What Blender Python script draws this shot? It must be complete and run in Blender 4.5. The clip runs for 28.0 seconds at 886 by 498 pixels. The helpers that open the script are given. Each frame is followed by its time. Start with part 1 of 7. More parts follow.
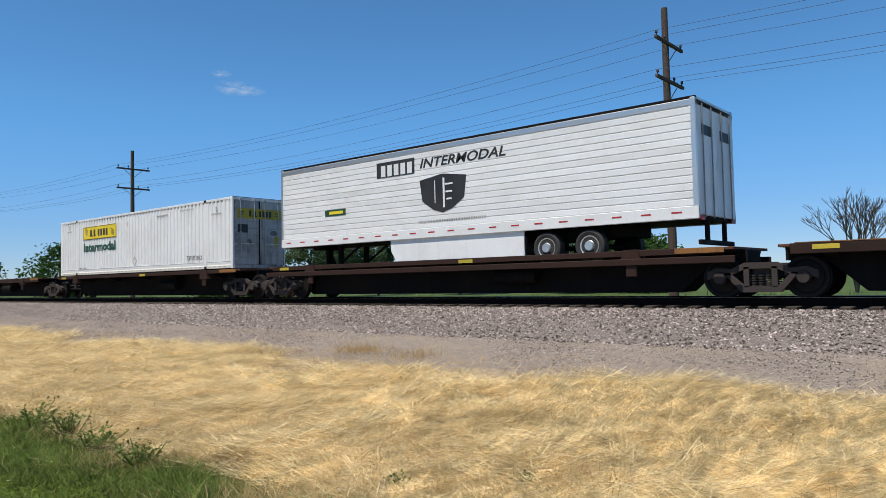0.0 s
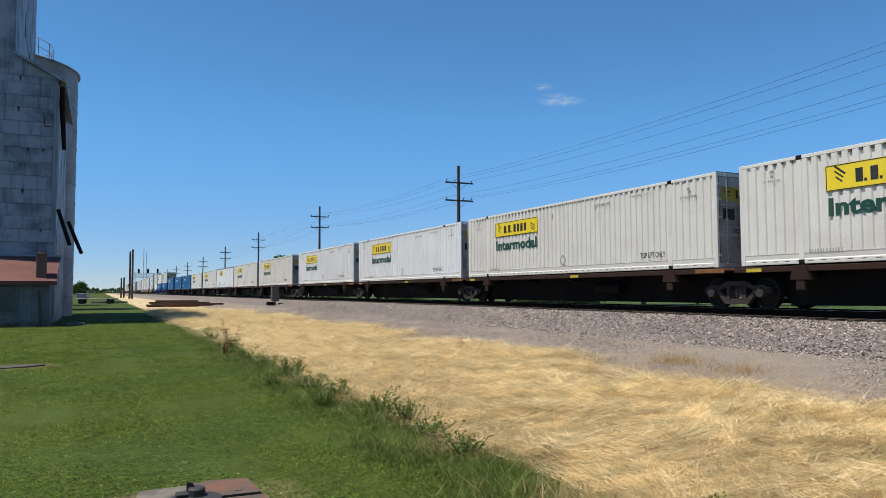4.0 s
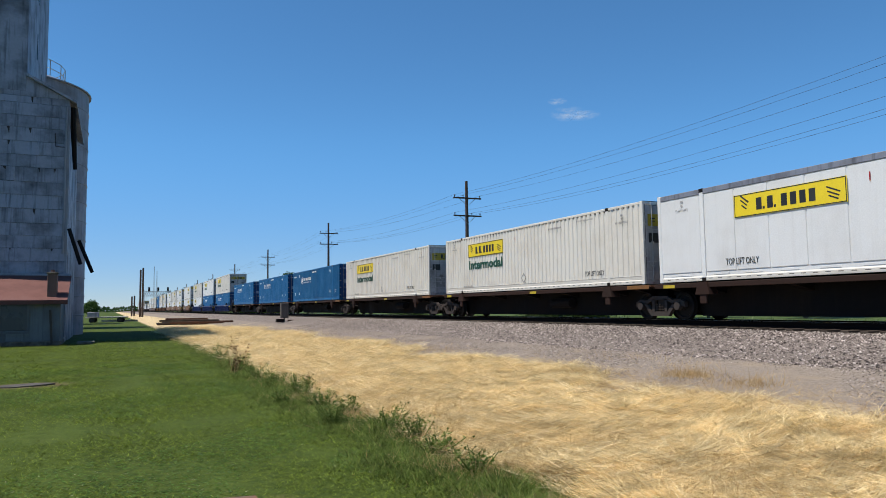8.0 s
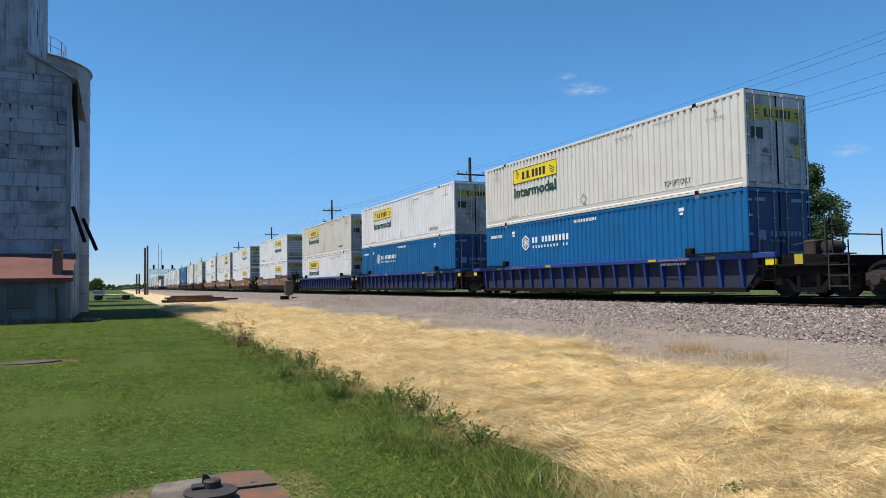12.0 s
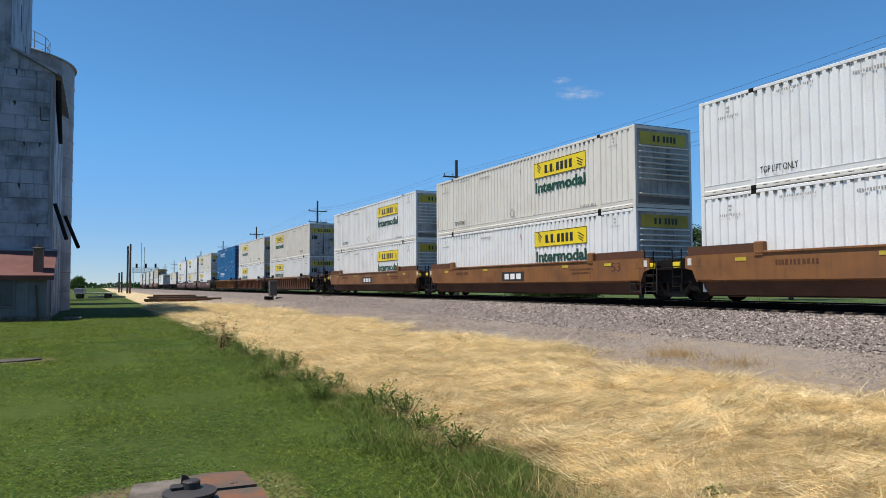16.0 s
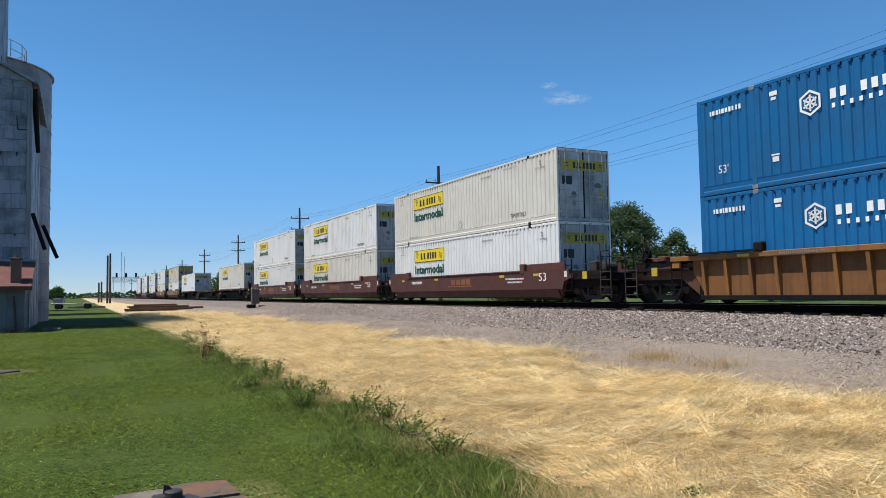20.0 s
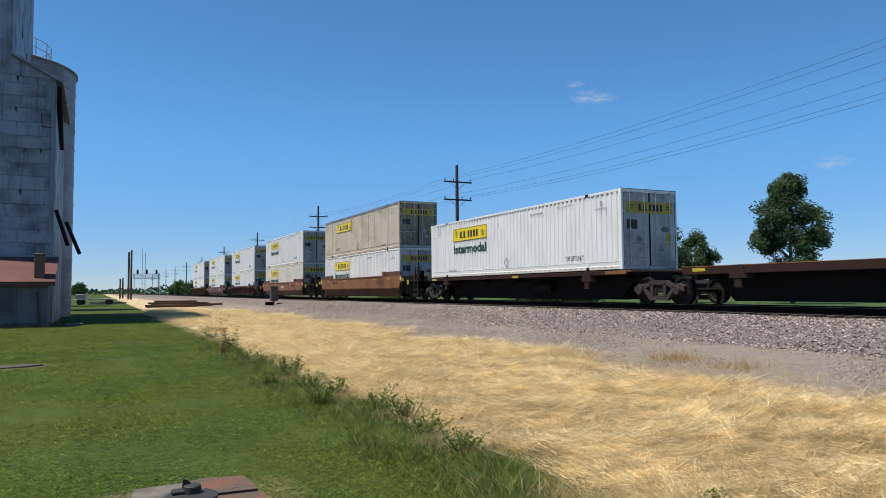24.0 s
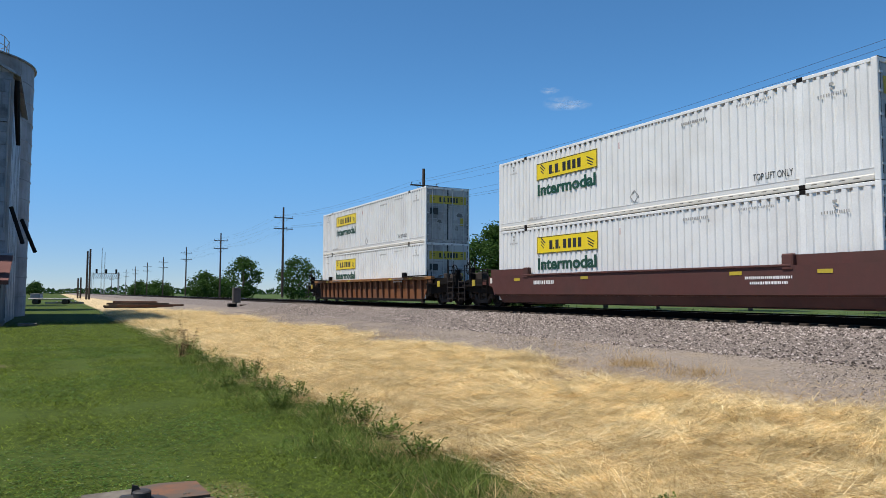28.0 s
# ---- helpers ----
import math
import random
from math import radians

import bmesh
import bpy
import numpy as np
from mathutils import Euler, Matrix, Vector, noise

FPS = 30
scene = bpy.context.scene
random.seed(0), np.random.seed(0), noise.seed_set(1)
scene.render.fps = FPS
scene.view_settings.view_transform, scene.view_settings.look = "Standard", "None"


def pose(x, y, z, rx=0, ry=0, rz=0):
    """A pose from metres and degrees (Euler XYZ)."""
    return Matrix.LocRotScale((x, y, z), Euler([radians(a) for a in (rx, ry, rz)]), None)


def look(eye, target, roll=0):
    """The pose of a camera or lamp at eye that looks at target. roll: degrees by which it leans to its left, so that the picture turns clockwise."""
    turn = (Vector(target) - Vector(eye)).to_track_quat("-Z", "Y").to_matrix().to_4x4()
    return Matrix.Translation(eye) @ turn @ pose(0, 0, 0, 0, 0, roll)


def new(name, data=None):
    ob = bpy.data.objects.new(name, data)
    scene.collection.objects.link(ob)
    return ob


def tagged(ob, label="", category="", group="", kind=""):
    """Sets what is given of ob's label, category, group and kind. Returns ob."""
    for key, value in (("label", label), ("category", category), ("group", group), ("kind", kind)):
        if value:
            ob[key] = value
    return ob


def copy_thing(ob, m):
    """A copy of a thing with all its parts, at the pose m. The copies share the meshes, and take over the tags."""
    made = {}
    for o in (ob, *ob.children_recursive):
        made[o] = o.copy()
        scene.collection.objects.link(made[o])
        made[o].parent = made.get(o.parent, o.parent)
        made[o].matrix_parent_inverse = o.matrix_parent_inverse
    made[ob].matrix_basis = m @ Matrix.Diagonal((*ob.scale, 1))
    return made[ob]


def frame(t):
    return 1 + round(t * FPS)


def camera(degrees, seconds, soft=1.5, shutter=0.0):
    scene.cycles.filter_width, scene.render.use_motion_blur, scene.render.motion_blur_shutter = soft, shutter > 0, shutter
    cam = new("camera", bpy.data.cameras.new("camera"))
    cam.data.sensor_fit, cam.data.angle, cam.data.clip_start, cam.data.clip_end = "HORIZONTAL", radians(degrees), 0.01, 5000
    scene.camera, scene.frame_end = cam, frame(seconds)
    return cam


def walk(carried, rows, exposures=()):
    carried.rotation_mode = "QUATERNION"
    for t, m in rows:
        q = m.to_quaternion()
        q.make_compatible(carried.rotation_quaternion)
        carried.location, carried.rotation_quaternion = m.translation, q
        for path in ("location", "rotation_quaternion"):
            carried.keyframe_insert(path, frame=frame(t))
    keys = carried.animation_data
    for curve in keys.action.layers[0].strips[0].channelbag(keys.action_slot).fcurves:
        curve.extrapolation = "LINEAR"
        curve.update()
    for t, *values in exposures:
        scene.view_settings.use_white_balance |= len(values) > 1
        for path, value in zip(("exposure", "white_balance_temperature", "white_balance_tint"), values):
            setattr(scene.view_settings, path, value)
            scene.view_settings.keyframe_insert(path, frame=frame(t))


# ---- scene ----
# The camera is carried by hand and stays on one spot of the lawn.
cam = camera(63.38, 28.0, 0.75)
EYE = (0.0, 0.0, 1.6)
PATH_ROWS = [
    (0, -50.07, 2.48, 1.25, -0.01, 0.02, 0.02),
    (0.2, -42.23, 3.58, 1.18, -0.01, 0.02, 0.02),
    (0.4, -36.20, 3.58, 1.25, -0.01, 0.02, 0.02),
    (0.6, -34.00, 5.00, -0.14, -0.01, 0.02, 0.02),
    (0.8, -31.83, 4.65, -0.92, -0.01, 0.02, 0.02),
    (1, -30.49, 4.67, -0.52, -0.01, 0.02, 0.02),
    (1.3, -31.43, 3.56, 0.24, -0.01, 0.02, 0.02),
    (1.5, -29.40, 3.68, 1.86, -0.03, 0.05, 0.01),
    (2, -26.55, 2.67, 1.74, -0.01, 0.02, 0.02),
    (2.5, -26.38, 2.19, 1.43, -0.01, 0.01, 0.01),
    (3, -25.81, 2.77, 0.47, -0.02, 0.02, 0.02),
    (3.5, -25.39, 3.17, 0.12, -0.03, -0.01, 0.02),
    (5.5, -25.62, 3.66, 0.87, -0.02, 0.01, 0.02),
    (6, -25.38, 3.88, 1.04, -0.03, 0.02, 0.02),
    (6.5, -24.64, 4.09, 1.12, -0.01, 0.02, 0.02),
    (7, -24.70, 4.28, 1.16, -0.03, 0.02, 0.02),
    (7.5, -24.92, 4.67, 1.02, -0.00, 0.02, 0.02),
    (8, -24.69, 4.58, 0.76, -0.01, 0.00, 0.01),
    (8.5, -24.74, 3.57, 1.15, -0.03, 0.01, 0.01),
    (9, -25.07, 3.08, 0.73, -0.02, -0.00, 0.01),
    (9.5, -24.40, 2.66, 1.03, -0.03, 0.01, 0.00),
    (10, -24.36, 2.74, 1.03, -0.02, 0.02, 0.00),
    (10.5, -24.91, 2.59, 1.08, -0.02, 0.02, 0.00),
    (11, -24.46, 2.71, 1.06, -0.02, 0.02, 0.01),
    (11.5, -24.41, 2.92, 1.00, -0.01, 0.01, -0.00),
    (12, -24.40, 2.74, 0.94, -0.01, 0.02, 0.00),
    (12.5, -24.00, 2.59, 0.79, -0.01, 0.03, -0.01),
    (14.5, -24.19, 2.50, 0.96, -0.01, 0.01, -0.00),
    (15, -24.14, 2.68, 0.81, -0.01, 0.01, 0.00),
    (15.5, -24.48, 2.85, 0.51, -0.00, -0.00, 0.00),
    (16, -25.58, 2.90, 0.28, 0.00, 0.01, -0.00),
    (16.5, -26.58, 2.76, 0.23, 0.00, 0.01, -0.00),
    (17, -27.20, 3.04, 0.20, -0.00, 0.01, -0.00),
    (17.5, -27.05, 2.81, 0.85, 0.00, -0.01, -0.00),
    (18, -26.71, 3.08, 1.08, -0.00, -0.02, -0.00),
    (18.5, -26.75, 3.24, 1.15, 0.00, -0.02, 0.00),
    (19, -26.76, 3.37, 1.19, 0.00, -0.04, -0.01),
    (19.5, -26.66, 3.44, 0.92, 0.01, -0.03, -0.00),
    (20, -26.89, 3.35, 0.98, 0.00, -0.03, -0.00),
    (20.5, -26.93, 3.21, 0.66, 0.01, -0.03, -0.00),
    (21, -26.84, 3.17, 0.64, 0.00, -0.00, -0.01),
    (21.5, -26.64, 3.26, 0.51, 0.01, -0.00, -0.00),
    (23.5, -26.01, 3.22, 0.47, 0.01, -0.01, -0.00),
    (24, -25.50, 3.30, 0.47, 0.00, -0.00, -0.01),
    (24.5, -25.23, 3.35, 0.66, 0.01, 0.00, -0.00),
    (25, -24.81, 3.27, 0.82, 0.00, 0.00, -0.00),
    (25.5, -24.45, 3.23, 0.91, 0.00, -0.01, -0.00),
    (26, -24.54, 3.20, 0.84, 0.01, -0.01, -0.00),
    (26.5, -24.93, 3.27, 0.77, 0.01, -0.01, -0.00),
    (27, -24.99, 3.07, 0.73, 0.01, -0.01, -0.00),
    (27.5, -25.63, 3.18, 0.28, 0.02, -0.01, -0.00),
    (28, -28.23, 3.58, -0.19, 0.05, -0.02, -0.00),
]
PATH = [(t, pose(EYE[0] + dx, EYE[1] + dy, EYE[2] + dz, 90 + pitch, roll, yaw)) for t, yaw, pitch, roll, dx, dy, dz in PATH_ROWS]
# the clip's camera opens up a little while dark blue boxes fill its view
EXPOSURES = [(0.0, 0.18), (8.0, 0.20), (9.0, 0.17), (10.0, 0.29), (11.0, 0.27), (12.0, 0.31), (15.0, 0.32), (16.0, 0.23), (19.0, 0.19), (20.0, 0.27), (21.0, 0.27), (23.0, 0.20), (28.0, 0.19)]
walk(cam, PATH, EXPOSURES)

# ---- light: high summer sun, clear sky ----
SUN_EL, SUN_AZ = 67.0, 8.0  # height of the sun; turn of its bearing from -x towards +y
to_sun = Vector((-math.cos(radians(SUN_EL)) * math.cos(radians(SUN_AZ)), math.cos(radians(SUN_EL)) * math.sin(radians(SUN_AZ)), math.sin(radians(SUN_EL))))
world = bpy.data.worlds.new("sky")
scene.world = world
world.use_nodes = True
wn = world.node_tree
wn.nodes.clear()
sky = wn.nodes.new("ShaderNodeTexSky")
sky.sky_type = "NISHITA"
sky.sun_disc = False
sky.sun_elevation = radians(SUN_EL)
sky.sun_rotation = math.atan2(to_sun.x, to_sun.y)
sky.altitude = 200
sky.air_density = 0.65
sky.dust_density = 0.0
sky.ozone_density = 3.0
bg = wn.nodes.new("ShaderNodeBackground")
bg.inputs["Strength"].default_value = 0.134
wout = wn.nodes.new("ShaderNodeOutputWorld")
clear = wn.nodes.new("ShaderNodeMix")  # a clear, deep blue summer air
clear.data_type, clear.blend_type = "RGBA", "MULTIPLY"
clear.inputs[0].default_value = 1.0
clear.inputs[7].default_value = (0.575, 0.975, 1.11, 1)
wn.links.new(sky.outputs[0], clear.inputs[6])
where = wn.nodes.new("ShaderNodeTexCoord")  # the air dulls towards the horizon
split = wn.nodes.new("ShaderNodeSeparateXYZ")
wn.links.new(where.outputs["Generated"], split.inputs[0])
low = wn.nodes.new("ShaderNodeMapRange")
low.interpolation_type = "SMOOTHSTEP"
low.inputs["From Min"].default_value, low.inputs["From Max"].default_value = -0.02, 0.24
wn.links.new(split.outputs[2], low.inputs["Value"])
dull = wn.nodes.new("ShaderNodeMix")
dull.data_type = "RGBA"
dull.inputs[6].default_value, dull.inputs[7].default_value = (0.86, 0.55, 0.58, 1), (1, 1, 1, 1)
wn.links.new(low.outputs[0], dull.inputs[0])
sum_up = wn.nodes.new("ShaderNodeMix")
sum_up.data_type, sum_up.blend_type = "RGBA", "MULTIPLY"
sum_up.inputs[0].default_value = 1.0
wn.links.new(clear.outputs[2], sum_up.inputs[6])
wn.links.new(dull.outputs[2], sum_up.inputs[7])
wn.links.new(sum_up.outputs[2], bg.inputs[0])
wn.links.new(bg.outputs[0], wout.inputs[0])
sun_data = bpy.data.lights.new("sun", "SUN")
sun_data.energy = 5.0
sun_data.angle = radians(0.53)
sun_data.color = (1.0, 0.95, 0.87)
sun = new("sun", sun_data)
sun.matrix_world = look(tuple(to_sun * 100), (0, 0, 0))

# ---- materials ----
def nodes_of(name):
    m = bpy.data.materials.new(name)
    m.use_nodes = True
    nt = m.node_tree
    nt.nodes.clear()
    out = nt.nodes.new("ShaderNodeOutputMaterial")
    b = nt.nodes.new("ShaderNodeBsdfPrincipled")
    nt.links.new(b.outputs[0], out.inputs[0])
    return m, nt, b


def coords(nt, scale=(1, 1, 1), shuffle=True, space="Object"):
    """Object coordinates, moved by the object's own random number, stretched by scale."""
    tc = nt.nodes.new("ShaderNodeTexCoord")
    mp = nt.nodes.new("ShaderNodeMapping")
    mp.inputs["Scale"].default_value = scale
    nt.links.new(tc.outputs[space], mp.inputs[0])
    if shuffle:
        oi = nt.nodes.new("ShaderNodeObjectInfo")
        mul = nt.nodes.new("ShaderNodeMath")
        mul.operation = "MULTIPLY"
        mul.inputs[1].default_value = 57.0
        nt.links.new(oi.outputs["Random"], mul.inputs[0])
        nt.links.new(mul.outputs[0], mp.inputs["Location"])
    return mp.outputs[0]


def noise_tex(nt, vec, scale, detail=4, rough=0.55):
    n = nt.nodes.new("ShaderNodeTexNoise")
    n.inputs["Scale"].default_value = scale
    n.inputs["Detail"].default_value = detail
    n.inputs["Roughness"].default_value = rough
    nt.links.new(vec, n.inputs["Vector"])
    return n.outputs["Fac"]


def ramp(nt, fac, *stops):
    r = nt.nodes.new("ShaderNodeValToRGB")
    el = r.color_ramp.elements
    while len(el) < len(stops):
        el.new(0.5)
    for e, (p, c) in zip(el, stops):
        e.position = p
        e.color = (*c, 1) if len(c) == 3 else c
    nt.links.new(fac, r.inputs[0])
    return r.outputs[0]


def mix(nt, fac, a, b, mode="MIX"):
    m = nt.nodes.new("ShaderNodeMix")
    m.data_type = "RGBA"
    m.blend_type = mode
    for sock, v in ((m.inputs[0], fac), (m.inputs[6], a), (m.inputs[7], b)):
        if isinstance(v, (int, float)):
            sock.default_value = v
        elif isinstance(v, tuple):
            sock.default_value = (*v, 1)
        else:
            nt.links.new(v, sock)
    return m.outputs[2]


def bump(nt, b, height, strength=0.3, distance=0.01):
    n = nt.nodes.new("ShaderNodeBump")
    n.inputs["Strength"].default_value = strength
    n.inputs["Distance"].default_value = distance
    nt.links.new(height, n.inputs["Height"])
    nt.links.new(n.outputs[0], b.inputs["Normal"])


def paint(name, col, dirt=(0.12, 0.09, 0.07), amount=0.5, rough=0.45, metal=0.0, vary=0.12, streak=0.5, grain=25.0, shuffle=True, shine=0.5, size=1.0):
    """Weathered paint: broad stains, streaks that run down, fine grain, and a tone that varies from thing to thing."""
    m, nt, b = nodes_of(name)
    v = coords(nt, (size, size, size), shuffle=shuffle)
    broad = noise_tex(nt, v, 0.7, 5, 0.6)
    fine = noise_tex(nt, v, grain, 4, 0.6)
    run = noise_tex(nt, coords(nt, (4.0, 4.0, 0.22), shuffle), 1.6, 5, 0.6)
    oi = nt.nodes.new("ShaderNodeObjectInfo")
    lo, hi = tuple(c * (1 - vary) for c in col), tuple(min(1, c * (1 + vary)) for c in col)
    base = mix(nt, oi.outputs["Random"], lo, hi)
    stain = ramp(nt, broad, (0.45 if size == 1 else 0.38, (0, 0, 0)), (0.75 if size == 1 else 0.6, (1, 1, 1)))
    down = ramp(nt, run, (0.52, (0, 0, 0)), (0.78, (1, 1, 1)))
    c1 = mix(nt, mix(nt, 1.0, stain, (amount, amount, amount), "MULTIPLY"), base, dirt)
    s = streak * amount
    c2 = mix(nt, mix(nt, 1.0, down, (s, s, s), "MULTIPLY"), c1, dirt)
    spots = ramp(nt, fine, (0.35, (0.90, 0.90, 0.90)), (0.65, (1.03, 1.03, 1.03)))
    nt.links.new(mix(nt, 0.6, c2, mix(nt, 1.0, c2, spots, "MULTIPLY")), b.inputs["Base Color"])
    rr = ramp(nt, broad, (0.3, (rough * 0.85,) * 3), (0.8, (min(1, rough * 1.5),) * 3))
    nt.links.new(rr, b.inputs["Roughness"])
    b.inputs["Metallic"].default_value = metal
    b.inputs["Specular IOR Level"].default_value = shine
    bump(nt, b, fine, 0.05, 0.003)
    return m


M_WHITE = paint("white_container_paint", (0.745, 0.745, 0.725), (0.38, 0.34, 0.29), 0.28, 0.4, vary=0.06)
M_CREAM = paint("aged_white_container_paint", (0.66, 0.63, 0.56), (0.36, 0.3, 0.23), 0.3, 0.5, vary=0.06)
M_BEIGE = paint("dirty_beige_container_paint", (0.52, 0.46, 0.36), (0.24, 0.17, 0.11), 0.6, 0.6, vary=0.05, streak=0.9)
M_BLUE = paint("blue_container_paint", (0.005, 0.112, 0.285), (0.010, 0.05, 0.11), 0.4, 0.5, vary=0.1, shine=0.3)
M_YELLOW = paint("yellow_sign_paint", (0.80, 0.60, 0.02), (0.4, 0.28, 0.05), 0.2, 0.4, vary=0.03)
# Sign yellow dimmed as in shade for container ends; also tape and notices.
M_YELLOW_DIM = paint("dim_yellow_sign_paint_end_shade", (0.50, 0.38, 0.03), (0.16, 0.12, 0.04), 0.6, 0.5, vary=0.1)
M_INK = paint("black_lettering", (0.018, 0.018, 0.018), (0.1, 0.1, 0.1), 0.2, 0.5)
M_GREEN_INK = paint("green_lettering", (0.007, 0.060, 0.036), (0.1, 0.14, 0.1), 0.15, 0.5)
M_WHITE_INK = paint("white_lettering", (0.78, 0.78, 0.76), (0.4, 0.4, 0.4), 0.2, 0.5)
# Door ends turn from the sun; their shade is put into these colours.
M_SHADED_DOOR = paint("stained_white_door_with_end_shade", (0.45, 0.445, 0.44), (0.06, 0.052, 0.048), 0.8, 0.45, streak=1.0)
M_BEIGE_DOOR = paint("rust_stained_beige_door_with_end_shade", (0.26, 0.20, 0.14), (0.055, 0.038, 0.03), 0.85, 0.6, streak=1.0)
M_SHADED_BLUE = paint("shaded_blue_door_paint", (0.007, 0.048, 0.16), (0.012, 0.02, 0.04), 0.6, 0.5)
M_RODS = paint("galvanised_door_hardware", (0.50, 0.50, 0.49), (0.22, 0.18, 0.15), 0.5, 0.4, 0.3)
M_GRIME = paint("dark_door_grime", (0.17, 0.155, 0.145), (0.08, 0.07, 0.062), 0.7, 0.7)
M_PALEBLUE = paint("faded_white_on_blue", (0.22, 0.30, 0.42), (0.05, 0.1, 0.2), 0.5, 0.5)
M_STEEL = paint("dull_steel", (0.32, 0.31, 0.30), (0.12, 0.08, 0.05), 0.5, 0.45, 0.6)
# The next two are darkened to carry the shade beneath the cars.
M_DARK = paint("black_running_gear_with_shade", (0.008, 0.007, 0.007), (0.03, 0.022, 0.017), 0.6, 0.7, shine=0.1)
M_TRUCK = paint("dusty_cast_iron_with_car_shade", (0.045, 0.037, 0.033), (0.085, 0.064, 0.052), 0.6, 0.75, shine=0.15)
M_WHEEL = paint("worn_wheel_steel", (0.016, 0.014, 0.013), (0.03, 0.021, 0.016), 0.5, 0.6, 0.2, shine=0.15)
M_SIDERAIL = paint("dark_rust_side_rail", (0.034, 0.016, 0.011), (0.02, 0.014, 0.011), 0.7, 0.75, shine=0.2)
M_FAINT = paint("worn_grey_lettering", (0.30, 0.29, 0.27), (0.55, 0.53, 0.5), 0.7, 0.5)
M_GRAFFITI = paint("pale_brown_sprayed_paint", (0.21, 0.165, 0.12), (0.12, 0.08, 0.05), 0.7, 0.6)
# Real stains, with the shaded end's dimness added to the grey.
M_NOSE = paint("stained_front_wall_with_end_shade", (0.40, 0.385, 0.37), (0.05, 0.04, 0.034), 0.95, 0.5, streak=1.0)
# Recessed panels: grime, plus the top chord's shade put into the colour.
M_PANELBLUE = paint("grimy_blue_panel_with_chord_shade", (0.016, 0.021, 0.050), (0.030, 0.026, 0.024), 0.95, 0.7, streak=0.9)
M_PANELOXIDE = paint("grimy_red_brown_panel_with_chord_shade", (0.040, 0.015, 0.012), (0.022, 0.014, 0.012), 0.7, 0.75, streak=0.9)
M_PANELRUST = paint("grimy_orange_brown_panel_with_chord_shade", (0.105, 0.040, 0.017), (0.04, 0.022, 0.016), 0.7, 0.75, streak=0.9)
M_PANELGOLD = paint("dirty_orange_panel_with_chord_shade", (0.17, 0.068, 0.016), (0.05, 0.026, 0.016), 0.8, 0.7, streak=0.9)
M_SLATE = paint("dark_earthy_stone", (0.085, 0.07, 0.055), (0.04, 0.032, 0.025), 0.7, 0.95, grain=14, size=5)
# Plain rust on frames; on lower car walls also the shade of their tilt.
M_RUST_AND_SHADE = paint("rusty_brown_frame_and_wall_shade", (0.105, 0.044, 0.022), (0.05, 0.03, 0.022), 0.6, 0.7, shine=0.3)
M_TAN = paint("yellow_brown_car_paint", (0.225, 0.092, 0.025), (0.085, 0.038, 0.020), 0.8, 0.5, streak=0.8, vary=0.04)
M_RUSTORANGE = paint("faded_orange_brown_car_paint", (0.20, 0.074, 0.027), (0.10, 0.05, 0.03), 0.6, 0.6, streak=0.9)
M_GOLD = paint("weathered_orange_yellow_car_paint", (0.235, 0.098, 0.020), (0.075, 0.035, 0.018), 0.85, 0.6, streak=1.0)
M_OXIDE = paint("dark_red_brown_car_paint", (0.085, 0.026, 0.020), (0.05, 0.028, 0.022), 0.5, 0.6, streak=0.8)
M_CARBLUE = paint("deep_blue_car_paint", (0.012, 0.040, 0.20), (0.03, 0.03, 0.04), 0.5, 0.5, streak=0.8)
M_MUD = paint("grimy_grey_well_panel", (0.105, 0.093, 0.082), (0.04, 0.036, 0.034), 0.7, 0.8)
# Rust taken nearly to black: holds the shadow band around the rail too.
M_RAIL = paint("rusty_rail_with_shadow_band", (0.010, 0.007, 0.006), (0.006, 0.005, 0.004), 0.5, 0.9, shuffle=False, shine=0.08)
M_RAILTOP = paint("polished_rail_head", (0.45, 0.43, 0.41), (0.2, 0.15, 0.1), 0.3, 0.28, 0.9, shuffle=False)
M_TIE = paint("weathered_sleeper_timber", (0.075, 0.058, 0.045), (0.03, 0.024, 0.02), 0.6, 0.9, shine=0.1)
M_POLE = paint("creosoted_pole_timber", (0.085, 0.062, 0.048), (0.04, 0.03, 0.024), 0.6, 0.85, shine=0.2)
M_WIRE = paint("dark_line_wire", (0.03, 0.03, 0.032), (0.02, 0.02, 0.02), 0.3, 0.6, shuffle=False)
M_TYRE = paint("black_tyre_rubber", (0.022, 0.021, 0.02), (0.08, 0.07, 0.06), 0.4, 0.85)
M_RED = paint("red_reflector_tape", (0.35, 0.02, 0.02), (0.1, 0.02, 0.02), 0.3, 0.4)
M_ALU = paint("brushed_aluminium", (0.62, 0.62, 0.61), (0.3, 0.29, 0.27), 0.3, 0.38, 0.8)
M_GALV = paint("weathered_galvanised_cladding", (0.25, 0.265, 0.31), (0.04, 0.039, 0.047), 0.9, 0.5, 0.2, vary=0.06, streak=1.0, grain=8)
M_BIN = paint("galvanised_bin_steel", (0.24, 0.25, 0.28), (0.10, 0.098, 0.10), 0.6, 0.55, 0.15, streak=0.8)
M_ROOFRED = paint("faded_red_roofing", (0.12, 0.040, 0.030), (0.06, 0.032, 0.027), 0.5, 0.8)
M_SHED = paint("chalky_grey_white_boards", (0.125, 0.132, 0.142), (0.065, 0.06, 0.055), 0.6, 0.8, streak=1.0)
M_GLASSDARK = paint("dusty_dark_window", (0.03, 0.035, 0.04), (0.08, 0.08, 0.075), 0.4, 0.25)
M_BRICK = paint("sooty_brick", (0.14, 0.075, 0.055), (0.05, 0.04, 0.035), 0.5, 0.9)
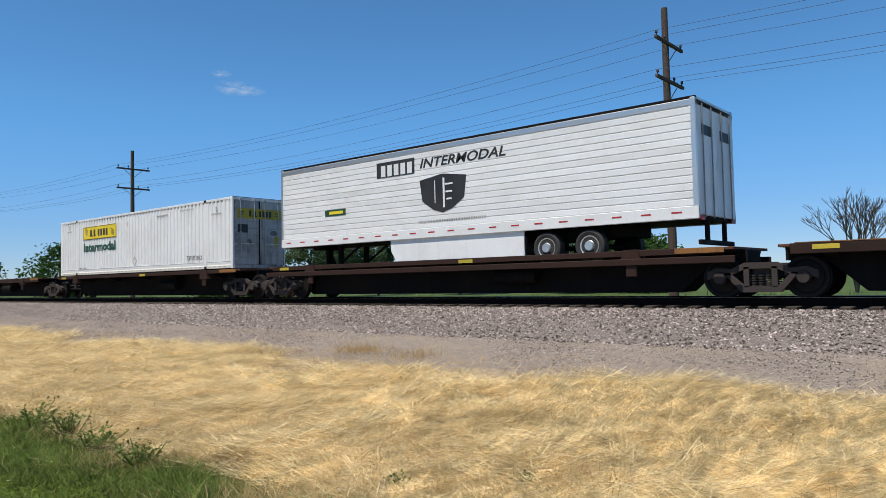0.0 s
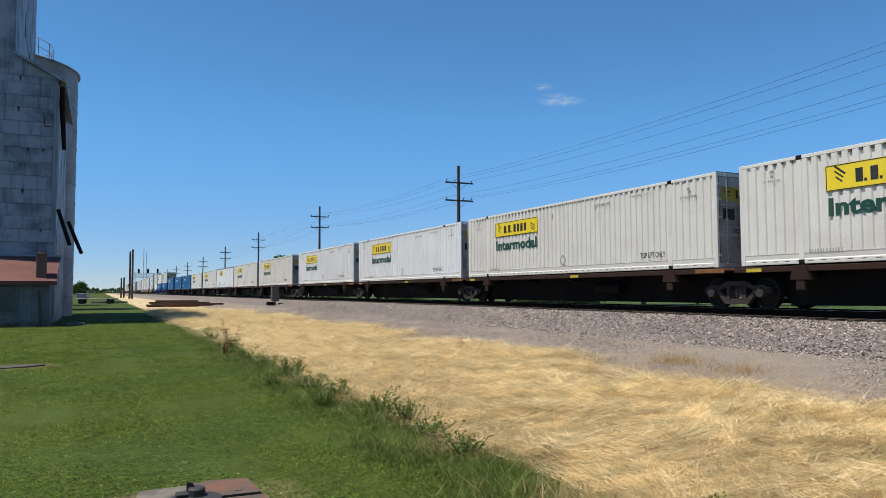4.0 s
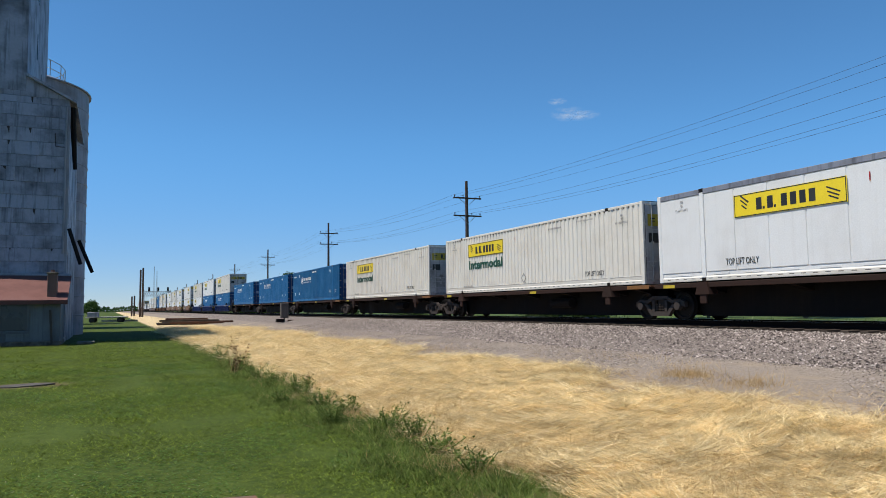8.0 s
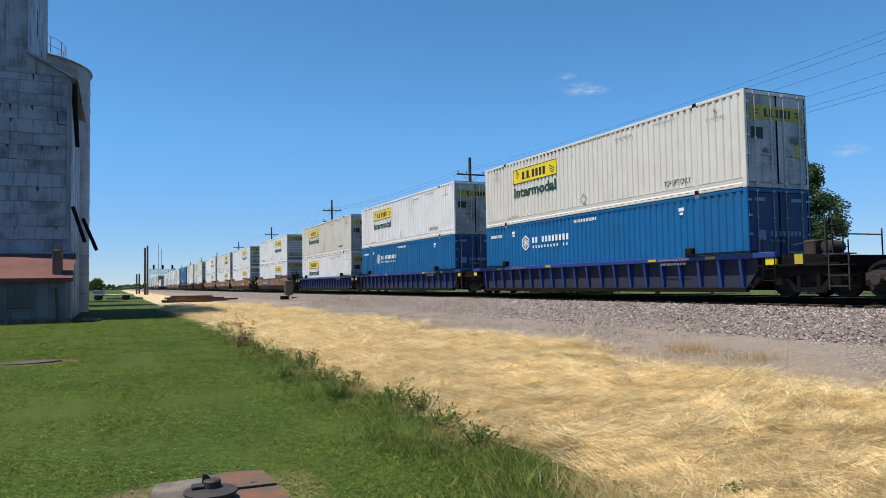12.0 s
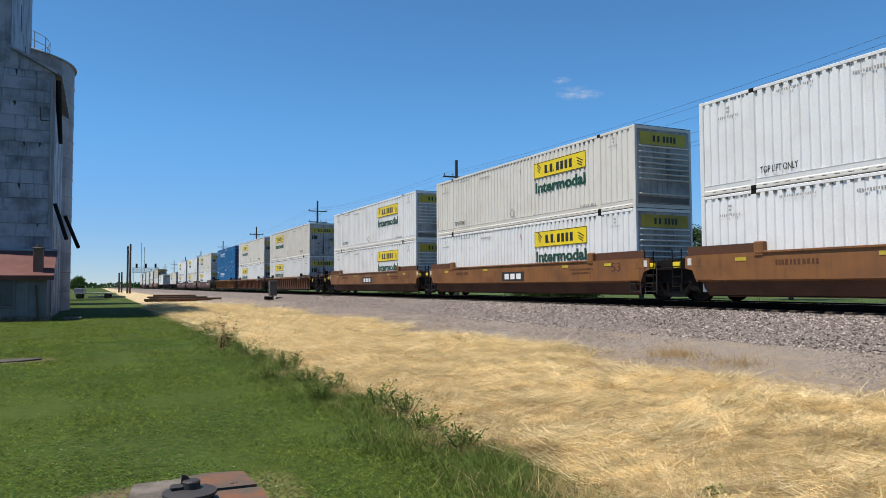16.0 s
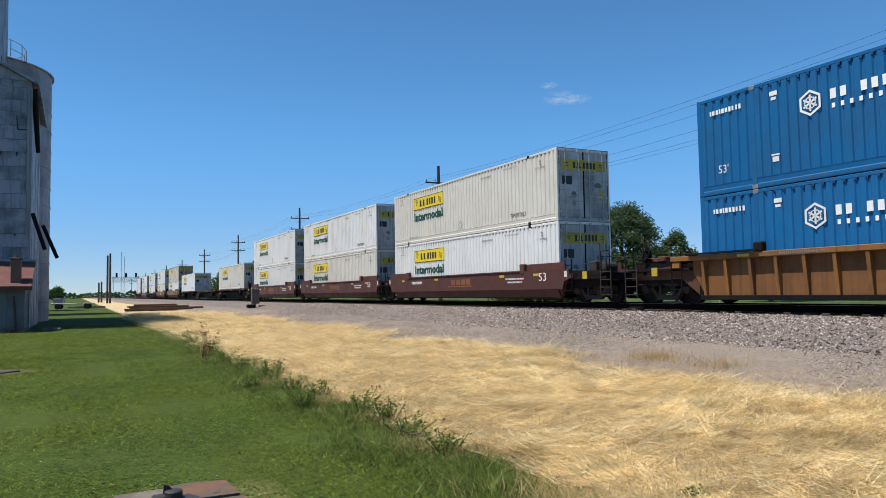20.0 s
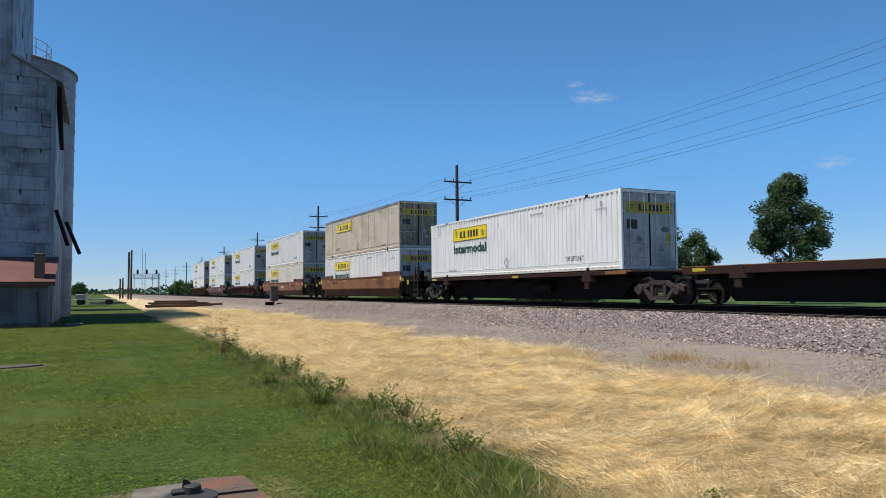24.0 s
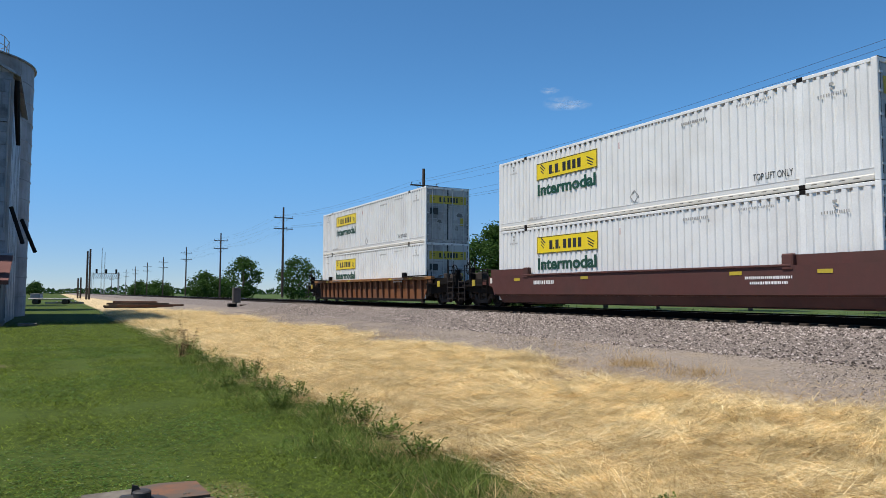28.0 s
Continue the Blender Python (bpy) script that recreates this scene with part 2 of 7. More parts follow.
M_CONC = paint("weathered_concrete", (0.165, 0.138, 0.105), (0.06, 0.046, 0.034), 0.95, 0.95, grain=14, size=5)
M_RUSTPLATE = paint("orange_rust_stained_concrete", (0.18, 0.070, 0.028), (0.085, 0.065, 0.048), 0.95, 0.95, grain=14, size=5)
M_IRON = paint("dark_cast_iron", (0.035, 0.032, 0.032), (0.09, 0.07, 0.055), 0.4, 0.6, 0.3)
M_BARK = paint("grey_brown_bark", (0.10, 0.08, 0.06), (0.05, 0.04, 0.03), 0.6, 0.95, grain=12)


def leaf_mat(name, a, bcol, rough=0.6, through_light=0.4, between=None, patchy=0.6, mottle=None):
    m, nt, b = nodes_of(name)
    g = nt.nodes.new("ShaderNodeNewGeometry")
    c = ramp(nt, g.outputs["Random Per Island"], (0.0, a), *([between] if between else []), (1.0, bcol))
    v = coords(nt, shuffle=False)
    n = noise_tex(nt, v, 0.35, 3)
    c = mix(nt, ramp(nt, n, (0.35, (0, 0, 0)), (0.7, (patchy,) * 3)), c, tuple(x * 0.6 for x in a))
    if mottle:  # streaks and patches of lighter and darker tone: (scale, darkest, lightest, stretch)
        mp = nt.nodes.new("ShaderNodeMapping")
        mp.inputs["Rotation"].default_value = (0, 0, 0.4)
        mp.inputs["Scale"].default_value = (mottle[0] * mottle[3], mottle[0], mottle[0])
        nt.links.new(v, mp.inputs[0])
        tone_patch = ramp(nt, noise_tex(nt, mp.outputs[0], 1.0, 3, 0.6), (0.37, (mottle[1],) * 3), (0.63, (mottle[2],) * 3))
        c = mix(nt, 1.0, c, tone_patch, "MULTIPLY")
    nt.links.new(c, b.inputs["Base Color"])
    b.inputs["Roughness"].default_value = rough
    b.inputs["Specular IOR Level"].default_value = 0.12
    if through_light:
        tr = nt.nodes.new("ShaderNodeBsdfTranslucent")
        nt.links.new(b.inputs["Base Color"].links[0].from_socket, tr.inputs["Color"])
        ms = nt.nodes.new("ShaderNodeMixShader")
        ms.inputs[0].default_value = through_light
        out = next(n for n in nt.nodes if n.type == "OUTPUT_MATERIAL")
        nt.links.new(b.outputs[0], ms.inputs[1])
        nt.links.new(tr.outputs[0], ms.inputs[2])
        nt.links.new(ms.outputs[0], out.inputs[0])
    return m


M_LEAF = leaf_mat("broad_tree_leaves", (0.034, 0.075, 0.016), (0.085, 0.155, 0.034), 0.6, 0.45)
M_LEAF2 = leaf_mat("greyish_tree_leaves", (0.055, 0.095, 0.042), (0.135, 0.19, 0.085), 0.6, 0.45)
M_GRASS = leaf_mat("lawn_blades", (0.030, 0.055, 0.005), (0.200, 0.255, 0.036), 0.6, 0.3, None, 0.25, (13, 0.72, 1.5, 0.8))
M_TALL = leaf_mat("tall_green_grass", (0.058, 0.105, 0.015), (0.22, 0.27, 0.07), 0.6, 0.4, None, 0.3, (6, 0.6, 1.35, 1))
M_STRAW = leaf_mat("bleached_straw", (0.31, 0.195, 0.070), (0.95, 0.83, 0.53), 0.55, 0.35, (0.3, (0.70, 0.52, 0.235)), 0.25, (7, 0.62, 1.38, 0.28))
M_SEED = leaf_mat("brown_seed_heads", (0.46, 0.29, 0.12), (0.80, 0.60, 0.32), 0.8)
M_CLOVER = leaf_mat("pale_clover_heads", (0.16, 0.19, 0.07), (0.46, 0.48, 0.30), 0.8)
M_CLOVERLEAF = leaf_mat("clover_leaves", (0.05, 0.11, 0.014), (0.15, 0.26, 0.05), 0.5, 0.3)
M_WEED = leaf_mat("rank_field_weeds", (0.035, 0.065, 0.012), (0.38, 0.40, 0.17), 0.7, 0.4, (0.7, (0.13, 0.18, 0.045)), 0.3)
M_STONE = leaf_mat("ballast_stone", (0.035, 0.028, 0.024), (0.43, 0.37, 0.335), 0.9, 0, (0.6, (0.205, 0.168, 0.150)), 0.2, (7, 0.8, 1.25, 1))
M_DOCK = leaf_mat("reddish_dock_seed", (0.065, 0.030, 0.018), (0.17, 0.085, 0.04), 0.8)

# ---- building helpers ----
class Build:
    """Gathers vertices and faces of one mesh."""

    def __init__(self):
        self.v, self.f = [], []

    def add(self, verts, faces):
        n = len(self.v)
        self.v.extend(verts)
        self.f.extend([tuple(i + n for i in f) for f in faces])
        return self

    def box(self, x0, x1, y0, y1, z0, z1, c=0.0):
        """A box; c is the width of its chamfered edges."""
        if c <= 0:
            v = [(x, y, z) for x in (x0, x1) for y in (y0, y1) for z in (z0, z1)]
            return self.add(v, [(0, 1, 3, 2), (4, 6, 7, 5), (0, 4, 5, 1), (2, 3, 7, 6), (0, 2, 6, 4), (1, 5, 7, 3)])
        v, idx = [], {}
        for i, x in enumerate((x0, x1)):
            for j, y in enumerate((y0, y1)):
                for k, z in enumerate((z0, z1)):
                    sx, sy, sz = (c, -c)[i], (c, -c)[j], (c, -c)[k]
                    for a, p in enumerate(((x, y + sy, z + sz), (x + sx, y, z + sz), (x + sx, y + sy, z))):
                        idx[i, j, k, a] = len(v)
                        v.append(p)
        f = []
        g = lambda i, j, k, a: idx[i, j, k, a]
        for s in (0, 1):
            q = [(s, 0, 0), (s, 1, 0), (s, 1, 1), (s, 0, 1)]
            f.append(tuple(g(*p, 0) for p in (q if s else q[::-1])))
            q = [(0, s, 0), (0, s, 1), (1, s, 1), (1, s, 0)]
            f.append(tuple(g(*p, 1) for p in (q if s else q[::-1])))
            q = [(0, 0, s), (1, 0, s), (1, 1, s), (0, 1, s)]
            f.append(tuple(g(*p, 2) for p in (q if s else q[::-1])))
        for i in (0, 1):
            for j in (0, 1):
                f.append((g(i, j, 0, 0), g(i, j, 1, 0), g(i, j, 1, 1), g(i, j, 0, 1)))
                f.append((g(i, 0, j, 0), g(i, 1, j, 0), g(i, 1, j, 2), g(i, 0, j, 2)))
                f.append((g(0, i, j, 1), g(1, i, j, 1), g(1, i, j, 2), g(0, i, j, 2)))
                for k in (0, 1):
                    f.append((g(i, j, k, 0), g(i, j, k, 1), g(i, j, k, 2)))
        return self.add(v, f)

    def extrude(self, outline, axis, a, b):
        """A flat outline pushed from a to b along an axis; outline points are the other two coordinates in order."""
        n = len(outline)
        put = {"x": lambda p, q, d: (d, p, q), "y": lambda p, q, d: (p, d, q), "z": lambda p, q, d: (p, q, d)}[axis]
        v = [put(*p, a) for p in outline] + [put(*p, b) for p in outline]
        f = [tuple(range(n))[::-1], tuple(range(n, 2 * n))] + [(i, (i + 1) % n, n + (i + 1) % n, n + i) for i in range(n)]
        return self.add(v, f)

    def tube(self, p0, p1, r0, r1=None, n=8, caps=True):
        r1 = r0 if r1 is None else r1
        p0, p1 = Vector(p0), Vector(p1)
        d = (p1 - p0).normalized()
        u = d.cross(Vector((0, 0, 1)) if abs(d.z) < 0.9 else Vector((1, 0, 0))).normalized()
        w = d.cross(u)
        v = []
        for p, r in ((p0, r0), (p1, r1)):
            for i in range(n):
                a = 2 * math.pi * i / n
                v.append(tuple(p + (u * math.cos(a) + w * math.sin(a)) * r))
        f = [(i, (i + 1) % n, n + (i + 1) % n, n + i) for i in range(n)]
        if caps:
            f += [tuple(range(n))[::-1], tuple(range(n, 2 * n))]
        return self.add(v, f)

    def lathe(self, profile, centre=(0, 0, 0), axis="z", n=24):
        """Rings of (radius, height) turned round an axis through centre."""
        v, f = [], []
        for r, h in profile:
            for i in range(n):
                a = 2 * math.pi * i / n
                p = (r * math.cos(a), r * math.sin(a), h)
                if axis == "x":
                    p = (p[2], p[0], p[1])
                elif axis == "y":
                    p = (p[0], p[2], p[1])
                v.append((p[0] + centre[0], p[1] + centre[1], p[2] + centre[2]))
        for k in range(len(profile) - 1):
            for i in range(n):
                j = (i + 1) % n
                f.append((k * n + i, k * n + j, (k + 1) * n + j, (k + 1) * n + i))
        f += [tuple(range(n))[::-1], tuple((len(profile) - 1) * n + i for i in range(n))]
        return self.add(v, f)

    def mesh(self, name, smooth=False):
        me = bpy.data.meshes.new(name)
        me.from_pydata(self.v, [], self.f)
        bm = bmesh.new()
        bm.from_mesh(me)
        if len(bm.faces) < 60000:
            bmesh.ops.recalc_face_normals(bm, faces=bm.faces)
        bm.to_mesh(me)
        bm.free()
        if smooth:
            me.polygons.foreach_set("use_smooth", [True] * len(me.polygons))
        me.update()
        return me


def part(name, build, material, parent, label="", smooth=False, kind=""):
    """One mesh object from a Build (or a mesh), under its thing or part."""
    me = build.mesh(name, smooth) if isinstance(build, Build) else build
    if not me.materials:
        me.materials.append(material)
    ob = new(name, me)
    ob.parent = parent
    return tagged(ob, label, kind=kind)


def thing(name, label, category, group="", kind="", m=None):
    ob = new(name)
    ob.empty_display_size = 0.2
    if m is not None:
        ob.matrix_basis = m
    return tagged(ob, label, category, group, kind)


def letters(text, height, material, m, name="lettering", width=None, lean=0.0, parent=None, label="", centre=True, depth=0.004, bold=0.0):
    """Flat raised lettering in the built-in font; m places its middle (or left foot) with x along the line and z out of the face."""
    cu = bpy.data.curves.new(name, "FONT")
    cu.body, cu.size, cu.shear, cu.extrude = text, 1.0, lean, depth / 2
    cu.align_x = "CENTER" if centre else "LEFT"
    cu.resolution_u = 3
    cu.offset = bold
    ob = bpy.data.objects.new(name, cu)
    scene.collection.objects.link(ob)
    bpy.context.view_layer.update()
    me = bpy.data.meshes.new_from_object(ob.evaluated_get(bpy.context.evaluated_depsgraph_get()))
    bpy.data.objects.remove(ob)
    bpy.data.curves.remove(cu)
    zs = [v.co.y for v in me.vertices]
    xs = [v.co.x for v in me.vertices]
    s = height / (max(zs) - min(zs))
    k = width / (max(xs) - min(xs)) if width else s
    me.transform(m @ Matrix.Diagonal((k, s, 1, 1)))
    me.materials.clear()
    me.materials.append(material)
    return part(name, me, material, parent, label)


def on_side(sign, y, z, out):
    """Place on a vehicle's side: sign -1 faces -x, +1 faces +x; out is the distance from the middle."""
    x = Vector((0, -1, 0)) if sign < 0 else Vector((0, 1, 0))
    n = Vector((sign, 0, 0))
    m = Matrix((x, Vector((0, 0, 1)), n)).transposed().to_4x4()
    m.translation = (sign * out, y, z)
    return m


def slab(m, w, h, d=0.004, c=0.0):
    """A thin plate centred on m, w along x and h along y."""
    b = Build().box(-w / 2, w / 2, -h / 2, h / 2, 0, d, c)
    b.v = [tuple(m @ Vector(p)) for p in b.v]
    return b


def bars(m, spec, d=0.004):
    """Plain bars that stand for writing: (x, y, w, h) each."""
    b = Build()
    for x, y, w, h in spec:
        q = Build().box(x - w / 2, x + w / 2, y - h / 2, y + h / 2, 0, d)
        b.add([tuple(m @ Vector(p)) for p in q.v], q.f)
    return b


def scrawl(rng, width, height, gap=0.35):
    """A row of bars of the length of a word."""
    out, x = [], -width / 2
    while x < width / 2:
        w = height * rng.uniform(0.35, 0.6)
        out.append((x + w / 2, 0, w, height * rng.uniform(0.85, 1)))
        x += w + height * gap * rng.uniform(0.5, 1.3)
    return out

# ---- the ground: lawn, straw verge, gravel road, ballast bank, field ----
TRACK_X, RAIL_Z, BED_Z = 17.89, 1.065, 0.74
CAR_Z = RAIL_Z - 0.09  # the loaded cars ride low on their springs
PROFILE = ((-5000, 0), (7.6, 0), (9.6, 0.05), (12.4, 0.22), (13.2, 0.34), (14.9, 0.73), (15.2, BED_Z), (16.4, 0.81), (19.4, 0.81), (20.6, BED_Z), (22.6, 0.1), (26.0, 0), (5000, 0))


def ground_z(x, y=0.0):
    for (xa, za), (xb, zb) in zip(PROFILE, PROFILE[1:]):
        if x <= xb:
            return za + (zb - za) * (x - xa) / (xb - xa)
    return 0.0


def ground_material():
    m, nt, b = nodes_of("ground_cover")
    tc = nt.nodes.new("ShaderNodeTexCoord")
    pos = tc.outputs["Object"]
    sep = nt.nodes.new("ShaderNodeSeparateXYZ")
    nt.links.new(pos, sep.inputs[0])
    big, mid, fine, tiny = noise_tex(nt, pos, 0.12, 4), noise_tex(nt, pos, 0.9, 5), noise_tex(nt, pos, 9, 5, 0.7), noise_tex(nt, pos, 45, 3, 0.7)
    stretch = nt.nodes.new("ShaderNodeMapping")
    stretch.inputs["Scale"].default_value = (1.6, 0.05, 1)
    nt.links.new(pos, stretch.inputs[0])
    lanes = noise_tex(nt, stretch.outputs[0], 1.0, 2)

    def edge(x, wobble, soft):
        a = nt.nodes.new("ShaderNodeMath")
        a.operation = "MULTIPLY_ADD"
        nt.links.new(mid, a.inputs[0])
        a.inputs[1].default_value = wobble
        nt.links.new(sep.outputs[0], a.inputs[2])
        r = nt.nodes.new("ShaderNodeMapRange")
        r.inputs["From Min"].default_value = x + wobble * 0.5 - soft
        r.inputs["From Max"].default_value = x + wobble * 0.5 + soft
        nt.links.new(a.outputs[0], r.inputs["Value"])
        return r.outputs[0]

    def patch(cx, cy, rx, ry, most):
        """A worn spot round (cx, cy) with a ragged rim."""
        mp = nt.nodes.new("ShaderNodeMapping")
        mp.inputs["Location"].default_value = (-cx / rx, -cy / ry, 0)
        mp.inputs["Scale"].default_value = (1 / rx, 1 / ry, 0)
        nt.links.new(pos, mp.inputs[0])
        ln = nt.nodes.new("ShaderNodeVectorMath")
        ln.operation = "LENGTH"
        nt.links.new(mp.outputs[0], ln.inputs[0])
        ad = nt.nodes.new("ShaderNodeMath")
        ad.operation = "MULTIPLY_ADD"
        nt.links.new(fine, ad.inputs[0])
        ad.inputs[1].default_value = 0.9
        nt.links.new(ln.outputs["Value"], ad.inputs[2])
        r = nt.nodes.new("ShaderNodeMapRange")
        r.inputs["From Min"].default_value, r.inputs["From Max"].default_value = 1.0, 1.55
        r.inputs["To Min"].default_value, r.inputs["To Max"].default_value = most + 0.4, 0.0
        nt.links.new(ad.outputs[0], r.inputs["Value"])
        return r.outputs[0]

    lawn = mix(nt, ramp(nt, fine, (0.35, (0, 0, 0)), (0.65, (1, 1, 1))), (0.030, 0.050, 0.007), (0.088, 0.112, 0.016))
    lawn = mix(nt, ramp(nt, tiny, (0.4, (0.6, 0.6, 0.6)), (0.6, (0, 0, 0))), lawn, (0.016, 0.030, 0.005))
    lawn = mix(nt, ramp(nt, lanes, (0.45, (0, 0, 0)), (0.58, (0.45, 0.45, 0.45))), lawn, (0.066, 0.094, 0.015))
    lawn = mix(nt, ramp(nt, mid, (0.55, (0, 0, 0)), (0.72, (0.25, 0.25, 0.25))), lawn, (0.090, 0.105, 0.026))
    lawn = mix(nt, ramp(nt, big, (0.45, (0, 0, 0)), (0.7, (0.5, 0.5, 0.5))), lawn, (0.052, 0.074, 0.008))
    straw = mix(nt, ramp(nt, fine, (0.35, (0, 0, 0)), (0.60, (1, 1, 1))), (0.19, 0.13, 0.065), (0.72, 0.56, 0.32))
    straw = mix(nt, ramp(nt, mid, (0.45, (0, 0, 0)), (0.7, (0.5, 0.5, 0.5))), straw, (0.36, 0.25, 0.125))
    gravel = mix(nt, ramp(nt, fine, (0.3, (0, 0, 0)), (0.7, (1, 1, 1))), (0.175, 0.142, 0.113), (0.335, 0.28, 0.228))
    gravel = mix(nt, ramp(nt, tiny, (0.38, (0.7, 0.7, 0.7)), (0.58, (0, 0, 0))), gravel, (0.13, 0.102, 0.082))
    gravel = mix(nt, ramp(nt, mid, (0.5, (0, 0, 0)), (0.68, (0.6, 0.6, 0.6))), gravel, (0.27, 0.21, 0.145))
    stone = mix(nt, ramp(nt, tiny, (0.35, (0, 0, 0)), (0.62, (1, 1, 1))), (0.050, 0.040, 0.034), (0.26, 0.215, 0.188))
    field = mix(nt, ramp(nt, mid, (0.35, (0, 0, 0)), (0.65, (1, 1, 1))), (0.034, 0.062, 0.014), (0.085, 0.115, 0.032))
    soil = mix(nt, ramp(nt, fine, (0.35, (0, 0, 0)), (0.65, (1, 1, 1))), (0.085, 0.055, 0.034), (0.23, 0.16, 0.10))
    lawn = mix(nt, patch(0.30, 6.05, 0.6, 0.34, 0.45), lawn, soil)
    lawn = mix(nt, patch(1.30, 5.8, 0.26, 0.6, 0.0), lawn, (0.30, 0.22, 0.11))
    lawn = mix(nt, patch(-1.65, 18.3, 0.95, 0.75, 0.5), lawn, soil)
    c = mix(nt, edge(3.55, 1.1, 0.16), lawn, straw)
    c = mix(nt, patch(8.4, 10.8, 1.0, 0.7, 0.55), c, soil)
    c = mix(nt, patch(10.4, 10.4, 1.6, 1.2, 0.5), c, soil)
    c = mix(nt, edge(9.3, 2.2, 0.5), c, gravel)
    c = mix(nt, edge(13.1, 0.8, 0.3), c, stone)
    c = mix(nt, edge(23.0, 1.0, 0.4), c, field)
    nt.links.new(c, b.inputs["Base Color"])
    b.inputs["Roughness"].default_value = 0.95
    b.inputs["Specular IOR Level"].default_value = 0.15
    bump(nt, b, fine, 0.7, 0.03)
    return m


def build_ground():
    xs = sorted({-4500, -1500, -500, -150, -60, -30, -15, *[x * 0.5 for x in range(-16, 60)], 32, 40, 60, 120, 400, 1500, 4500, *[p[0] for p in PROFILE[1:-1]]})
    ys = sorted({-400, -100, -30, *range(-12, 60, 1), *range(60, 200, 5), 260, 400, 700, 1500, 4500})
    v, f = [], []
    for y in ys:
        for x in xs:
            lump = 0.03 * noise.noise((x * 0.7, y * 0.7, 0)) if -8 < x < 14 and y < 60 else 0
            lump += 0.05 * noise.noise((x * 0.25, y * 0.25, 3)) if 4.5 < x < 12 and y < 60 else 0
            v.append((x, y, ground_z(x) + lump))
    w = len(xs)
    for j in range(len(ys) - 1):
        for i in range(w - 1):
            f.append((j * w + i, j * w + i + 1, (j + 1) * w + i + 1, (j + 1) * w + i))
    me = bpy.data.meshes.new("ground")
    me.from_pydata(v, [], f)
    me.materials.append(ground_material())
    me.polygons.foreach_set("use_smooth", [True] * len(me.polygons))
    tagged(new("ground", me), "mown lawn, dry straw verge, gravel road and ballast bank beside the track", "ground", kind="structure")


build_ground()


def build_track():
    track = thing("railway_track", "single railway track of rusty rails on dark timber sleepers", "railway", kind="structure", m=pose(TRACK_X, 0, 0))
    rail = [(-0.075, 0), (0.075, 0), (0.075, 0.012), (0.012, 0.035), (0.01, 0.13), (0.037, 0.14), (0.037, 0.176), (-0.037, 0.176), (-0.037, 0.14), (-0.01, 0.13), (-0.012, 0.035), (-0.075, 0.012)]
    for s in (-0.7525, 0.7525):
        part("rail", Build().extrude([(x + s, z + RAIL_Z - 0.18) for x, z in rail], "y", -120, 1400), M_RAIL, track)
        part("rail_head", Build().box(s - 0.034, s + 0.034, -120, 1400, RAIL_Z - 0.003, RAIL_Z), M_RAILTOP, track, "polished running surface")
    tie = Build().box(-1.3, 1.3, -0.11, 0.11, BED_Z - 0.1, RAIL_Z - 0.18, 0.012).mesh("sleeper")
    tie.materials.append(M_TIE)
    rng = random.Random(4)
    rest = Build()
    for i in range(-30, 1400):
        y = i * 0.53
        if 0 <= i < 120:
            o = new("sleeper", tie)
            o.parent = track
            o.matrix_basis = pose(rng.uniform(-0.04, 0.04), y + rng.uniform(-0.02, 0.02), 0, 0, 0, rng.uniform(-1, 1))
        else:
            rest.box(-1.3, 1.3, y - 0.11, y + 0.11, BED_Z - 0.1, RAIL_Z - 0.18)
    part("far_sleepers", rest, M_TIE, track, kind="stuff")


build_track()

# ---- containers ----
C_LEN, C_HALF, C_TALL = 16.15, 1.295, 2.896
POST_Y = 6.096


def corrugated(sign, y0, y1, z0, z1, pitch, depth, face):
    """Vertical ribs of a container's side, as a folded sheet with a back."""
    n = max(1, round((y1 - y0) / pitch))
    p = (y1 - y0) / n
    pts = []
    for i in range(n):
        a = y0 + i * p
        pts += [(a, 0), (a + p * 0.10, depth), (a + p * 0.36, depth), (a + p * 0.46, 0)]
    pts.append((y1, 0))
    b = Build()
    v = [(sign * (face - d), y, z) for y, d in pts for z in (z0, z1)]
    b.add(v, [(2 * i, 2 * i + 2, 2 * i + 3, 2 * i + 1) for i in range(len(pts) - 1)])
    b.add([(sign * (face - 0.06), y, z) for y in (y0, y1) for z in (z0, z1)], [(0, 1, 3, 2)])
    return b


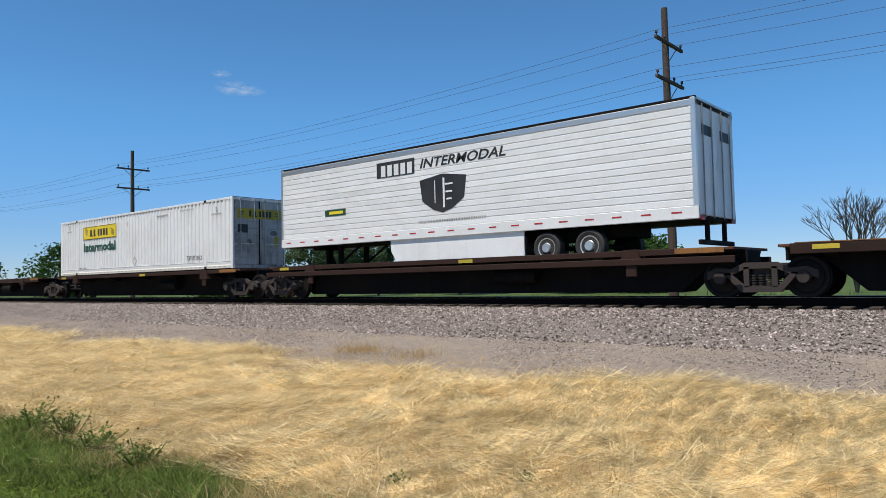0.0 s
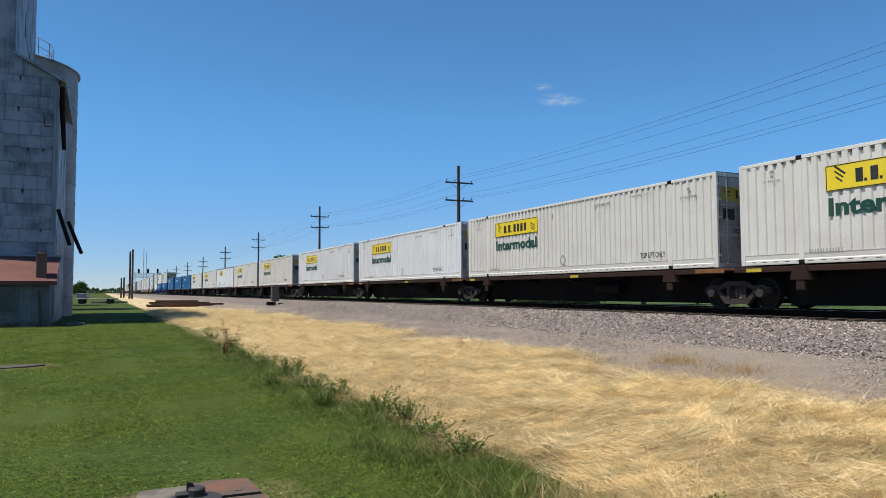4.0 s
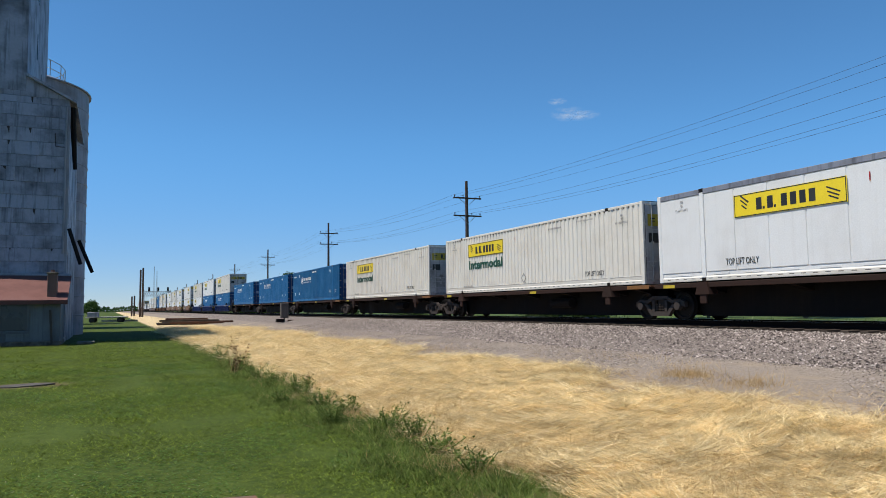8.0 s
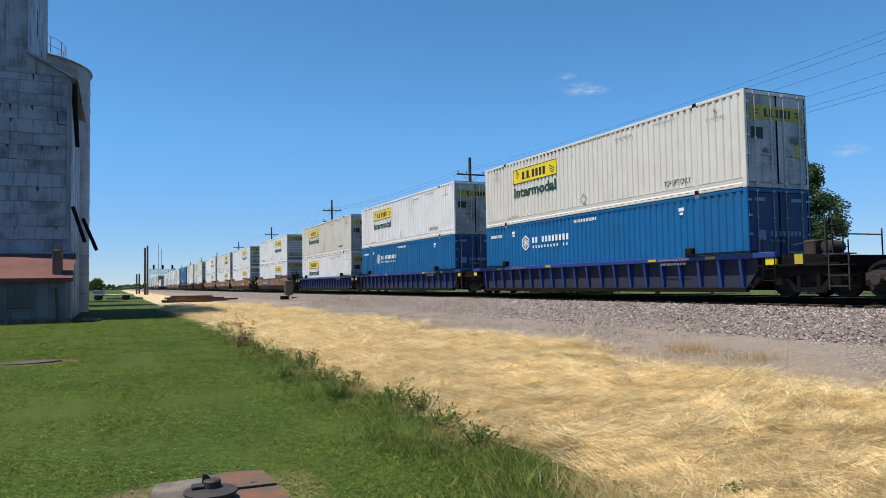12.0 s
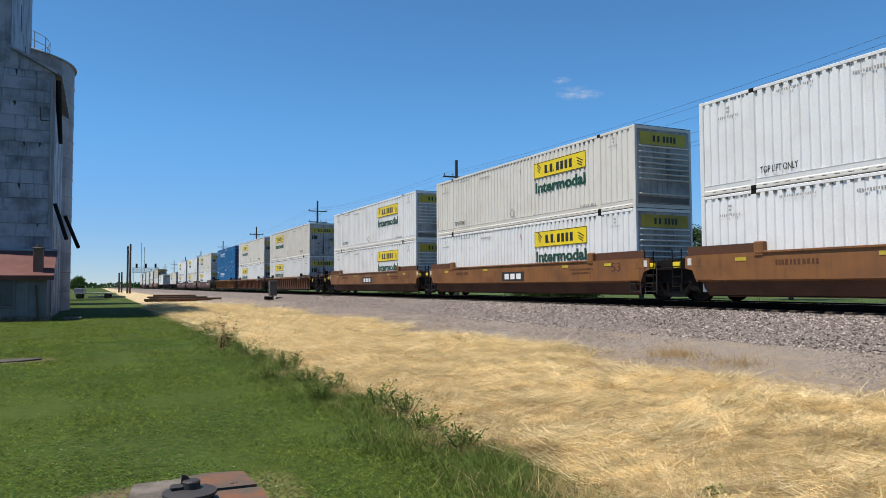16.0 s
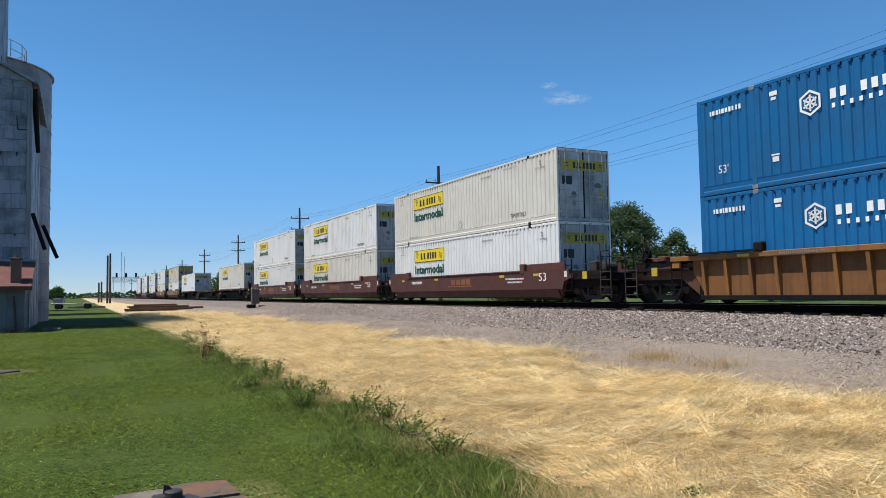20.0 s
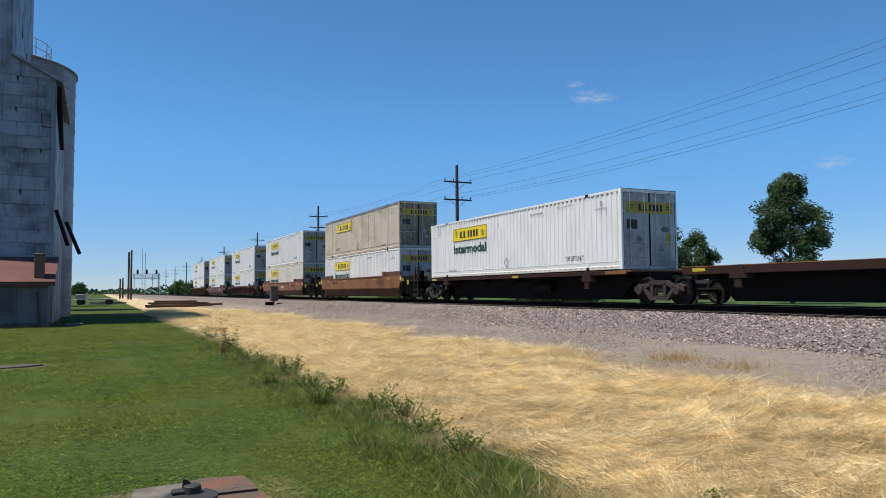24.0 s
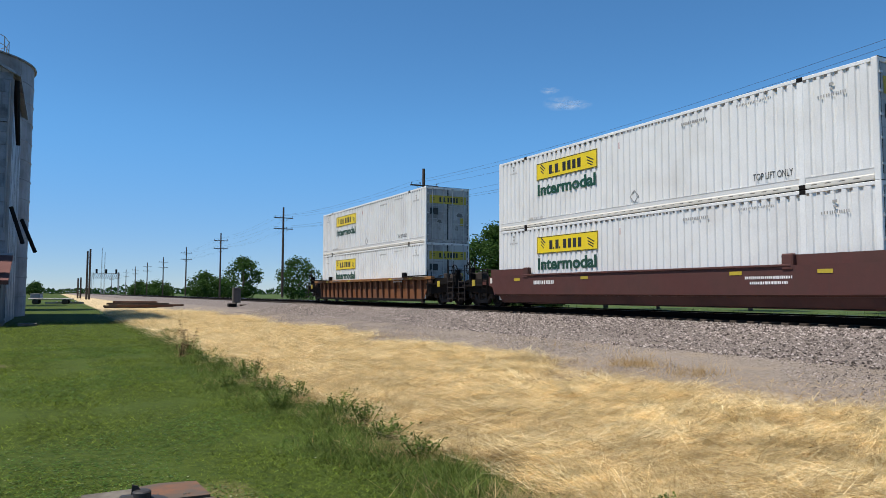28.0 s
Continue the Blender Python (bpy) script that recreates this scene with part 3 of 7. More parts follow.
def door_end(c, door_mat, style, rng):
    """Two rear doors with lock rods, handles, hinges, a rubber seal and a band of signage, at the -y end."""
    y = -C_LEN / 2
    white = style == "white"
    rod_mat = M_RODS if white else M_STEEL
    part("door_seal", Build().box(-0.022, 0.022, y - 0.008, y + 0.05, 0.15, 2.78).box(-1.205, -1.188, y - 0.004, y + 0.05, 0.15, 2.78).box(1.188, 1.205, y - 0.004, y + 0.05, 0.15, 2.78), M_DARK, c, "black rubber door seal")
    for s in (-1, 1):
        a, b = sorted((s * 0.024, s * 1.19))
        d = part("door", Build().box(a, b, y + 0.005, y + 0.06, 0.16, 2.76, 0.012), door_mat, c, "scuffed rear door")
        h = Build()
        for k in (0.26, 0.92):
            x = s * k
            rod = Build().tube((x, y - 0.03, 0.12), (x, y - 0.03, 2.82), 0.016, n=6)
            for z, w, t in ((0.10, 0.05, 0.07), (2.76, 0.05, 0.07), (0.62, 0.045, 0.035), (1.45, 0.045, 0.035), (2.0, 0.045, 0.035)):
                rod.box(x - w, x + w, y - 0.05, y + 0.008, z, z + t)
            part("lock_rod", rod, rod_mat, d, "galvanised lock rod with its keepers")
            h.box(*sorted((x, x + s * (0.36 if k < 0.5 else -0.36))), y - 0.05, y - 0.03, 0.98, 1.015)
            h.box(*sorted((x + s * (0.30 if k < 0.5 else -0.30), x + s * (0.36 if k < 0.5 else -0.36))), y - 0.05, y + 0.006, 0.94, 1.05)
        part("door_handle", h, rod_mat, d, "long flat door handles")
        for z in (0.35, 0.95, 1.5, 2.05, 2.5):
            part("hinge", Build().box(s * 1.18 - 0.07, s * 1.18 + 0.05, y - 0.025, y + 0.01, z, z + 0.06), rod_mat, d)
        g = Build()
        for z in (0.42, 0.78, 1.22, 1.62, 1.9):
            g.box(min(a, b) + 0.05, max(a, b) - 0.05, y - 0.004, y + 0.006, z, z + 0.022)
        part("pressed_ribbing", g, door_mat, d, kind="stuff")
        if white:
            for n in range(2):
                w, t = rng.uniform(0.16, 0.42), rng.uniform(0.12, 0.4)
                x0, z0 = s * rng.uniform(0.3, 0.85), rng.uniform(0.45, 1.85)
                q = [(x0 - w / 2, z0), (x0 - w * 0.2, z0 + t * 0.55), (x0 + w * 0.25, z0 + t * 0.5), (x0 + w / 2, z0 - t * 0.1), (x0 + w * 0.3, z0 - t * 0.5), (x0 - w * 0.3, z0 - t * 0.42)]
                part("scuffed_patch", Build().extrude(q, "y", y - 0.0015 - 0.0006 * n, y + 0.005), M_NOSE if n % 2 else M_GRIME, d, "scuffed patch where a decal was torn off")
    face = Matrix.Translation((0, y - 0.004, 0)) @ Matrix(((1, 0, 0, 0), (0, 0, -1, 0), (0, 1, 0, 0), (0, 0, 0, 1)))
    at = lambda x, z: face @ Matrix.Translation((x, z, 0))
    if white:
        # The dimmed yellow carries the end's shade.
        part("door_sign", slab(at(0, 2.24), 2.16, 0.42, 0.006), M_YELLOW_DIM, c, "yellow sign band across both doors")
        part("door_sign_writing", bars(at(0, 2.24) @ Matrix.Translation((0, 0, 0.006)), [(x, 0, 0.105, 0.25) for x in (-0.46, -0.24, 0.02, 0.19, 0.36, 0.53)] + [(-0.36, -0.1, 0.05, 0.05), (-0.14, -0.1, 0.05, 0.05)] + [(-0.86, 0.06, 0.2, 0.04), (-0.84, -0.04, 0.16, 0.03), (0.86, 0.06, 0.2, 0.04), (0.84, -0.04, 0.16, 0.03)]), M_INK, c, kind="stuff")
        part("notice", slab(at(0.86, 1.12), 0.24, 0.40, 0.006), M_YELLOW_DIM, c, "small yellow notice")
        part("notice", slab(at(0.45, 1.08), 0.20, 0.24, 0.006), M_FAINT, c, "small grey notice")
        part("notice", slab(at(-0.82, 1.62), 0.48, 0.34, 0.006), M_INK, c, "black notice")
    else:
        part("door_sign_writing", bars(at(0, 1.55), [(x, 0, 0.10, 0.15) for x in (-0.36, -0.2, 0.0, 0.16, 0.32, 0.48, 0.64, 0.80)] + [(x, -0.22, 0.07, 0.08) for x in (-0.36, -0.24, -0.12, 0.0, 0.12)] + [(-0.75, -0.05, 0.3, 0.3)]), M_PALEBLUE, c, kind="stuff")
        part("notice", slab(at(0.75, 0.75), 0.24, 0.18, 0.006), M_YELLOW_DIM, c, "small yellow notice")
        part("notice", slab(at(-0.8, 2.55), 0.42, 0.1, 0.006), M_PALEBLUE, c, "pale bar on the door")
        part("notice", slab(at(0.7, 2.55), 0.42, 0.1, 0.006), M_PALEBLUE, c, "pale bar on the door")


def nose_end(c, mat, style):
    """The closed front end at +y, with flat horizontal ribs."""
    y = C_LEN / 2
    # The wall's grey holds its stains and the end's shade.
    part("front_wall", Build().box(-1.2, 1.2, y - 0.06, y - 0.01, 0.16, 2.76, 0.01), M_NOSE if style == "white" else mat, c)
    r = Build()
    for z in (0.46, 0.98, 1.17, 1.36, 1.55, 1.74, 1.93, 2.13):
        r.box(-1.13, 1.13, y - 0.012, y + 0.045, z, z + 0.055, 0.016)
    part("moulded_front", r, mat, c, "raised horizontal mouldings of the front wall")
    part("foot_strip", Build().box(-1.15, 1.15, y - 0.009, y - 0.004, 0.19, 0.40), M_GRIME if style == "white" else mat, c, "grimy strip along the foot")
    face = Matrix.Translation((0, y, 0)) @ Matrix(((-1, 0, 0, 0), (0, 0, 1, 0), (0, 1, 0, 0), (0, 0, 0, 1)))
    if style == "white":
        # Dimmed yellow here too, for the shaded front.
        part("front_sign", slab(face @ Matrix.Translation((0, 2.45, 0)), 2.1, 0.44, 0.012), M_YELLOW_DIM, c, "yellow sign on the front wall")
        part("front_sign_writing", bars(face @ Matrix.Translation((0, 2.45, 0.012)), [(x, 0, 0.10, 0.22) for x in (-0.44, -0.24, 0.02, 0.18, 0.34, 0.50)]), M_INK, c, kind="stuff")


def make_container(style, body, name, label, ribs=0.285, depth=0.034, word=True, facing=-1):
    """A 53-foot container, origin at the middle of its floor; rear doors at -y, front at +y."""
    rng = random.Random(style + name)
    c = thing(name, label, "container", "containers on the train")
    # Door colours are darker than the sides to hold the end's shade.
    door = M_SHADED_DOOR if style == "white" else M_SHADED_BLUE
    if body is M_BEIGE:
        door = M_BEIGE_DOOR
    e = C_LEN / 2
    smooth = ribs > 0.6
    for s in (-1, 1):
        spans = ((-e + 0.12, -POST_Y - 0.08), (-POST_Y + 0.08, POST_Y - 0.08), (POST_Y + 0.08, e - 0.12))
        b = Build()
        for a, z in spans:
            if smooth:
                n = max(1, round((z - a) / 1.2))
                for i in range(n):
                    b.box(*sorted((s * (C_HALF - 0.05), s * (C_HALF - 0.012))), a + (z - a) * i / n + 0.022, a + (z - a) * (i + 1) / n - 0.022, 0.3, 2.70, 0.012)
                    b.box(*sorted((s * (C_HALF - 0.05), s * (C_HALF - 0.02))), a + (z - a) * (i + 0.25) / n, a + (z - a) * (i + 0.75) / n, 0.2, 0.25)
                b.box(*sorted((s * (C_HALF - 0.07), s * (C_HALF - 0.03))), a, z, 0.17, 2.72)
            else:
                q = corrugated(s, a, z, 0.30, 2.79, ribs, depth, C_HALF - 0.006)
                b.add(q.v, q.f)
                b.extrude([(s * (C_HALF - 0.06), 0.16), (s * (C_HALF - 0.022), 0.16), (s * (C_HALF - 0.014), 0.27), (s * (C_HALF - 0.004), 0.30), (s * (C_HALF - 0.06), 0.30)], "y", a, z)
        part("side_panel", b, body, c)
        part("top_rail", Build().box(*sorted((s * (C_HALF - 0.09), s * C_HALF)), -e + 0.16, e - 0.16, 2.79 if not smooth else 2.72, 2.885, 0.01), M_GALV if smooth else body, c)
        part("bottom_rail", Build().extrude([(s * (C_HALF - 0.1), 0.02), (s * (C_HALF - 0.004), 0.02), (s * C_HALF, 0.05), (s * C_HALF, 0.13), (s * (C_HALF - 0.03), 0.17), (s * (C_HALF - 0.1), 0.17)], "y", -e + 0.16, e - 0.16), M_CREAM if body is M_WHITE else body, c)
        slots = Build()
        k = 0
        while -e + 0.5 + k * 0.36 < e - 0.5:
            y = -e + 0.5 + k * 0.36
            slots.box(*sorted((s * (C_HALF - 0.02), s * (C_HALF + 0.002))), y, y + 0.15, 0.085, 0.105)
            k += 1
        part("slotted_strip", slots, M_MUD, c, kind="stuff")
        if not smooth:
            # Small dark boxes draw the shade at the rib tops.
            dots = Build()
            n = round(2 * e / ribs)
            for k in range(2, n - 2):
                y = -e + 0.12 + k * (2 * e - 0.24) / n
                dots.box(*sorted((s * (C_HALF - 0.03), s * (C_HALF + 0.001))), y, y + 0.075, 2.735, 2.80)
            part("scalloped_edge", dots, M_MUD if style == "white" else M_SHADED_BLUE, c, kind="stuff")
        for y in (-POST_Y, POST_Y):
            part("lift_post", Build().box(*sorted((s * (C_HALF - 0.06), s * (C_HALF + 0.004))), y - 0.085, y + 0.085, 0.03, 2.89, 0.012), body, c)
            for z in (0.0, C_TALL - 0.14):
                part("casting", Build().box(*sorted((s * (C_HALF - 0.14), s * (C_HALF + 0.008))), y - 0.1, y + 0.1, z, z + 0.14, 0.02), M_DARK if style == "white" else M_STEEL, c)
        for y in (-e, e):
            part("corner_post", Build().box(*sorted((s * (C_HALF - 0.11), s * C_HALF)), *sorted((y, y - math.copysign(0.16, y))), 0.0, C_TALL, 0.015), body, c)
    part("roof", Build().box(-C_HALF + 0.05, C_HALF - 0.05, -e + 0.05, e - 0.05, 2.82, 2.872, 0.01), body, c)
    part("floor_frame", Build().box(-C_HALF + 0.06, C_HALF - 0.06, -e + 0.05, e - 0.05, 0.03, 0.15), M_DARK, c)
    for y in (-e, e):
        part("end_header", Build().box(-1.19, 1.19, *sorted((y, y - math.copysign(0.12, y))), 2.77, 2.89, 0.012), body, c)
        part("header_edge", Build().box(-1.28, 1.28, *sorted((y, y - math.copysign(0.06, y))), 2.888, 2.903), M_DARK, c)
        part("end_sill", Build().box(-1.19, 1.19, *sorted((y, y - math.copysign(0.12, y))), 0.0, 0.15, 0.012), M_SHADED_DOOR if y < 0 and style == "white" else body, c)
    door_end(c, door, style, rng)
    nose_end(c, body, style)
    out, s = C_HALF + 0.002, facing
    if style == "white":
        sy, sw = (3.52, 3.62) if word else (3.0, 3.6)
        m = on_side(s, sy, 2.14, out)
        part("side_sign", slab(m, sw, 0.66, 0.006), M_YELLOW, c, "yellow sign panel")
        m2 = m @ Matrix.Translation((0, 0, 0.006))
        part("sign_border", bars(m2, [(0, 0.31, sw - 0.06, 0.022), (0, -0.31, sw - 0.06, 0.022), (-sw / 2 + 0.03, 0, 0.022, 0.64), (sw / 2 - 0.03, 0, 0.022, 0.64)]), M_INK, c, kind="stuff")
        part("sign_writing", bars(m2, [(x, -0.01, 0.19, 0.34) for x in (-0.90, -0.52, -0.06, 0.23, 0.52, 0.81)] + [(-0.74, -0.145, 0.07, 0.07), (-0.36, -0.145, 0.07, 0.07)]), M_INK, c, kind="stuff")
        part("sign_scroll", bars(m2 @ Matrix.Rotation(radians(-38), 4, "Z"), [(-1.22, -0.72, 0.36, 0.05), (-1.18, -0.82, 0.3, 0.04), (-1.1, -0.92, 0.22, 0.04)], 0.003), M_INK, c, kind="stuff")
        part("sign_scroll", bars(m2 @ Matrix.Rotation(radians(-24), 4, "Z"), [(1.28, 0.62, 0.42, 0.04), (1.32, 0.52, 0.36, 0.04), (1.36, 0.43, 0.3, 0.04)], 0.003), M_INK, c, kind="stuff")
        if word:
            letters("Intermodal", 0.46, M_GREEN_INK, on_side(s, 3.54, 1.21, out), parent=c, width=3.46, bold=0.036, label="green word on the side")
        ty = -5.25 if word else 4.6
        letters("TOP LIFT ONLY", 0.19, M_INK, on_side(s, ty, 0.46 if smooth else 0.42, out), parent=c, width=1.2)
        part("stencil_text", bars(on_side(s, 6.95, 2.42, out), [(0, 0.17, 0.12, 0.06), (0, 0.04, 0.08, 0.06)] + [(x, -0.1, w * 0.6, h) for x, _, w, h in scrawl(rng, 0.55, 0.07)]), M_FAINT, c, kind="stuff")
        part("stencil_text", bars(on_side(s, -6.95, 2.32, out), [(0, 0.2, 0.12, 0.07), (0, 0.08, 0.08, 0.06)] + [(x, -0.06, w * 0.6, h) for x, _, w, h in scrawl(rng, 0.75, 0.08)]), M_FAINT, c, kind="stuff")
        part("stencil_text", bars(on_side(s, -4.7, 2.6, out), [(x, y, w * 0.6, h) for x, y, w, h in scrawl(rng, 1.1, 0.065)]), M_FAINT, c, kind="stuff")
        part("stencil_text", bars(on_side(s, -2.6, 2.5, out), scrawl(rng, 0.9, 0.085)), M_FAINT, c, kind="stuff")
        part("stencil_text", bars(on_side(s, 5.4 if word else -5.3, 0.34, out), [(x, y, w * 0.6, h) for x, y, w, h in scrawl(rng, 0.95, 0.1)]), M_FAINT, c, kind="stuff")
        part("placard_holder", bars(on_side(s, -0.1, 0.55, out) @ Matrix.Rotation(radians(45), 4, "Z"), [(0, 0.14, 0.28, 0.02), (0, -0.14, 0.28, 0.02), (0.14, 0, 0.02, 0.28), (-0.14, 0, 0.02, 0.28)], 0.012), M_STEEL, c)
        part("red_mark", bars(on_side(s, 0.6, 2.35, out), [(0, 0, 0.03, 0.22)]), M_RED, c)
    else:
        m = on_side(s, 4.33, 1.98, out)
        hexa = Build()
        for k in range(6):
            a0, a1 = radians(60 * k + 30), radians(60 * k + 90)
            q = [(r * math.cos(a), r * math.sin(a)) for r, a in ((0.34, a0), (0.34, a1), (0.275, a1), (0.275, a0))]
            hexa.add([tuple(m @ Vector((x, y, z))) for z in (0, 0.006) for x, y in q], [(3, 2, 1, 0), (4, 5, 6, 7), (0, 1, 5, 4), (2, 3, 7, 6)])
        for k in range(3):
            q = bars(m @ Matrix.Rotation(radians(60 * k + 30), 4, "Z"), [(0, 0, 0.42, 0.05), (0.14, 0.0, 0.035, 0.14), (-0.14, 0.0, 0.035, 0.14)], 0.006)
            hexa.add(q.v, q.f)
        part("emblem", hexa, M_WHITE_INK, c, "white hexagon emblem")
        part("brand_writing", bars(m @ Matrix.Translation((1.93, 0.06, 0)), [(x * 0.262 - 1.30, 0.03, 0.155, 0.25) for x in range(11) if x != 2] + [(x * 0.235 - 1.30, -0.27, 0.085, 0.12) for x in range(12) if x != 9]), M_WHITE_INK, c, kind="stuff")
        letters("53'", 0.24, M_WHITE_INK, on_side(s, -7.0, 0.62, out), parent=c)
        letters("53'", 0.24, M_WHITE_INK, on_side(s, 7.15, 0.62, out), parent=c)
        part("stencil_text", bars(on_side(s, 7.0, 2.42, out), scrawl(rng, 1.15, 0.15)), M_WHITE_INK, c, kind="stuff")
        part("stencil_text", bars(on_side(s, -0.15, 2.62, out), scrawl(rng, 1.5, 0.13)), M_WHITE_INK, c, kind="stuff")
        for y in (5.4, -5.4):
            part("stencil_text", bars(on_side(s, y, 2.5, out), [(0, 0, 0.24, 0.12), (0, -0.14, 0.16, 0.08)]), M_WHITE_INK, c, kind="stuff")
            part("stencil_text", bars(on_side(s, y, 0.72, out), [(0, 0.12, 0.26, 0.04), (0, 0, 0.2, 0.14)]), M_WHITE_INK, c, kind="stuff")
    return c


# ---- running gear ----
WHEEL_R = 0.46


def truck_at(car, y):
    """A two-axle freight truck under a car: bolster with side frames, springs, wheels, axles and bearing caps."""
    t = part("truck", Build().box(-0.95, 0.95, y - 0.22, y + 0.22, 0.42, 0.72, 0.03), M_TRUCK, car, "cast iron two-axle truck")
    for s in (-1, 1):
        b = Build()
        a0, a1 = sorted((s * 0.93, s * 1.07))
        # frame as top chord, bottom chord and columns, open between
        for poly in ([(-1.18, 0.42), (-1.18, 0.60), (-0.95, 0.69), (-0.62, 0.66), (-0.34, 0.80), (0.34, 0.80), (0.62, 0.66), (0.95, 0.69), (1.18, 0.60), (1.18, 0.42), (0.98, 0.5), (0.6, 0.54), (0.32, 0.66), (-0.32, 0.66), (-0.6, 0.54), (-0.98, 0.5)],
                     [(-0.80, 0.56), (-0.66, 0.58), (-0.36, 0.27), (0.36, 0.27), (0.66, 0.58), (0.80, 0.56), (0.42, 0.13), (-0.42, 0.13)],
                     [(-0.36, 0.25), (-0.24, 0.25), (-0.24, 0.7), (-0.36, 0.7)], [(0.24, 0.25), (0.36, 0.25), (0.36, 0.7), (0.24, 0.7)]):
            b.extrude([(y + p, q) for p, q in poly], "x", a0, a1)
        part("side_frame", b, M_TRUCK, t)
        sp = Build()
        for k in (-0.15, 0.0, 0.15):
            for h in range(5):
                sp.tube((s * 1.0, y + k, 0.27 + h * 0.055), (s * 1.0, y + k, 0.30 + h * 0.055), 0.062, n=6)
        part("spring_nest", sp, M_TRUCK, t)
        for d in (-0.89, 0.89):
            part("bearing_cap", Build().lathe([(0.05, 0), (0.13, 0), (0.14, 0.03), (0.14, 0.16)] if s < 0 else [(0.14, -0.16), (0.14, -0.03), (0.13, 0), (0.05, 0)], (s * 1.15, y + d, WHEEL_R), "x", 12), M_TRUCK, t)
    t.matrix_basis = pose(0, 0, 0.09)
    for d in (-0.89, 0.89):
        part("axle", Build().tube((-1.0, y + d, WHEEL_R), (1.0, y + d, WHEEL_R), 0.085, n=10), M_WHEEL, t)
        for s in (-1, 1):
            prof = [(0.12, -0.09), (0.14, -0.05), (0.34, -0.03), (0.38, -0.07), (WHEEL_R, -0.07), (WHEEL_R, 0.05), (WHEEL_R + 0.03, 0.06), (WHEEL_R + 0.028, 0.075), (0.38, 0.075), (0.34, 0.02), (0.14, 0.04), (0.12, 0.09)]
            if s > 0:
                prof = [(r, -h) for r, h in prof][::-1]
            part("wheel", Build().lathe(prof, (s * 0.76, y + d, WHEEL_R), "x", 20), M_WHEEL, t)
    return t


def brake_wheel(car, x, y, z):
    w = part("handbrake_stand", Build().box(x - 0.14, x + 0.14, y - 0.07, y + 0.07, z - 0.75, z + 0.05, 0.02), M_DARK, car)
    rim = Build()
    n = 16
    for k in range(n):
        a, b = 2 * math.pi * k / n, 2 * math.pi * (k + 1) / n
        rim.tube((x - 0.16, y + 0.27 * math.cos(a), z + 0.27 * math.sin(a)), (x - 0.16, y + 0.27 * math.cos(b), z + 0.27 * math.sin(b)), 0.022, n=6)
    for k in range(5):
        a = 2 * math.pi * k / 5
        rim.tube((x - 0.14, y, z), (x - 0.16, y + 0.27 * math.cos(a), z + 0.27 * math.sin(a)), 0.015, n=5)
    part("handbrake_wheel", rim, M_DARK, w)


def coupler(car, y, s):
    b = Build().box(-0.12, 0.12, *sorted((y, y + s * 0.75)), 0.70, 0.92, 0.02)
    b.box(-0.2, 0.2, *sorted((y + s * 0.6, y + s * 0.95)), 0.66, 0.98, 0.05)
    part("coupler", b, M_TRUCK, car)
    h = Build()
    for k in range(5):
        a, c = k / 5, (k + 1) / 5
        h.tube((0.35, y + s * 0.9 * a, 0.62 - 0.22 * math.sin(math.pi * a)), (0.35, y + s * 0.9 * c, 0.62 - 0.22 * math.sin(math.pi * c)), 0.025, n=6)
    part("air_hose", h, M_DARK, car)


def hoop(car, x, y, z, w=0.5, h=0.5):
    b = Build()
    pts = [(x, y - w / 2, z), (x, y - w / 2, z + h), (x, y + w / 2, z + h), (x, y + w / 2, z)]
    for p, q in zip(pts, pts[1:]):
        b.tube(p, q, 0.018, n=6)
    part("grab_rail", b, M_DARK, car)


# ---- spine cars: one platform each, origin on the rail head under the container's middle ----
DECK = 1.30


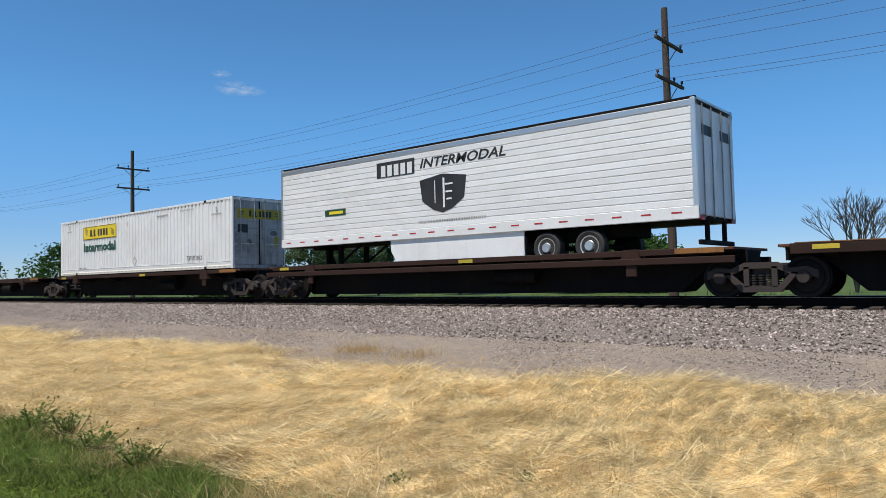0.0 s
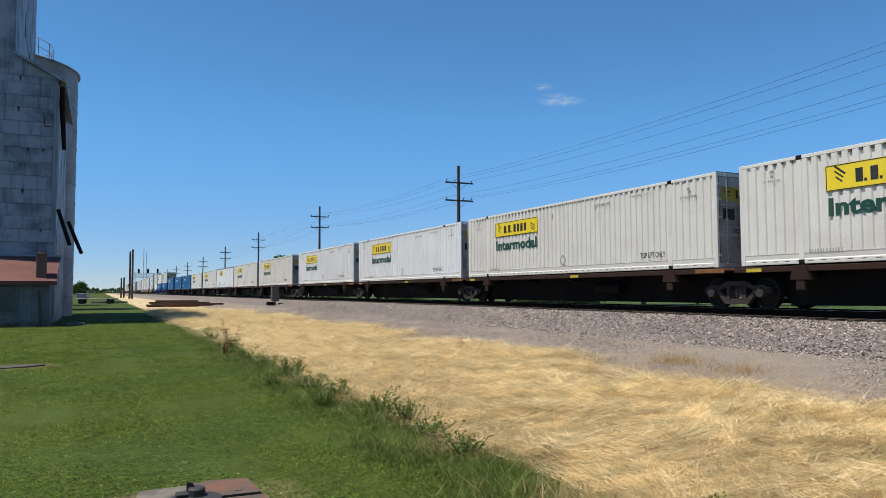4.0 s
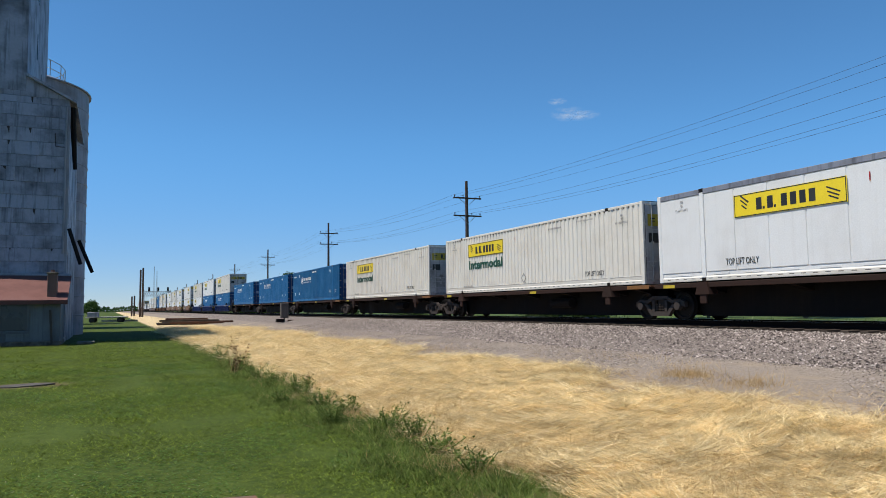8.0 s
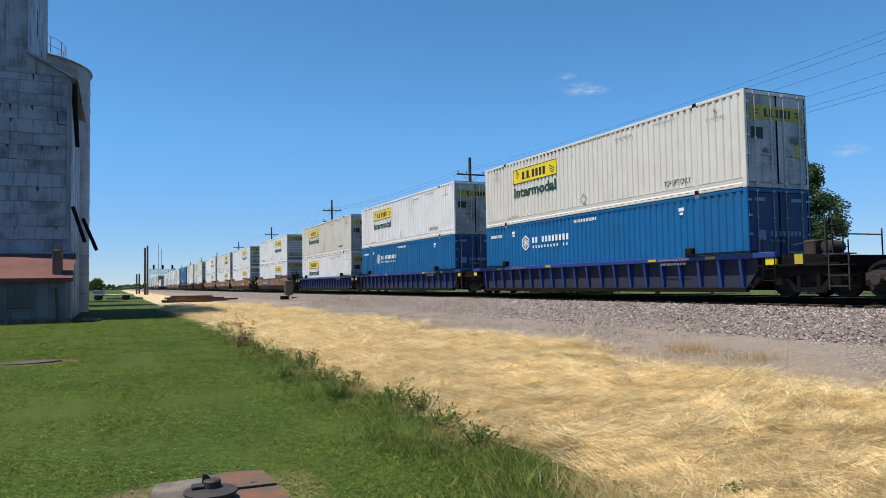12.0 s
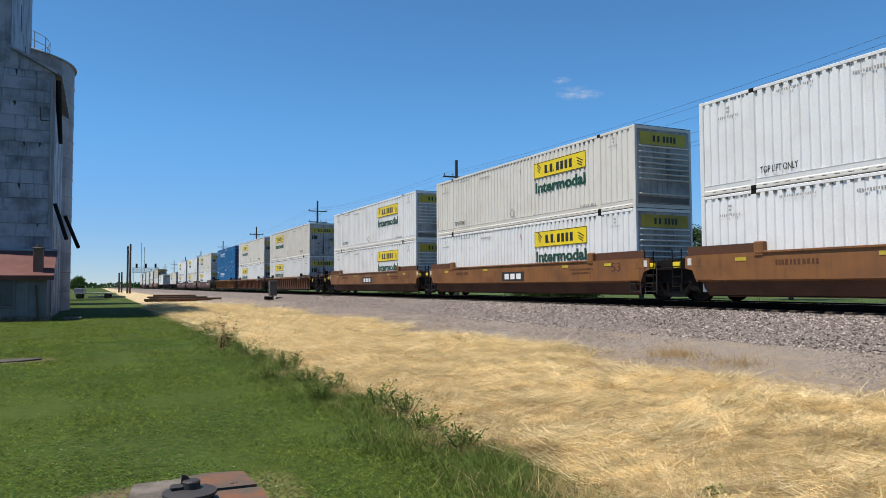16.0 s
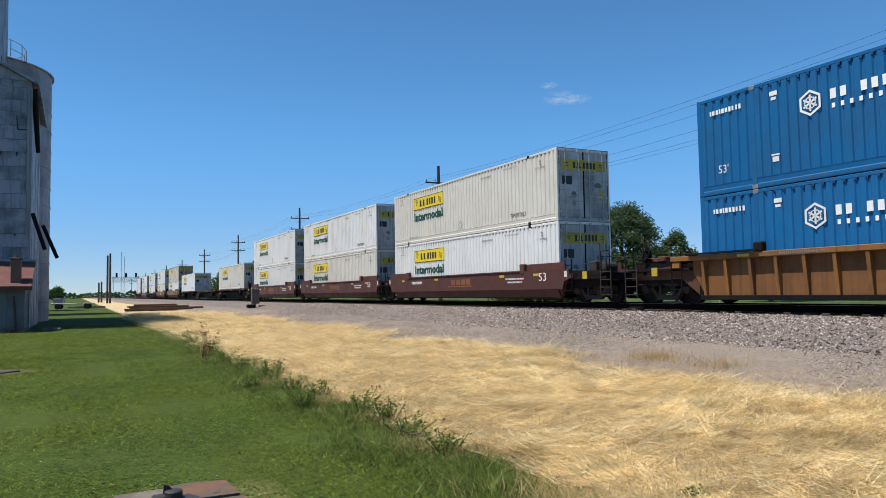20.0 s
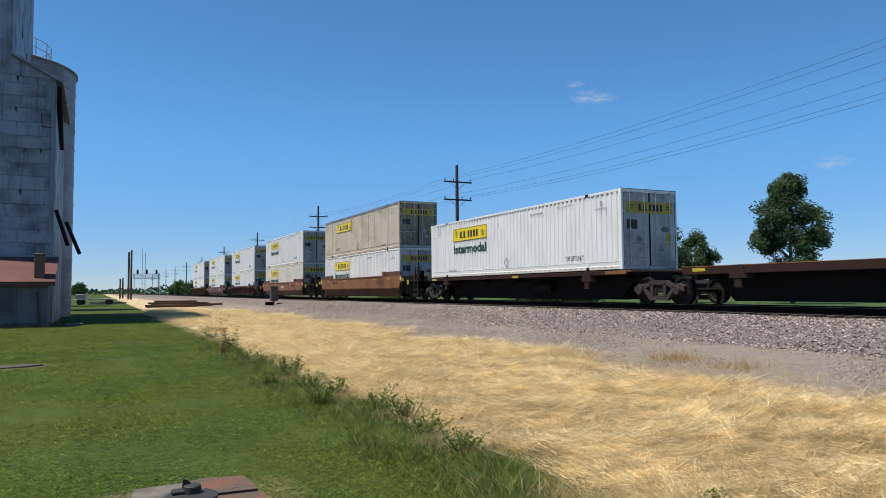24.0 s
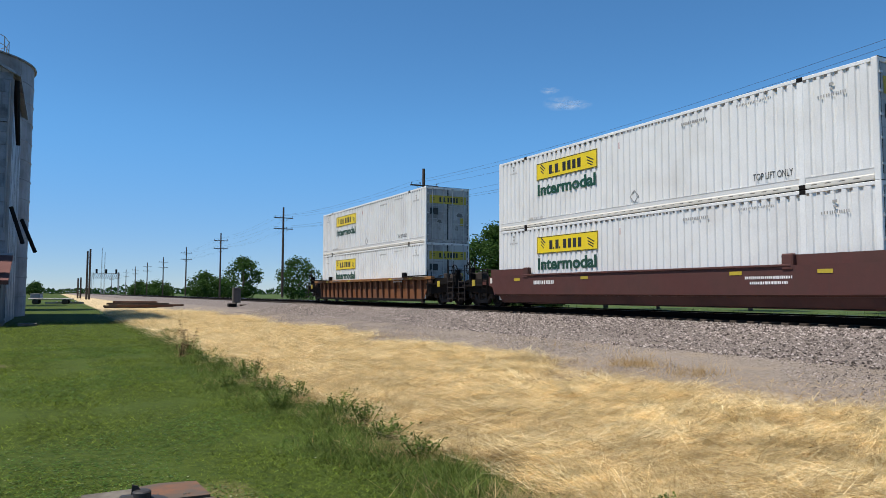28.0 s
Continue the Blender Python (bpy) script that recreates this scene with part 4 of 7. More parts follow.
def make_spine(name, label, front, rear, loaded=True):
    """front is the truck's distance towards -y, rear towards +y (0: shared with the next platform); ends with a coupler are open ends."""
    c = thing(name, label, "railcar", "cars of the freight train")
    # The sill's near-black also stands for the shade under the deck.
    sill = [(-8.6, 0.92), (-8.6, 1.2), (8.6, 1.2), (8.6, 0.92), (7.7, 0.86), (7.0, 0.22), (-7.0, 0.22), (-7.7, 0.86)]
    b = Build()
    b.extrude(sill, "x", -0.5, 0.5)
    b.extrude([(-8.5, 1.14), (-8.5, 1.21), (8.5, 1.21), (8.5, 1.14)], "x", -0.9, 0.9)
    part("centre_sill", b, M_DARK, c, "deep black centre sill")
    for s in (-1, 1):
        part("side_rail", Build().box(*sorted((s * 1.22, s * 1.34)), -8.3, 8.3, 1.12 if loaded else 1.04, 1.27, 0.01), M_SIDERAIL, c, "rusty side rail")
        if not loaded:
            # Orange strip draws the rusty deck edge as lit from above.
            part("deck_edge", Build().box(*sorted((s * 1.20, s * 1.345)), -8.2, 8.2, 1.271, 1.29), M_GOLD, c, "orange-brown deck edge, its lit top in the colour")
        y = Build()
        for k in (-0.9, 7.6):
            y.box(*sorted((s * 1.338, s * 1.346)), k - 0.26, k + 0.26, 1.13, 1.23)
        part("reflector_tape", y, M_YELLOW_DIM, c, kind="stuff")
        part("end_sill_band", Build().box(*sorted((s * 1.335, s * 1.36)), -8.35, -7.2, 1.14, 1.265, 0.005), M_GOLD, c, "yellow-brown end band")
        for k in (-POST_Y, POST_Y):
            part("pedestal", Build().extrude([(k - 0.3, 0.9), (k + 0.3, 0.9), (k + 0.18, 1.29), (k - 0.18, 1.29)], "x", *sorted((s * 1.05, s * 1.40))), M_SIDERAIL, c)
            part("hanging_bracket", Build().box(*sorted((s * 1.30, s * 1.38)), k - 0.14, k + 0.14, 0.62, 0.95, 0.02), M_SIDERAIL, c)
    for k in (-7.6, -6.1, -3.0, 0.0, 3.0, 6.1, 7.6):
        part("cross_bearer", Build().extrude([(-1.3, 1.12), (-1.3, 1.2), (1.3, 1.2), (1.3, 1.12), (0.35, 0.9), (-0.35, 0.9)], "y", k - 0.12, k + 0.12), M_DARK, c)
    for s in (-1, 1):
        part("end_deck", Build().box(-1.3, 1.3, *sorted((s * 7.2, s * 8.55)), 1.2, 1.265, 0.01), M_RUST_AND_SHADE, c, "rusty end deck")
    b = Build()
    b.tube((-0.75, -3, 0.7), (-0.75, -1.6, 0.7), 0.2, n=12)
    part("air_reservoir", b, M_DARK, c)
    if front:
        truck_at(c, -front)
    if rear:
        truck_at(c, rear)
    return c


# ---- well cars ----
def make_well(name, label, mat, ribbed, front, rear, pitch, coup_f, coup_r, recess_mat=None, lip=None, number_bars=True, tall=1.5):
    c = thing(name, label, "railcar", "cars of the freight train")
    E, T, B = 8.35, tall, 0.28
    lip = lip or mat
    for s in (-1, 1):
        if ribbed:
            # Dark panel colours hold the overhanging chord's shade as well as grime.
            w = part("side_wall", Build().extrude([(-E - 0.05, T - 0.1), (-E - 0.05, T - 0.5), (-E + 0.45, B), (E - 0.45, B), (E + 0.05, T - 0.5), (E + 0.05, T - 0.1)], "x", *sorted((s * 1.305, s * 1.33))), recess_mat or mat, c, "recessed well panel")
            for k in range(20):
                y = -E + 0.45 + k * (2 * E - 0.9) / 19
                part("side_stake", Build().extrude([(s * 1.331, B + 0.02), (s * 1.40, B + 0.02), (s * 1.51, T - 0.151), (s * 1.331, T - 0.151)], "y", y - 0.05, y + 0.05), mat, w)
            part("top_chord", Build().box(*sorted((s * 1.31, s * 1.53)), -E - 0.8, E + 0.8, T - 0.15, T, 0.015), lip, c)
            part("bottom_chord", Build().box(*sorted((s * 1.30, s * 1.45)), -E + 0.3, E - 0.3, B - 0.05, B + 0.09, 0.012), M_DARK if recess_mat else mat, c)
        else:
            side = [(s * 1.36, T), (s * 1.52, T), (s * 1.52, T - 0.74), (s * 1.43, T - 0.80), (s * 1.36, T - 0.80)]
            part("side_wall", Build().extrude(side, "y", -8.45, 8.05), mat, c, "smooth welded upper wall")
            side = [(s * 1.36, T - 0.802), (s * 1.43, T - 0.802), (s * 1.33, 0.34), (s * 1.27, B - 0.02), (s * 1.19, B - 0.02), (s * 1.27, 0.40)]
            # Browner colour: dirt plus the shade of the inward-leaning lower wall.
            part("lower_wall", Build().extrude(side, "y", -8.14, 7.74), M_RUST_AND_SHADE if mat in (M_TAN, M_GOLD, M_RUSTORANGE) else mat, c, "brown lower wall, dirt and tilt shade in its colour")
            for e in (-1, 1):
                o = 0.0 if e < 0 else -0.4
                q = [(8.452 + o, T), (8.95 + o, T - 0.02), (8.95 + o, T - 0.38), (8.66 + o, T - 0.46), (8.5 + o, T - 0.8), (8.452 + o, T - 0.8)]
                part("wall_end", Build().extrude([(e * y, z) for y, z in q], "x", *sorted((s * 1.36, s * 1.517))), mat, c)
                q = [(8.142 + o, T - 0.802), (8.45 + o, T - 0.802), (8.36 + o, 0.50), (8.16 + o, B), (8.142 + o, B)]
                # The end piece carries the same dirt and tilt shade.
                part("lower_wall_end", Build().extrude([(e * y, z) for y, z in q], "x", *sorted((s * 1.2, s * 1.32))), M_RUST_AND_SHADE if mat in (M_TAN, M_GOLD, M_RUSTORANGE) else mat, c)
                if mat in (M_TAN, M_GOLD, M_RUSTORANGE):
                    part("orange_patch", Build().box(*sorted((s * 1.517, s * 1.523)), *sorted((e * (8.3 + o), e * (8.62 + o))), T - 0.34, T - 0.12), M_GOLD, c, "fresh orange paint patch")
                part("placard", Build().box(*sorted((s * 1.517, s * 1.525)), *sorted((e * (8.68 + o), e * (8.84 + o))), T - 0.3, T - 0.08), M_CREAM, c, "small white placard")
            part("seam_rib", Build().box(*sorted((s * 1.515, s * 1.53)), -E + 0.9, E - 0.9, T - 0.755, T - 0.73), mat, c)
            part("top_flange", Build().box(*sorted((s * 1.34, s * 1.56)), -5.9, 5.9, T - 0.03, T + 0.03, 0.01), lip, c)
        for e in (-1, 1):
            if not ribbed:
                q = [(5.7, T), (5.95, T + 0.27), (E + 0.2, T + 0.27), (E + 0.2, T)]
                part("end_guide", Build().extrude([(e * y, z) for y, z in q], "x", *sorted((s * 1.36, s * 1.40))), M_RUST_AND_SHADE if mat is not M_OXIDE else mat, c, "raised container guide")
                part("guide_latch", Build().box(*sorted((s * 1.36, s * 1.55)), *sorted((e * 5.62, e * 5.95)), T - 0.12, T + 0.3, 0.03), mat, c)
            else:
                part("walkway", Build().box(*sorted((s * 1.36, s * 1.60)), *sorted((e * 5.9, e * 8.4)), T + 0.02, T + 0.07), M_DARK, c)
                part("guide_latch", Build().box(*sorted((s * 1.36, s * 1.56)), *sorted((e * 5.75, e * 6.05)), T, T + 0.26, 0.03), M_DARK, c)
        y = Build()
        for k in (-6.8, -4.2, 2.2, 6.4):
            y.box(*sorted((s * (1.521 if not ribbed else 1.531), s * (1.53 if not ribbed else 1.54))), k - 0.2, k + 0.2, T - (0.22 if not ribbed else 0.12), T - (0.12 if not ribbed else 0.04))
        part("reflector_tape", y, M_YELLOW_DIM, c, kind="stuff")
        if number_bars:
            rng = random.Random(name)
            o = 1.522 if not ribbed else 1.532
            ink = M_STEEL if ribbed else M_WHITE_INK if mat is M_OXIDE else M_RUST_AND_SHADE
            zz = T - 0.3 if not ribbed else T - 0.08
            hh = 0.15 if not ribbed else 0.07
            part("number_writing", bars(on_side(s, 4.6, zz, o), scrawl(rng, 1.3, hh)), ink, c, kind="stuff")
            if ribbed and s < 0 and mat is M_OXIDE:
                letters("53", 0.34, M_CREAM, on_side(s, 7.72, 0.62, 1.334), parent=c, width=0.42)
            if not ribbed and s < 0 and lip is mat and mat is not M_RUSTORANGE and not (coup_f and coup_r and mat is M_OXIDE):
                letters("53", 0.32, M_OXIDE if mat is not M_OXIDE else M_WHITE_INK, on_side(s, -7.25, T - 0.42, o), parent=c, width=0.5)
                if mat is M_OXIDE:
                    part("name_writing", bars(on_side(s, -0.4, zz - 0.05, o) @ Matrix.Shear("XY", 4, (0, 0)), [(k * 0.5 - 0.75, 0, 0.42, 0.26) for k in range(4)] + [(-0.1, -0.2, 2.4, 0.06)]), M_RUSTORANGE, c, "faded orange name marks")
                else:
                    mid, wide = (-3.5, 2.9) if coup_f else (-0.25, 1.9)
                    part("name_block", slab(on_side(s, mid, zz - 0.2, o), wide, 0.40, 0.004), M_INK, c, "black name block")
                    marks = [(k * 0.235 - 1.24, 0, 0.11, 0.19) for k in range(11) if k != 4] if coup_f else [(k * 0.5 - 0.5, 0, 0.36, 0.24) for k in range(3)]
                    part("name_writing", bars(on_side(s, mid, zz - 0.2, o + 0.004), marks), M_WHITE_INK, c, kind="stuff")
            if not ribbed and mat is M_RUSTORANGE:
                part("name_writing", bars(on_side(s, -0.9, zz - 0.12, o) @ Matrix.Shear("XY", 4, (0.2, 0)), [(k * 0.42 - 0.42, 0, 0.3, 0.26) for k in range(3)]), M_CREAM, c, "pale worn name marks", kind="stuff")
            part("data_writing", bars(on_side(s, -5.2, zz, o), scrawl(rng, 1.4, 0.08) + [(x, -0.14, w, h) for x, _, w, h in scrawl(rng, 1.1, 0.08)]), ink, c, kind="stuff")
    part("well_floor", Build().box(-1.3, 1.3, -E + 0.5, E - 0.5, B, B + 0.06), M_DARK, c)
    for e in (-1, 1):
        end = pitch / 2 if (coup_f if e < 0 else coup_r) else pitch / 2 - 0.1
        slope = [(8.2, B + 0.1), (8.2, T - 0.25), (8.5, T - 0.2), (end - 0.35, 1.12), (end - 0.35, 0.86), (8.9, 0.86)]
        part("end_bulkhead", Build().extrude([(e * y, z) for y, z in slope], "x", -1.3, 1.3), M_DARK if mat is not M_GOLD else M_RUST_AND_SHADE, c)
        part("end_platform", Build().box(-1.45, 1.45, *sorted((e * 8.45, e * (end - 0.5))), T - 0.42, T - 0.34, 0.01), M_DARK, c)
        # Dark sheet across the car's end, on the near side only.
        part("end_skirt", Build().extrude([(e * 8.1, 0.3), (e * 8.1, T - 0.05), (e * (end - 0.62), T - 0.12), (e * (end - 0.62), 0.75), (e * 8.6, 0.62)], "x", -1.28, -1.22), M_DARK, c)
        steps = Build()
        for k in range(4):
            steps.box(-1.48, -1.18, *sorted((e * (end - 0.75), e * (end - 0.2))), 0.38 + k * 0.27, 0.41 + k * 0.27)
        for k in (0.75, 0.2):
            steps.box(-1.48, -1.45, *sorted((e * (end - k), e * (end - k - 0.035))), 0.3, T - 0.1)
        part("end_ladder", steps, M_TRUCK, c, "step irons at the car's end")
        for s in (-1, 1):
            q = Build()
            for k in range(4):
                q.tube((s * 1.5, e * 8.72, 0.55 + k * 0.32), (s * 1.5, e * 9.12, 0.55 + k * 0.32), 0.016, n=6)
            q.tube((s * 1.5, e * 8.72, 0.5), (s * 1.5, e * 8.72, 1.72), 0.02, n=6)
            q.tube((s * 1.5, e * 9.12, 0.5), (s * 1.5, e * 9.12, 1.72), 0.02, n=6)
            part("ladder", q, M_DARK, c)
            part("corner_plate", Build().box(*sorted((s * 1.42, s * 1.5)), *sorted((e * 8.8, e * 9.15)), T - 0.36, T - 0.17, 0.01), M_YELLOW if mat in (M_TAN, M_CARBLUE) else mat, c)
        if coup_f and e < 0 or coup_r and e > 0:
            coupler(c, e * (end - 0.5), e)
            gear = M_RUST_AND_SHADE if mat in (M_TAN, M_GOLD, M_RUSTORANGE) else M_TRUCK
            part("brake_cylinder", Build().lathe([(0.12, -0.3), (0.17, -0.28), (0.17, 0.25), (0.1, 0.3)], (-0.75, e * (end - 1.15), 1.42), "x", 14), gear, c, "rusty brake cylinder")
            part("valve_box", Build().box(-1.15, -0.85, *sorted((e * (end - 1.75), e * (end - 1.4))), 1.2, 1.62, 0.03), gear, c)
            pipe = Build()
            for xa in (-1.32, -1.05, 0.9):
                pipe.tube((xa, e * (end - 0.95), 1.15), (xa, e * (end - 0.95), 2.05 - 0.15 * xa), 0.022, n=6)
            pipe.tube((-1.32, e * (end - 0.95), 1.75), (0.9, e * (end - 0.95), 1.75), 0.02, n=6)
            pipe.tube((-1.32, e * (end - 1.9), 1.5), (-1.32, e * (end - 0.95), 1.6), 0.02, n=6)
            part("hand_rail", pipe, gear, c, "bent steel hand rail")
            part("end_placard", Build().box(-1.5, -1.475, *sorted((e * (end - 1.75), e * (end - 1.5))), 0.98, 1.25), M_YELLOW_DIM, c, "small yellow placard")
            part("cross_walk", Build().box(-1.4, 1.4, *sorted((e * (end - 0.95), e * (end - 0.45))), 1.12, 1.18, 0.01), M_DARK, c)
            hoop(c, -1.3, e * (end - 0.7), 1.2, 0.45, 0.75)
    if coup_r:
        brake_wheel(c, -1.2, pitch / 2 - 1.0, 1.78)
    if coup_f and coup_r:
        brake_wheel(c, -1.2, -pitch / 2 + 0.25, 1.72)
    if front:
        truck_at(c, -front)
    if rear:
        truck_at(c, rear)
    return c

# ---- the highway trailer that rides on a flat car ----
def make_trailer():
    """Origin on the car's deck under the trailer's middle; rear doors at -y."""
    t = thing("semi_trailer", "white slatted highway trailer with black lettering on a flat car", "trailer")
    e, lo, hi, h = 7.8, 0.92, 3.80, 1.295
    for s in (-1, 1):
        wall = part("side_wall", Build().box(*sorted((s * (h - 0.07), s * (h - 0.02))), -e + 0.1, e - 0.1, lo + 0.3, hi - 0.2), M_WHITE, t)
        n = 13
        for k in range(n):
            z0, z1 = lo + 0.30 + (hi - lo - 0.52) * k / n, lo + 0.30 + (hi - lo - 0.52) * (k + 1) / n
            part("slat", Build().box(*sorted((s * (h - 0.05), s * h)), -e + 0.1, e - 0.1, z0 + 0.012, z1 - 0.006, 0.008), M_WHITE, wall)
        part("bottom_rail", Build().box(*sorted((s * (h - 0.08), s * (h + 0.008))), -e, e, lo, lo + 0.31, 0.015), M_WHITE, t)
        part("top_rail", Build().box(*sorted((s * (h - 0.08), s * (h + 0.006))), -e, e, hi - 0.21, hi - 0.04, 0.02), M_ALU, t)
        part("roof_edge", Build().box(*sorted((s * (h - 0.1), s * (h - 0.01))), -e, e, hi - 0.04, hi + 0.03, 0.01), M_DARK, t)
        tape = Build()
        for k in range(20):
            y = -e + 0.4 + k * 0.77
            tape.box(*sorted((s * (h + 0.006), s * (h + 0.012))), y, y + 0.26, lo + 0.15, lo + 0.19)
        part("reflective_tape", tape, M_RED, t, kind="stuff")
        for y in (-e, e):
            part("corner_post", Build().box(*sorted((s * (h - 0.1), s * (h + 0.004))), *sorted((y, y - math.copysign(0.14, y))), lo, hi, 0.02), M_ALU, t)
        o = h + 0.004
        part("brand_block", slab(on_side(s, 1.91, 3.22, o), 1.66, 0.5, 0.006), M_INK, t, "black name block")
        part("brand_writing", bars(on_side(s, 1.88, 3.18, o + 0.006), [(-0.56 + 0.29 * k, 0, 0.2, 0.36) for k in range(5)]), M_WHITE_INK, t)
        letters("INTERMODAL", 0.30, M_INK, on_side(s, -0.75, 3.10, o), parent=t, lean=0.25, width=3.25, bold=0.02, label="black slanted word")
        shield = [(-0.92, 0.45), (0, 0.58), (0.92, 0.45), (0.82, -0.2), (0.36, -0.5), (0, -0.6), (-0.36, -0.5), (-0.82, -0.2)]
        m = on_side(s, -0.05, 2.26, o)
        b = Build()
        b.add([tuple(m @ Vector((x, y, z))) for z in (0, 0.006) for x, y in shield], [tuple(range(8))[::-1], tuple(range(8, 16))] + [(i, (i + 1) % 8, 8 + (i + 1) % 8, 8 + i) for i in range(8)])
        part("shield_emblem", b, M_INK, t, "black shield emblem")
        part("shield_pattern", bars(m @ Matrix.Translation((0, 0, 0.006)), [(0.05, 0, 0.07, 0.9), (0.25, 0.25, 0.3, 0.05), (0.25, 0.02, 0.26, 0.05), (0.25, -0.2, 0.2, 0.05), (-0.3, 0.05, 0.03, 0.7)]), M_WHITE_INK, t)
        part("round_mark", slab(on_side(s, 4.8, 2.02, o), 1.05, 0.22, 0.006), M_GREEN_INK, t, "small green and yellow mark")
        part("round_mark_bar", slab(on_side(s, 4.75, 2.02, o + 0.006), 0.7, 0.1, 0.004), M_YELLOW, t)
        part("small_writing", bars(on_side(s, -0.35, lo + 0.5, o), scrawl(random.Random(7), 2.6, 0.08)), M_FAINT, t, kind="stuff")
        skirt = [(-2.9, lo), (2.23, lo), (2.2, lo - 0.35), (1.95, lo - 0.74), (-2.9, lo - 0.82)]
        part("side_skirt", Build().extrude(skirt, "x", *sorted((s * 1.20, s * 1.24))), M_WHITE, t, "white side skirt")
    part("roof", Build().box(-h + 0.06, h - 0.06, -e, e, hi - 0.05, hi + 0.01), M_ALU, t)
    part("front_wall", Build().box(-h + 0.05, h - 0.05, e - 0.06, e - 0.01, lo, hi - 0.03), M_ALU, t)
    part("floor_frame", Build().box(-h + 0.1, h - 0.1, -e + 0.05, e - 0.05, lo + 0.02, lo + 0.16), M_DARK, t)
    for s in (-1, 1):
        d = part("rear_door", Build().box(*sorted((s * 0.01, s * 1.2)), -e, -e + 0.06, lo + 0.1, hi - 0.16, 0.012), M_WHITE, t)
        for k in (0.35, 0.95):
            part("lock_rod", Build().tube((s * k, -e - 0.03, lo + 0.05), (s * k, -e - 0.03, hi - 0.12), 0.017, n=6), M_STEEL, d)
        part("door_notice", Build().box(*sorted((s * 0.3, s * 0.95)), -e - 0.006, -e + 0.001, hi - 0.85, hi - 0.6), M_INK, d)
        part("tail_lamp", Build().box(*sorted((s * 0.95, s * 1.2)), -e - 0.02, -e + 0.02, lo - 0.02, lo + 0.08), M_RED, t)
        part("bumper_strut", Build().box(*sorted((s * 0.55, s * 0.65)), -e + 0.02, -e + 0.12, lo - 0.55, lo, 0.01), M_DARK, t)
    part("bumper", Build().box(-1.15, 1.15, -e + 0.0, -e + 0.1, lo - 0.6, lo - 0.48, 0.02), M_DARK, t)
    for y in (-3.61, -4.9):
        part("axle", Build().tube((-1.0, y, 0.42), (1.0, y, 0.42), 0.07, n=10), M_DARK, t)
        for s in (-1, 1):
            w = part("wheel", Build().lathe([(0.26, -0.28), (0.36, -0.30), (0.42, -0.26), (0.42, 0.0), (0.36, 0.03), (0.26, 0.0)] if s > 0 else [(0.26, 0.0), (0.36, -0.03), (0.42, 0.0), (0.42, 0.26), (0.36, 0.30), (0.26, 0.28)], (s * 1.22, y, 0.42), "x", 28), M_TYRE, t, "black twin tyre")
            rim = Build().lathe([(0.05, 0.05), (0.12, 0.05), (0.13, 0.0), (0.2, -0.05), (0.25, 0.005), (0.27, 0.01), (0.27, -0.05)] if s > 0 else [(0.27, 0.05), (0.27, -0.01), (0.25, -0.005), (0.2, 0.05), (0.13, 0.0), (0.12, -0.05), (0.05, -0.05)], (s * 1.225, y, 0.42), "x", 20)
            part("rim", rim, M_ALU, w, "polished rim")
    for s in (-1, 1):
        part("landing_leg", Build().box(*sorted((s * 0.55, s * 0.70)), 5.2, 5.35, 0.0, lo, 0.015), M_DARK, t)
        part("leg_brace", Build().tube((s * 0.62, 5.2, 0.35), (s * 0.62, 4.2, lo), 0.04, n=6), M_DARK, t)
    part("axle_slider", Build().box(-0.6, 0.6, -5.8, -2.6, 0.62, lo + 0.02, 0.02), M_DARK, t)
    b = Build().tube((0, 6.6, 0.0), (0, 6.6, 0.85), 0.14, n=10)
    b.tube((0, 6.2, 0.1), (0, 6.6, 0.75), 0.07, n=8)
    b.box(-0.5, 0.5, 6.3, 6.95, 0.82, 0.92, 0.02)
    part("hitch_stand", b, M_DARK, t)
    return t

# ---- the train: where each platform's middle stands at 0 s, its car and its load ----
SPEED = 25.15
half = C_LEN / 2
# (first end of the container at 0 s, car kind, lower load, upper load, articulated to the next one)
W, CR, BG, BL, SM = "white", "cream", "beige", "blue", "smooth"
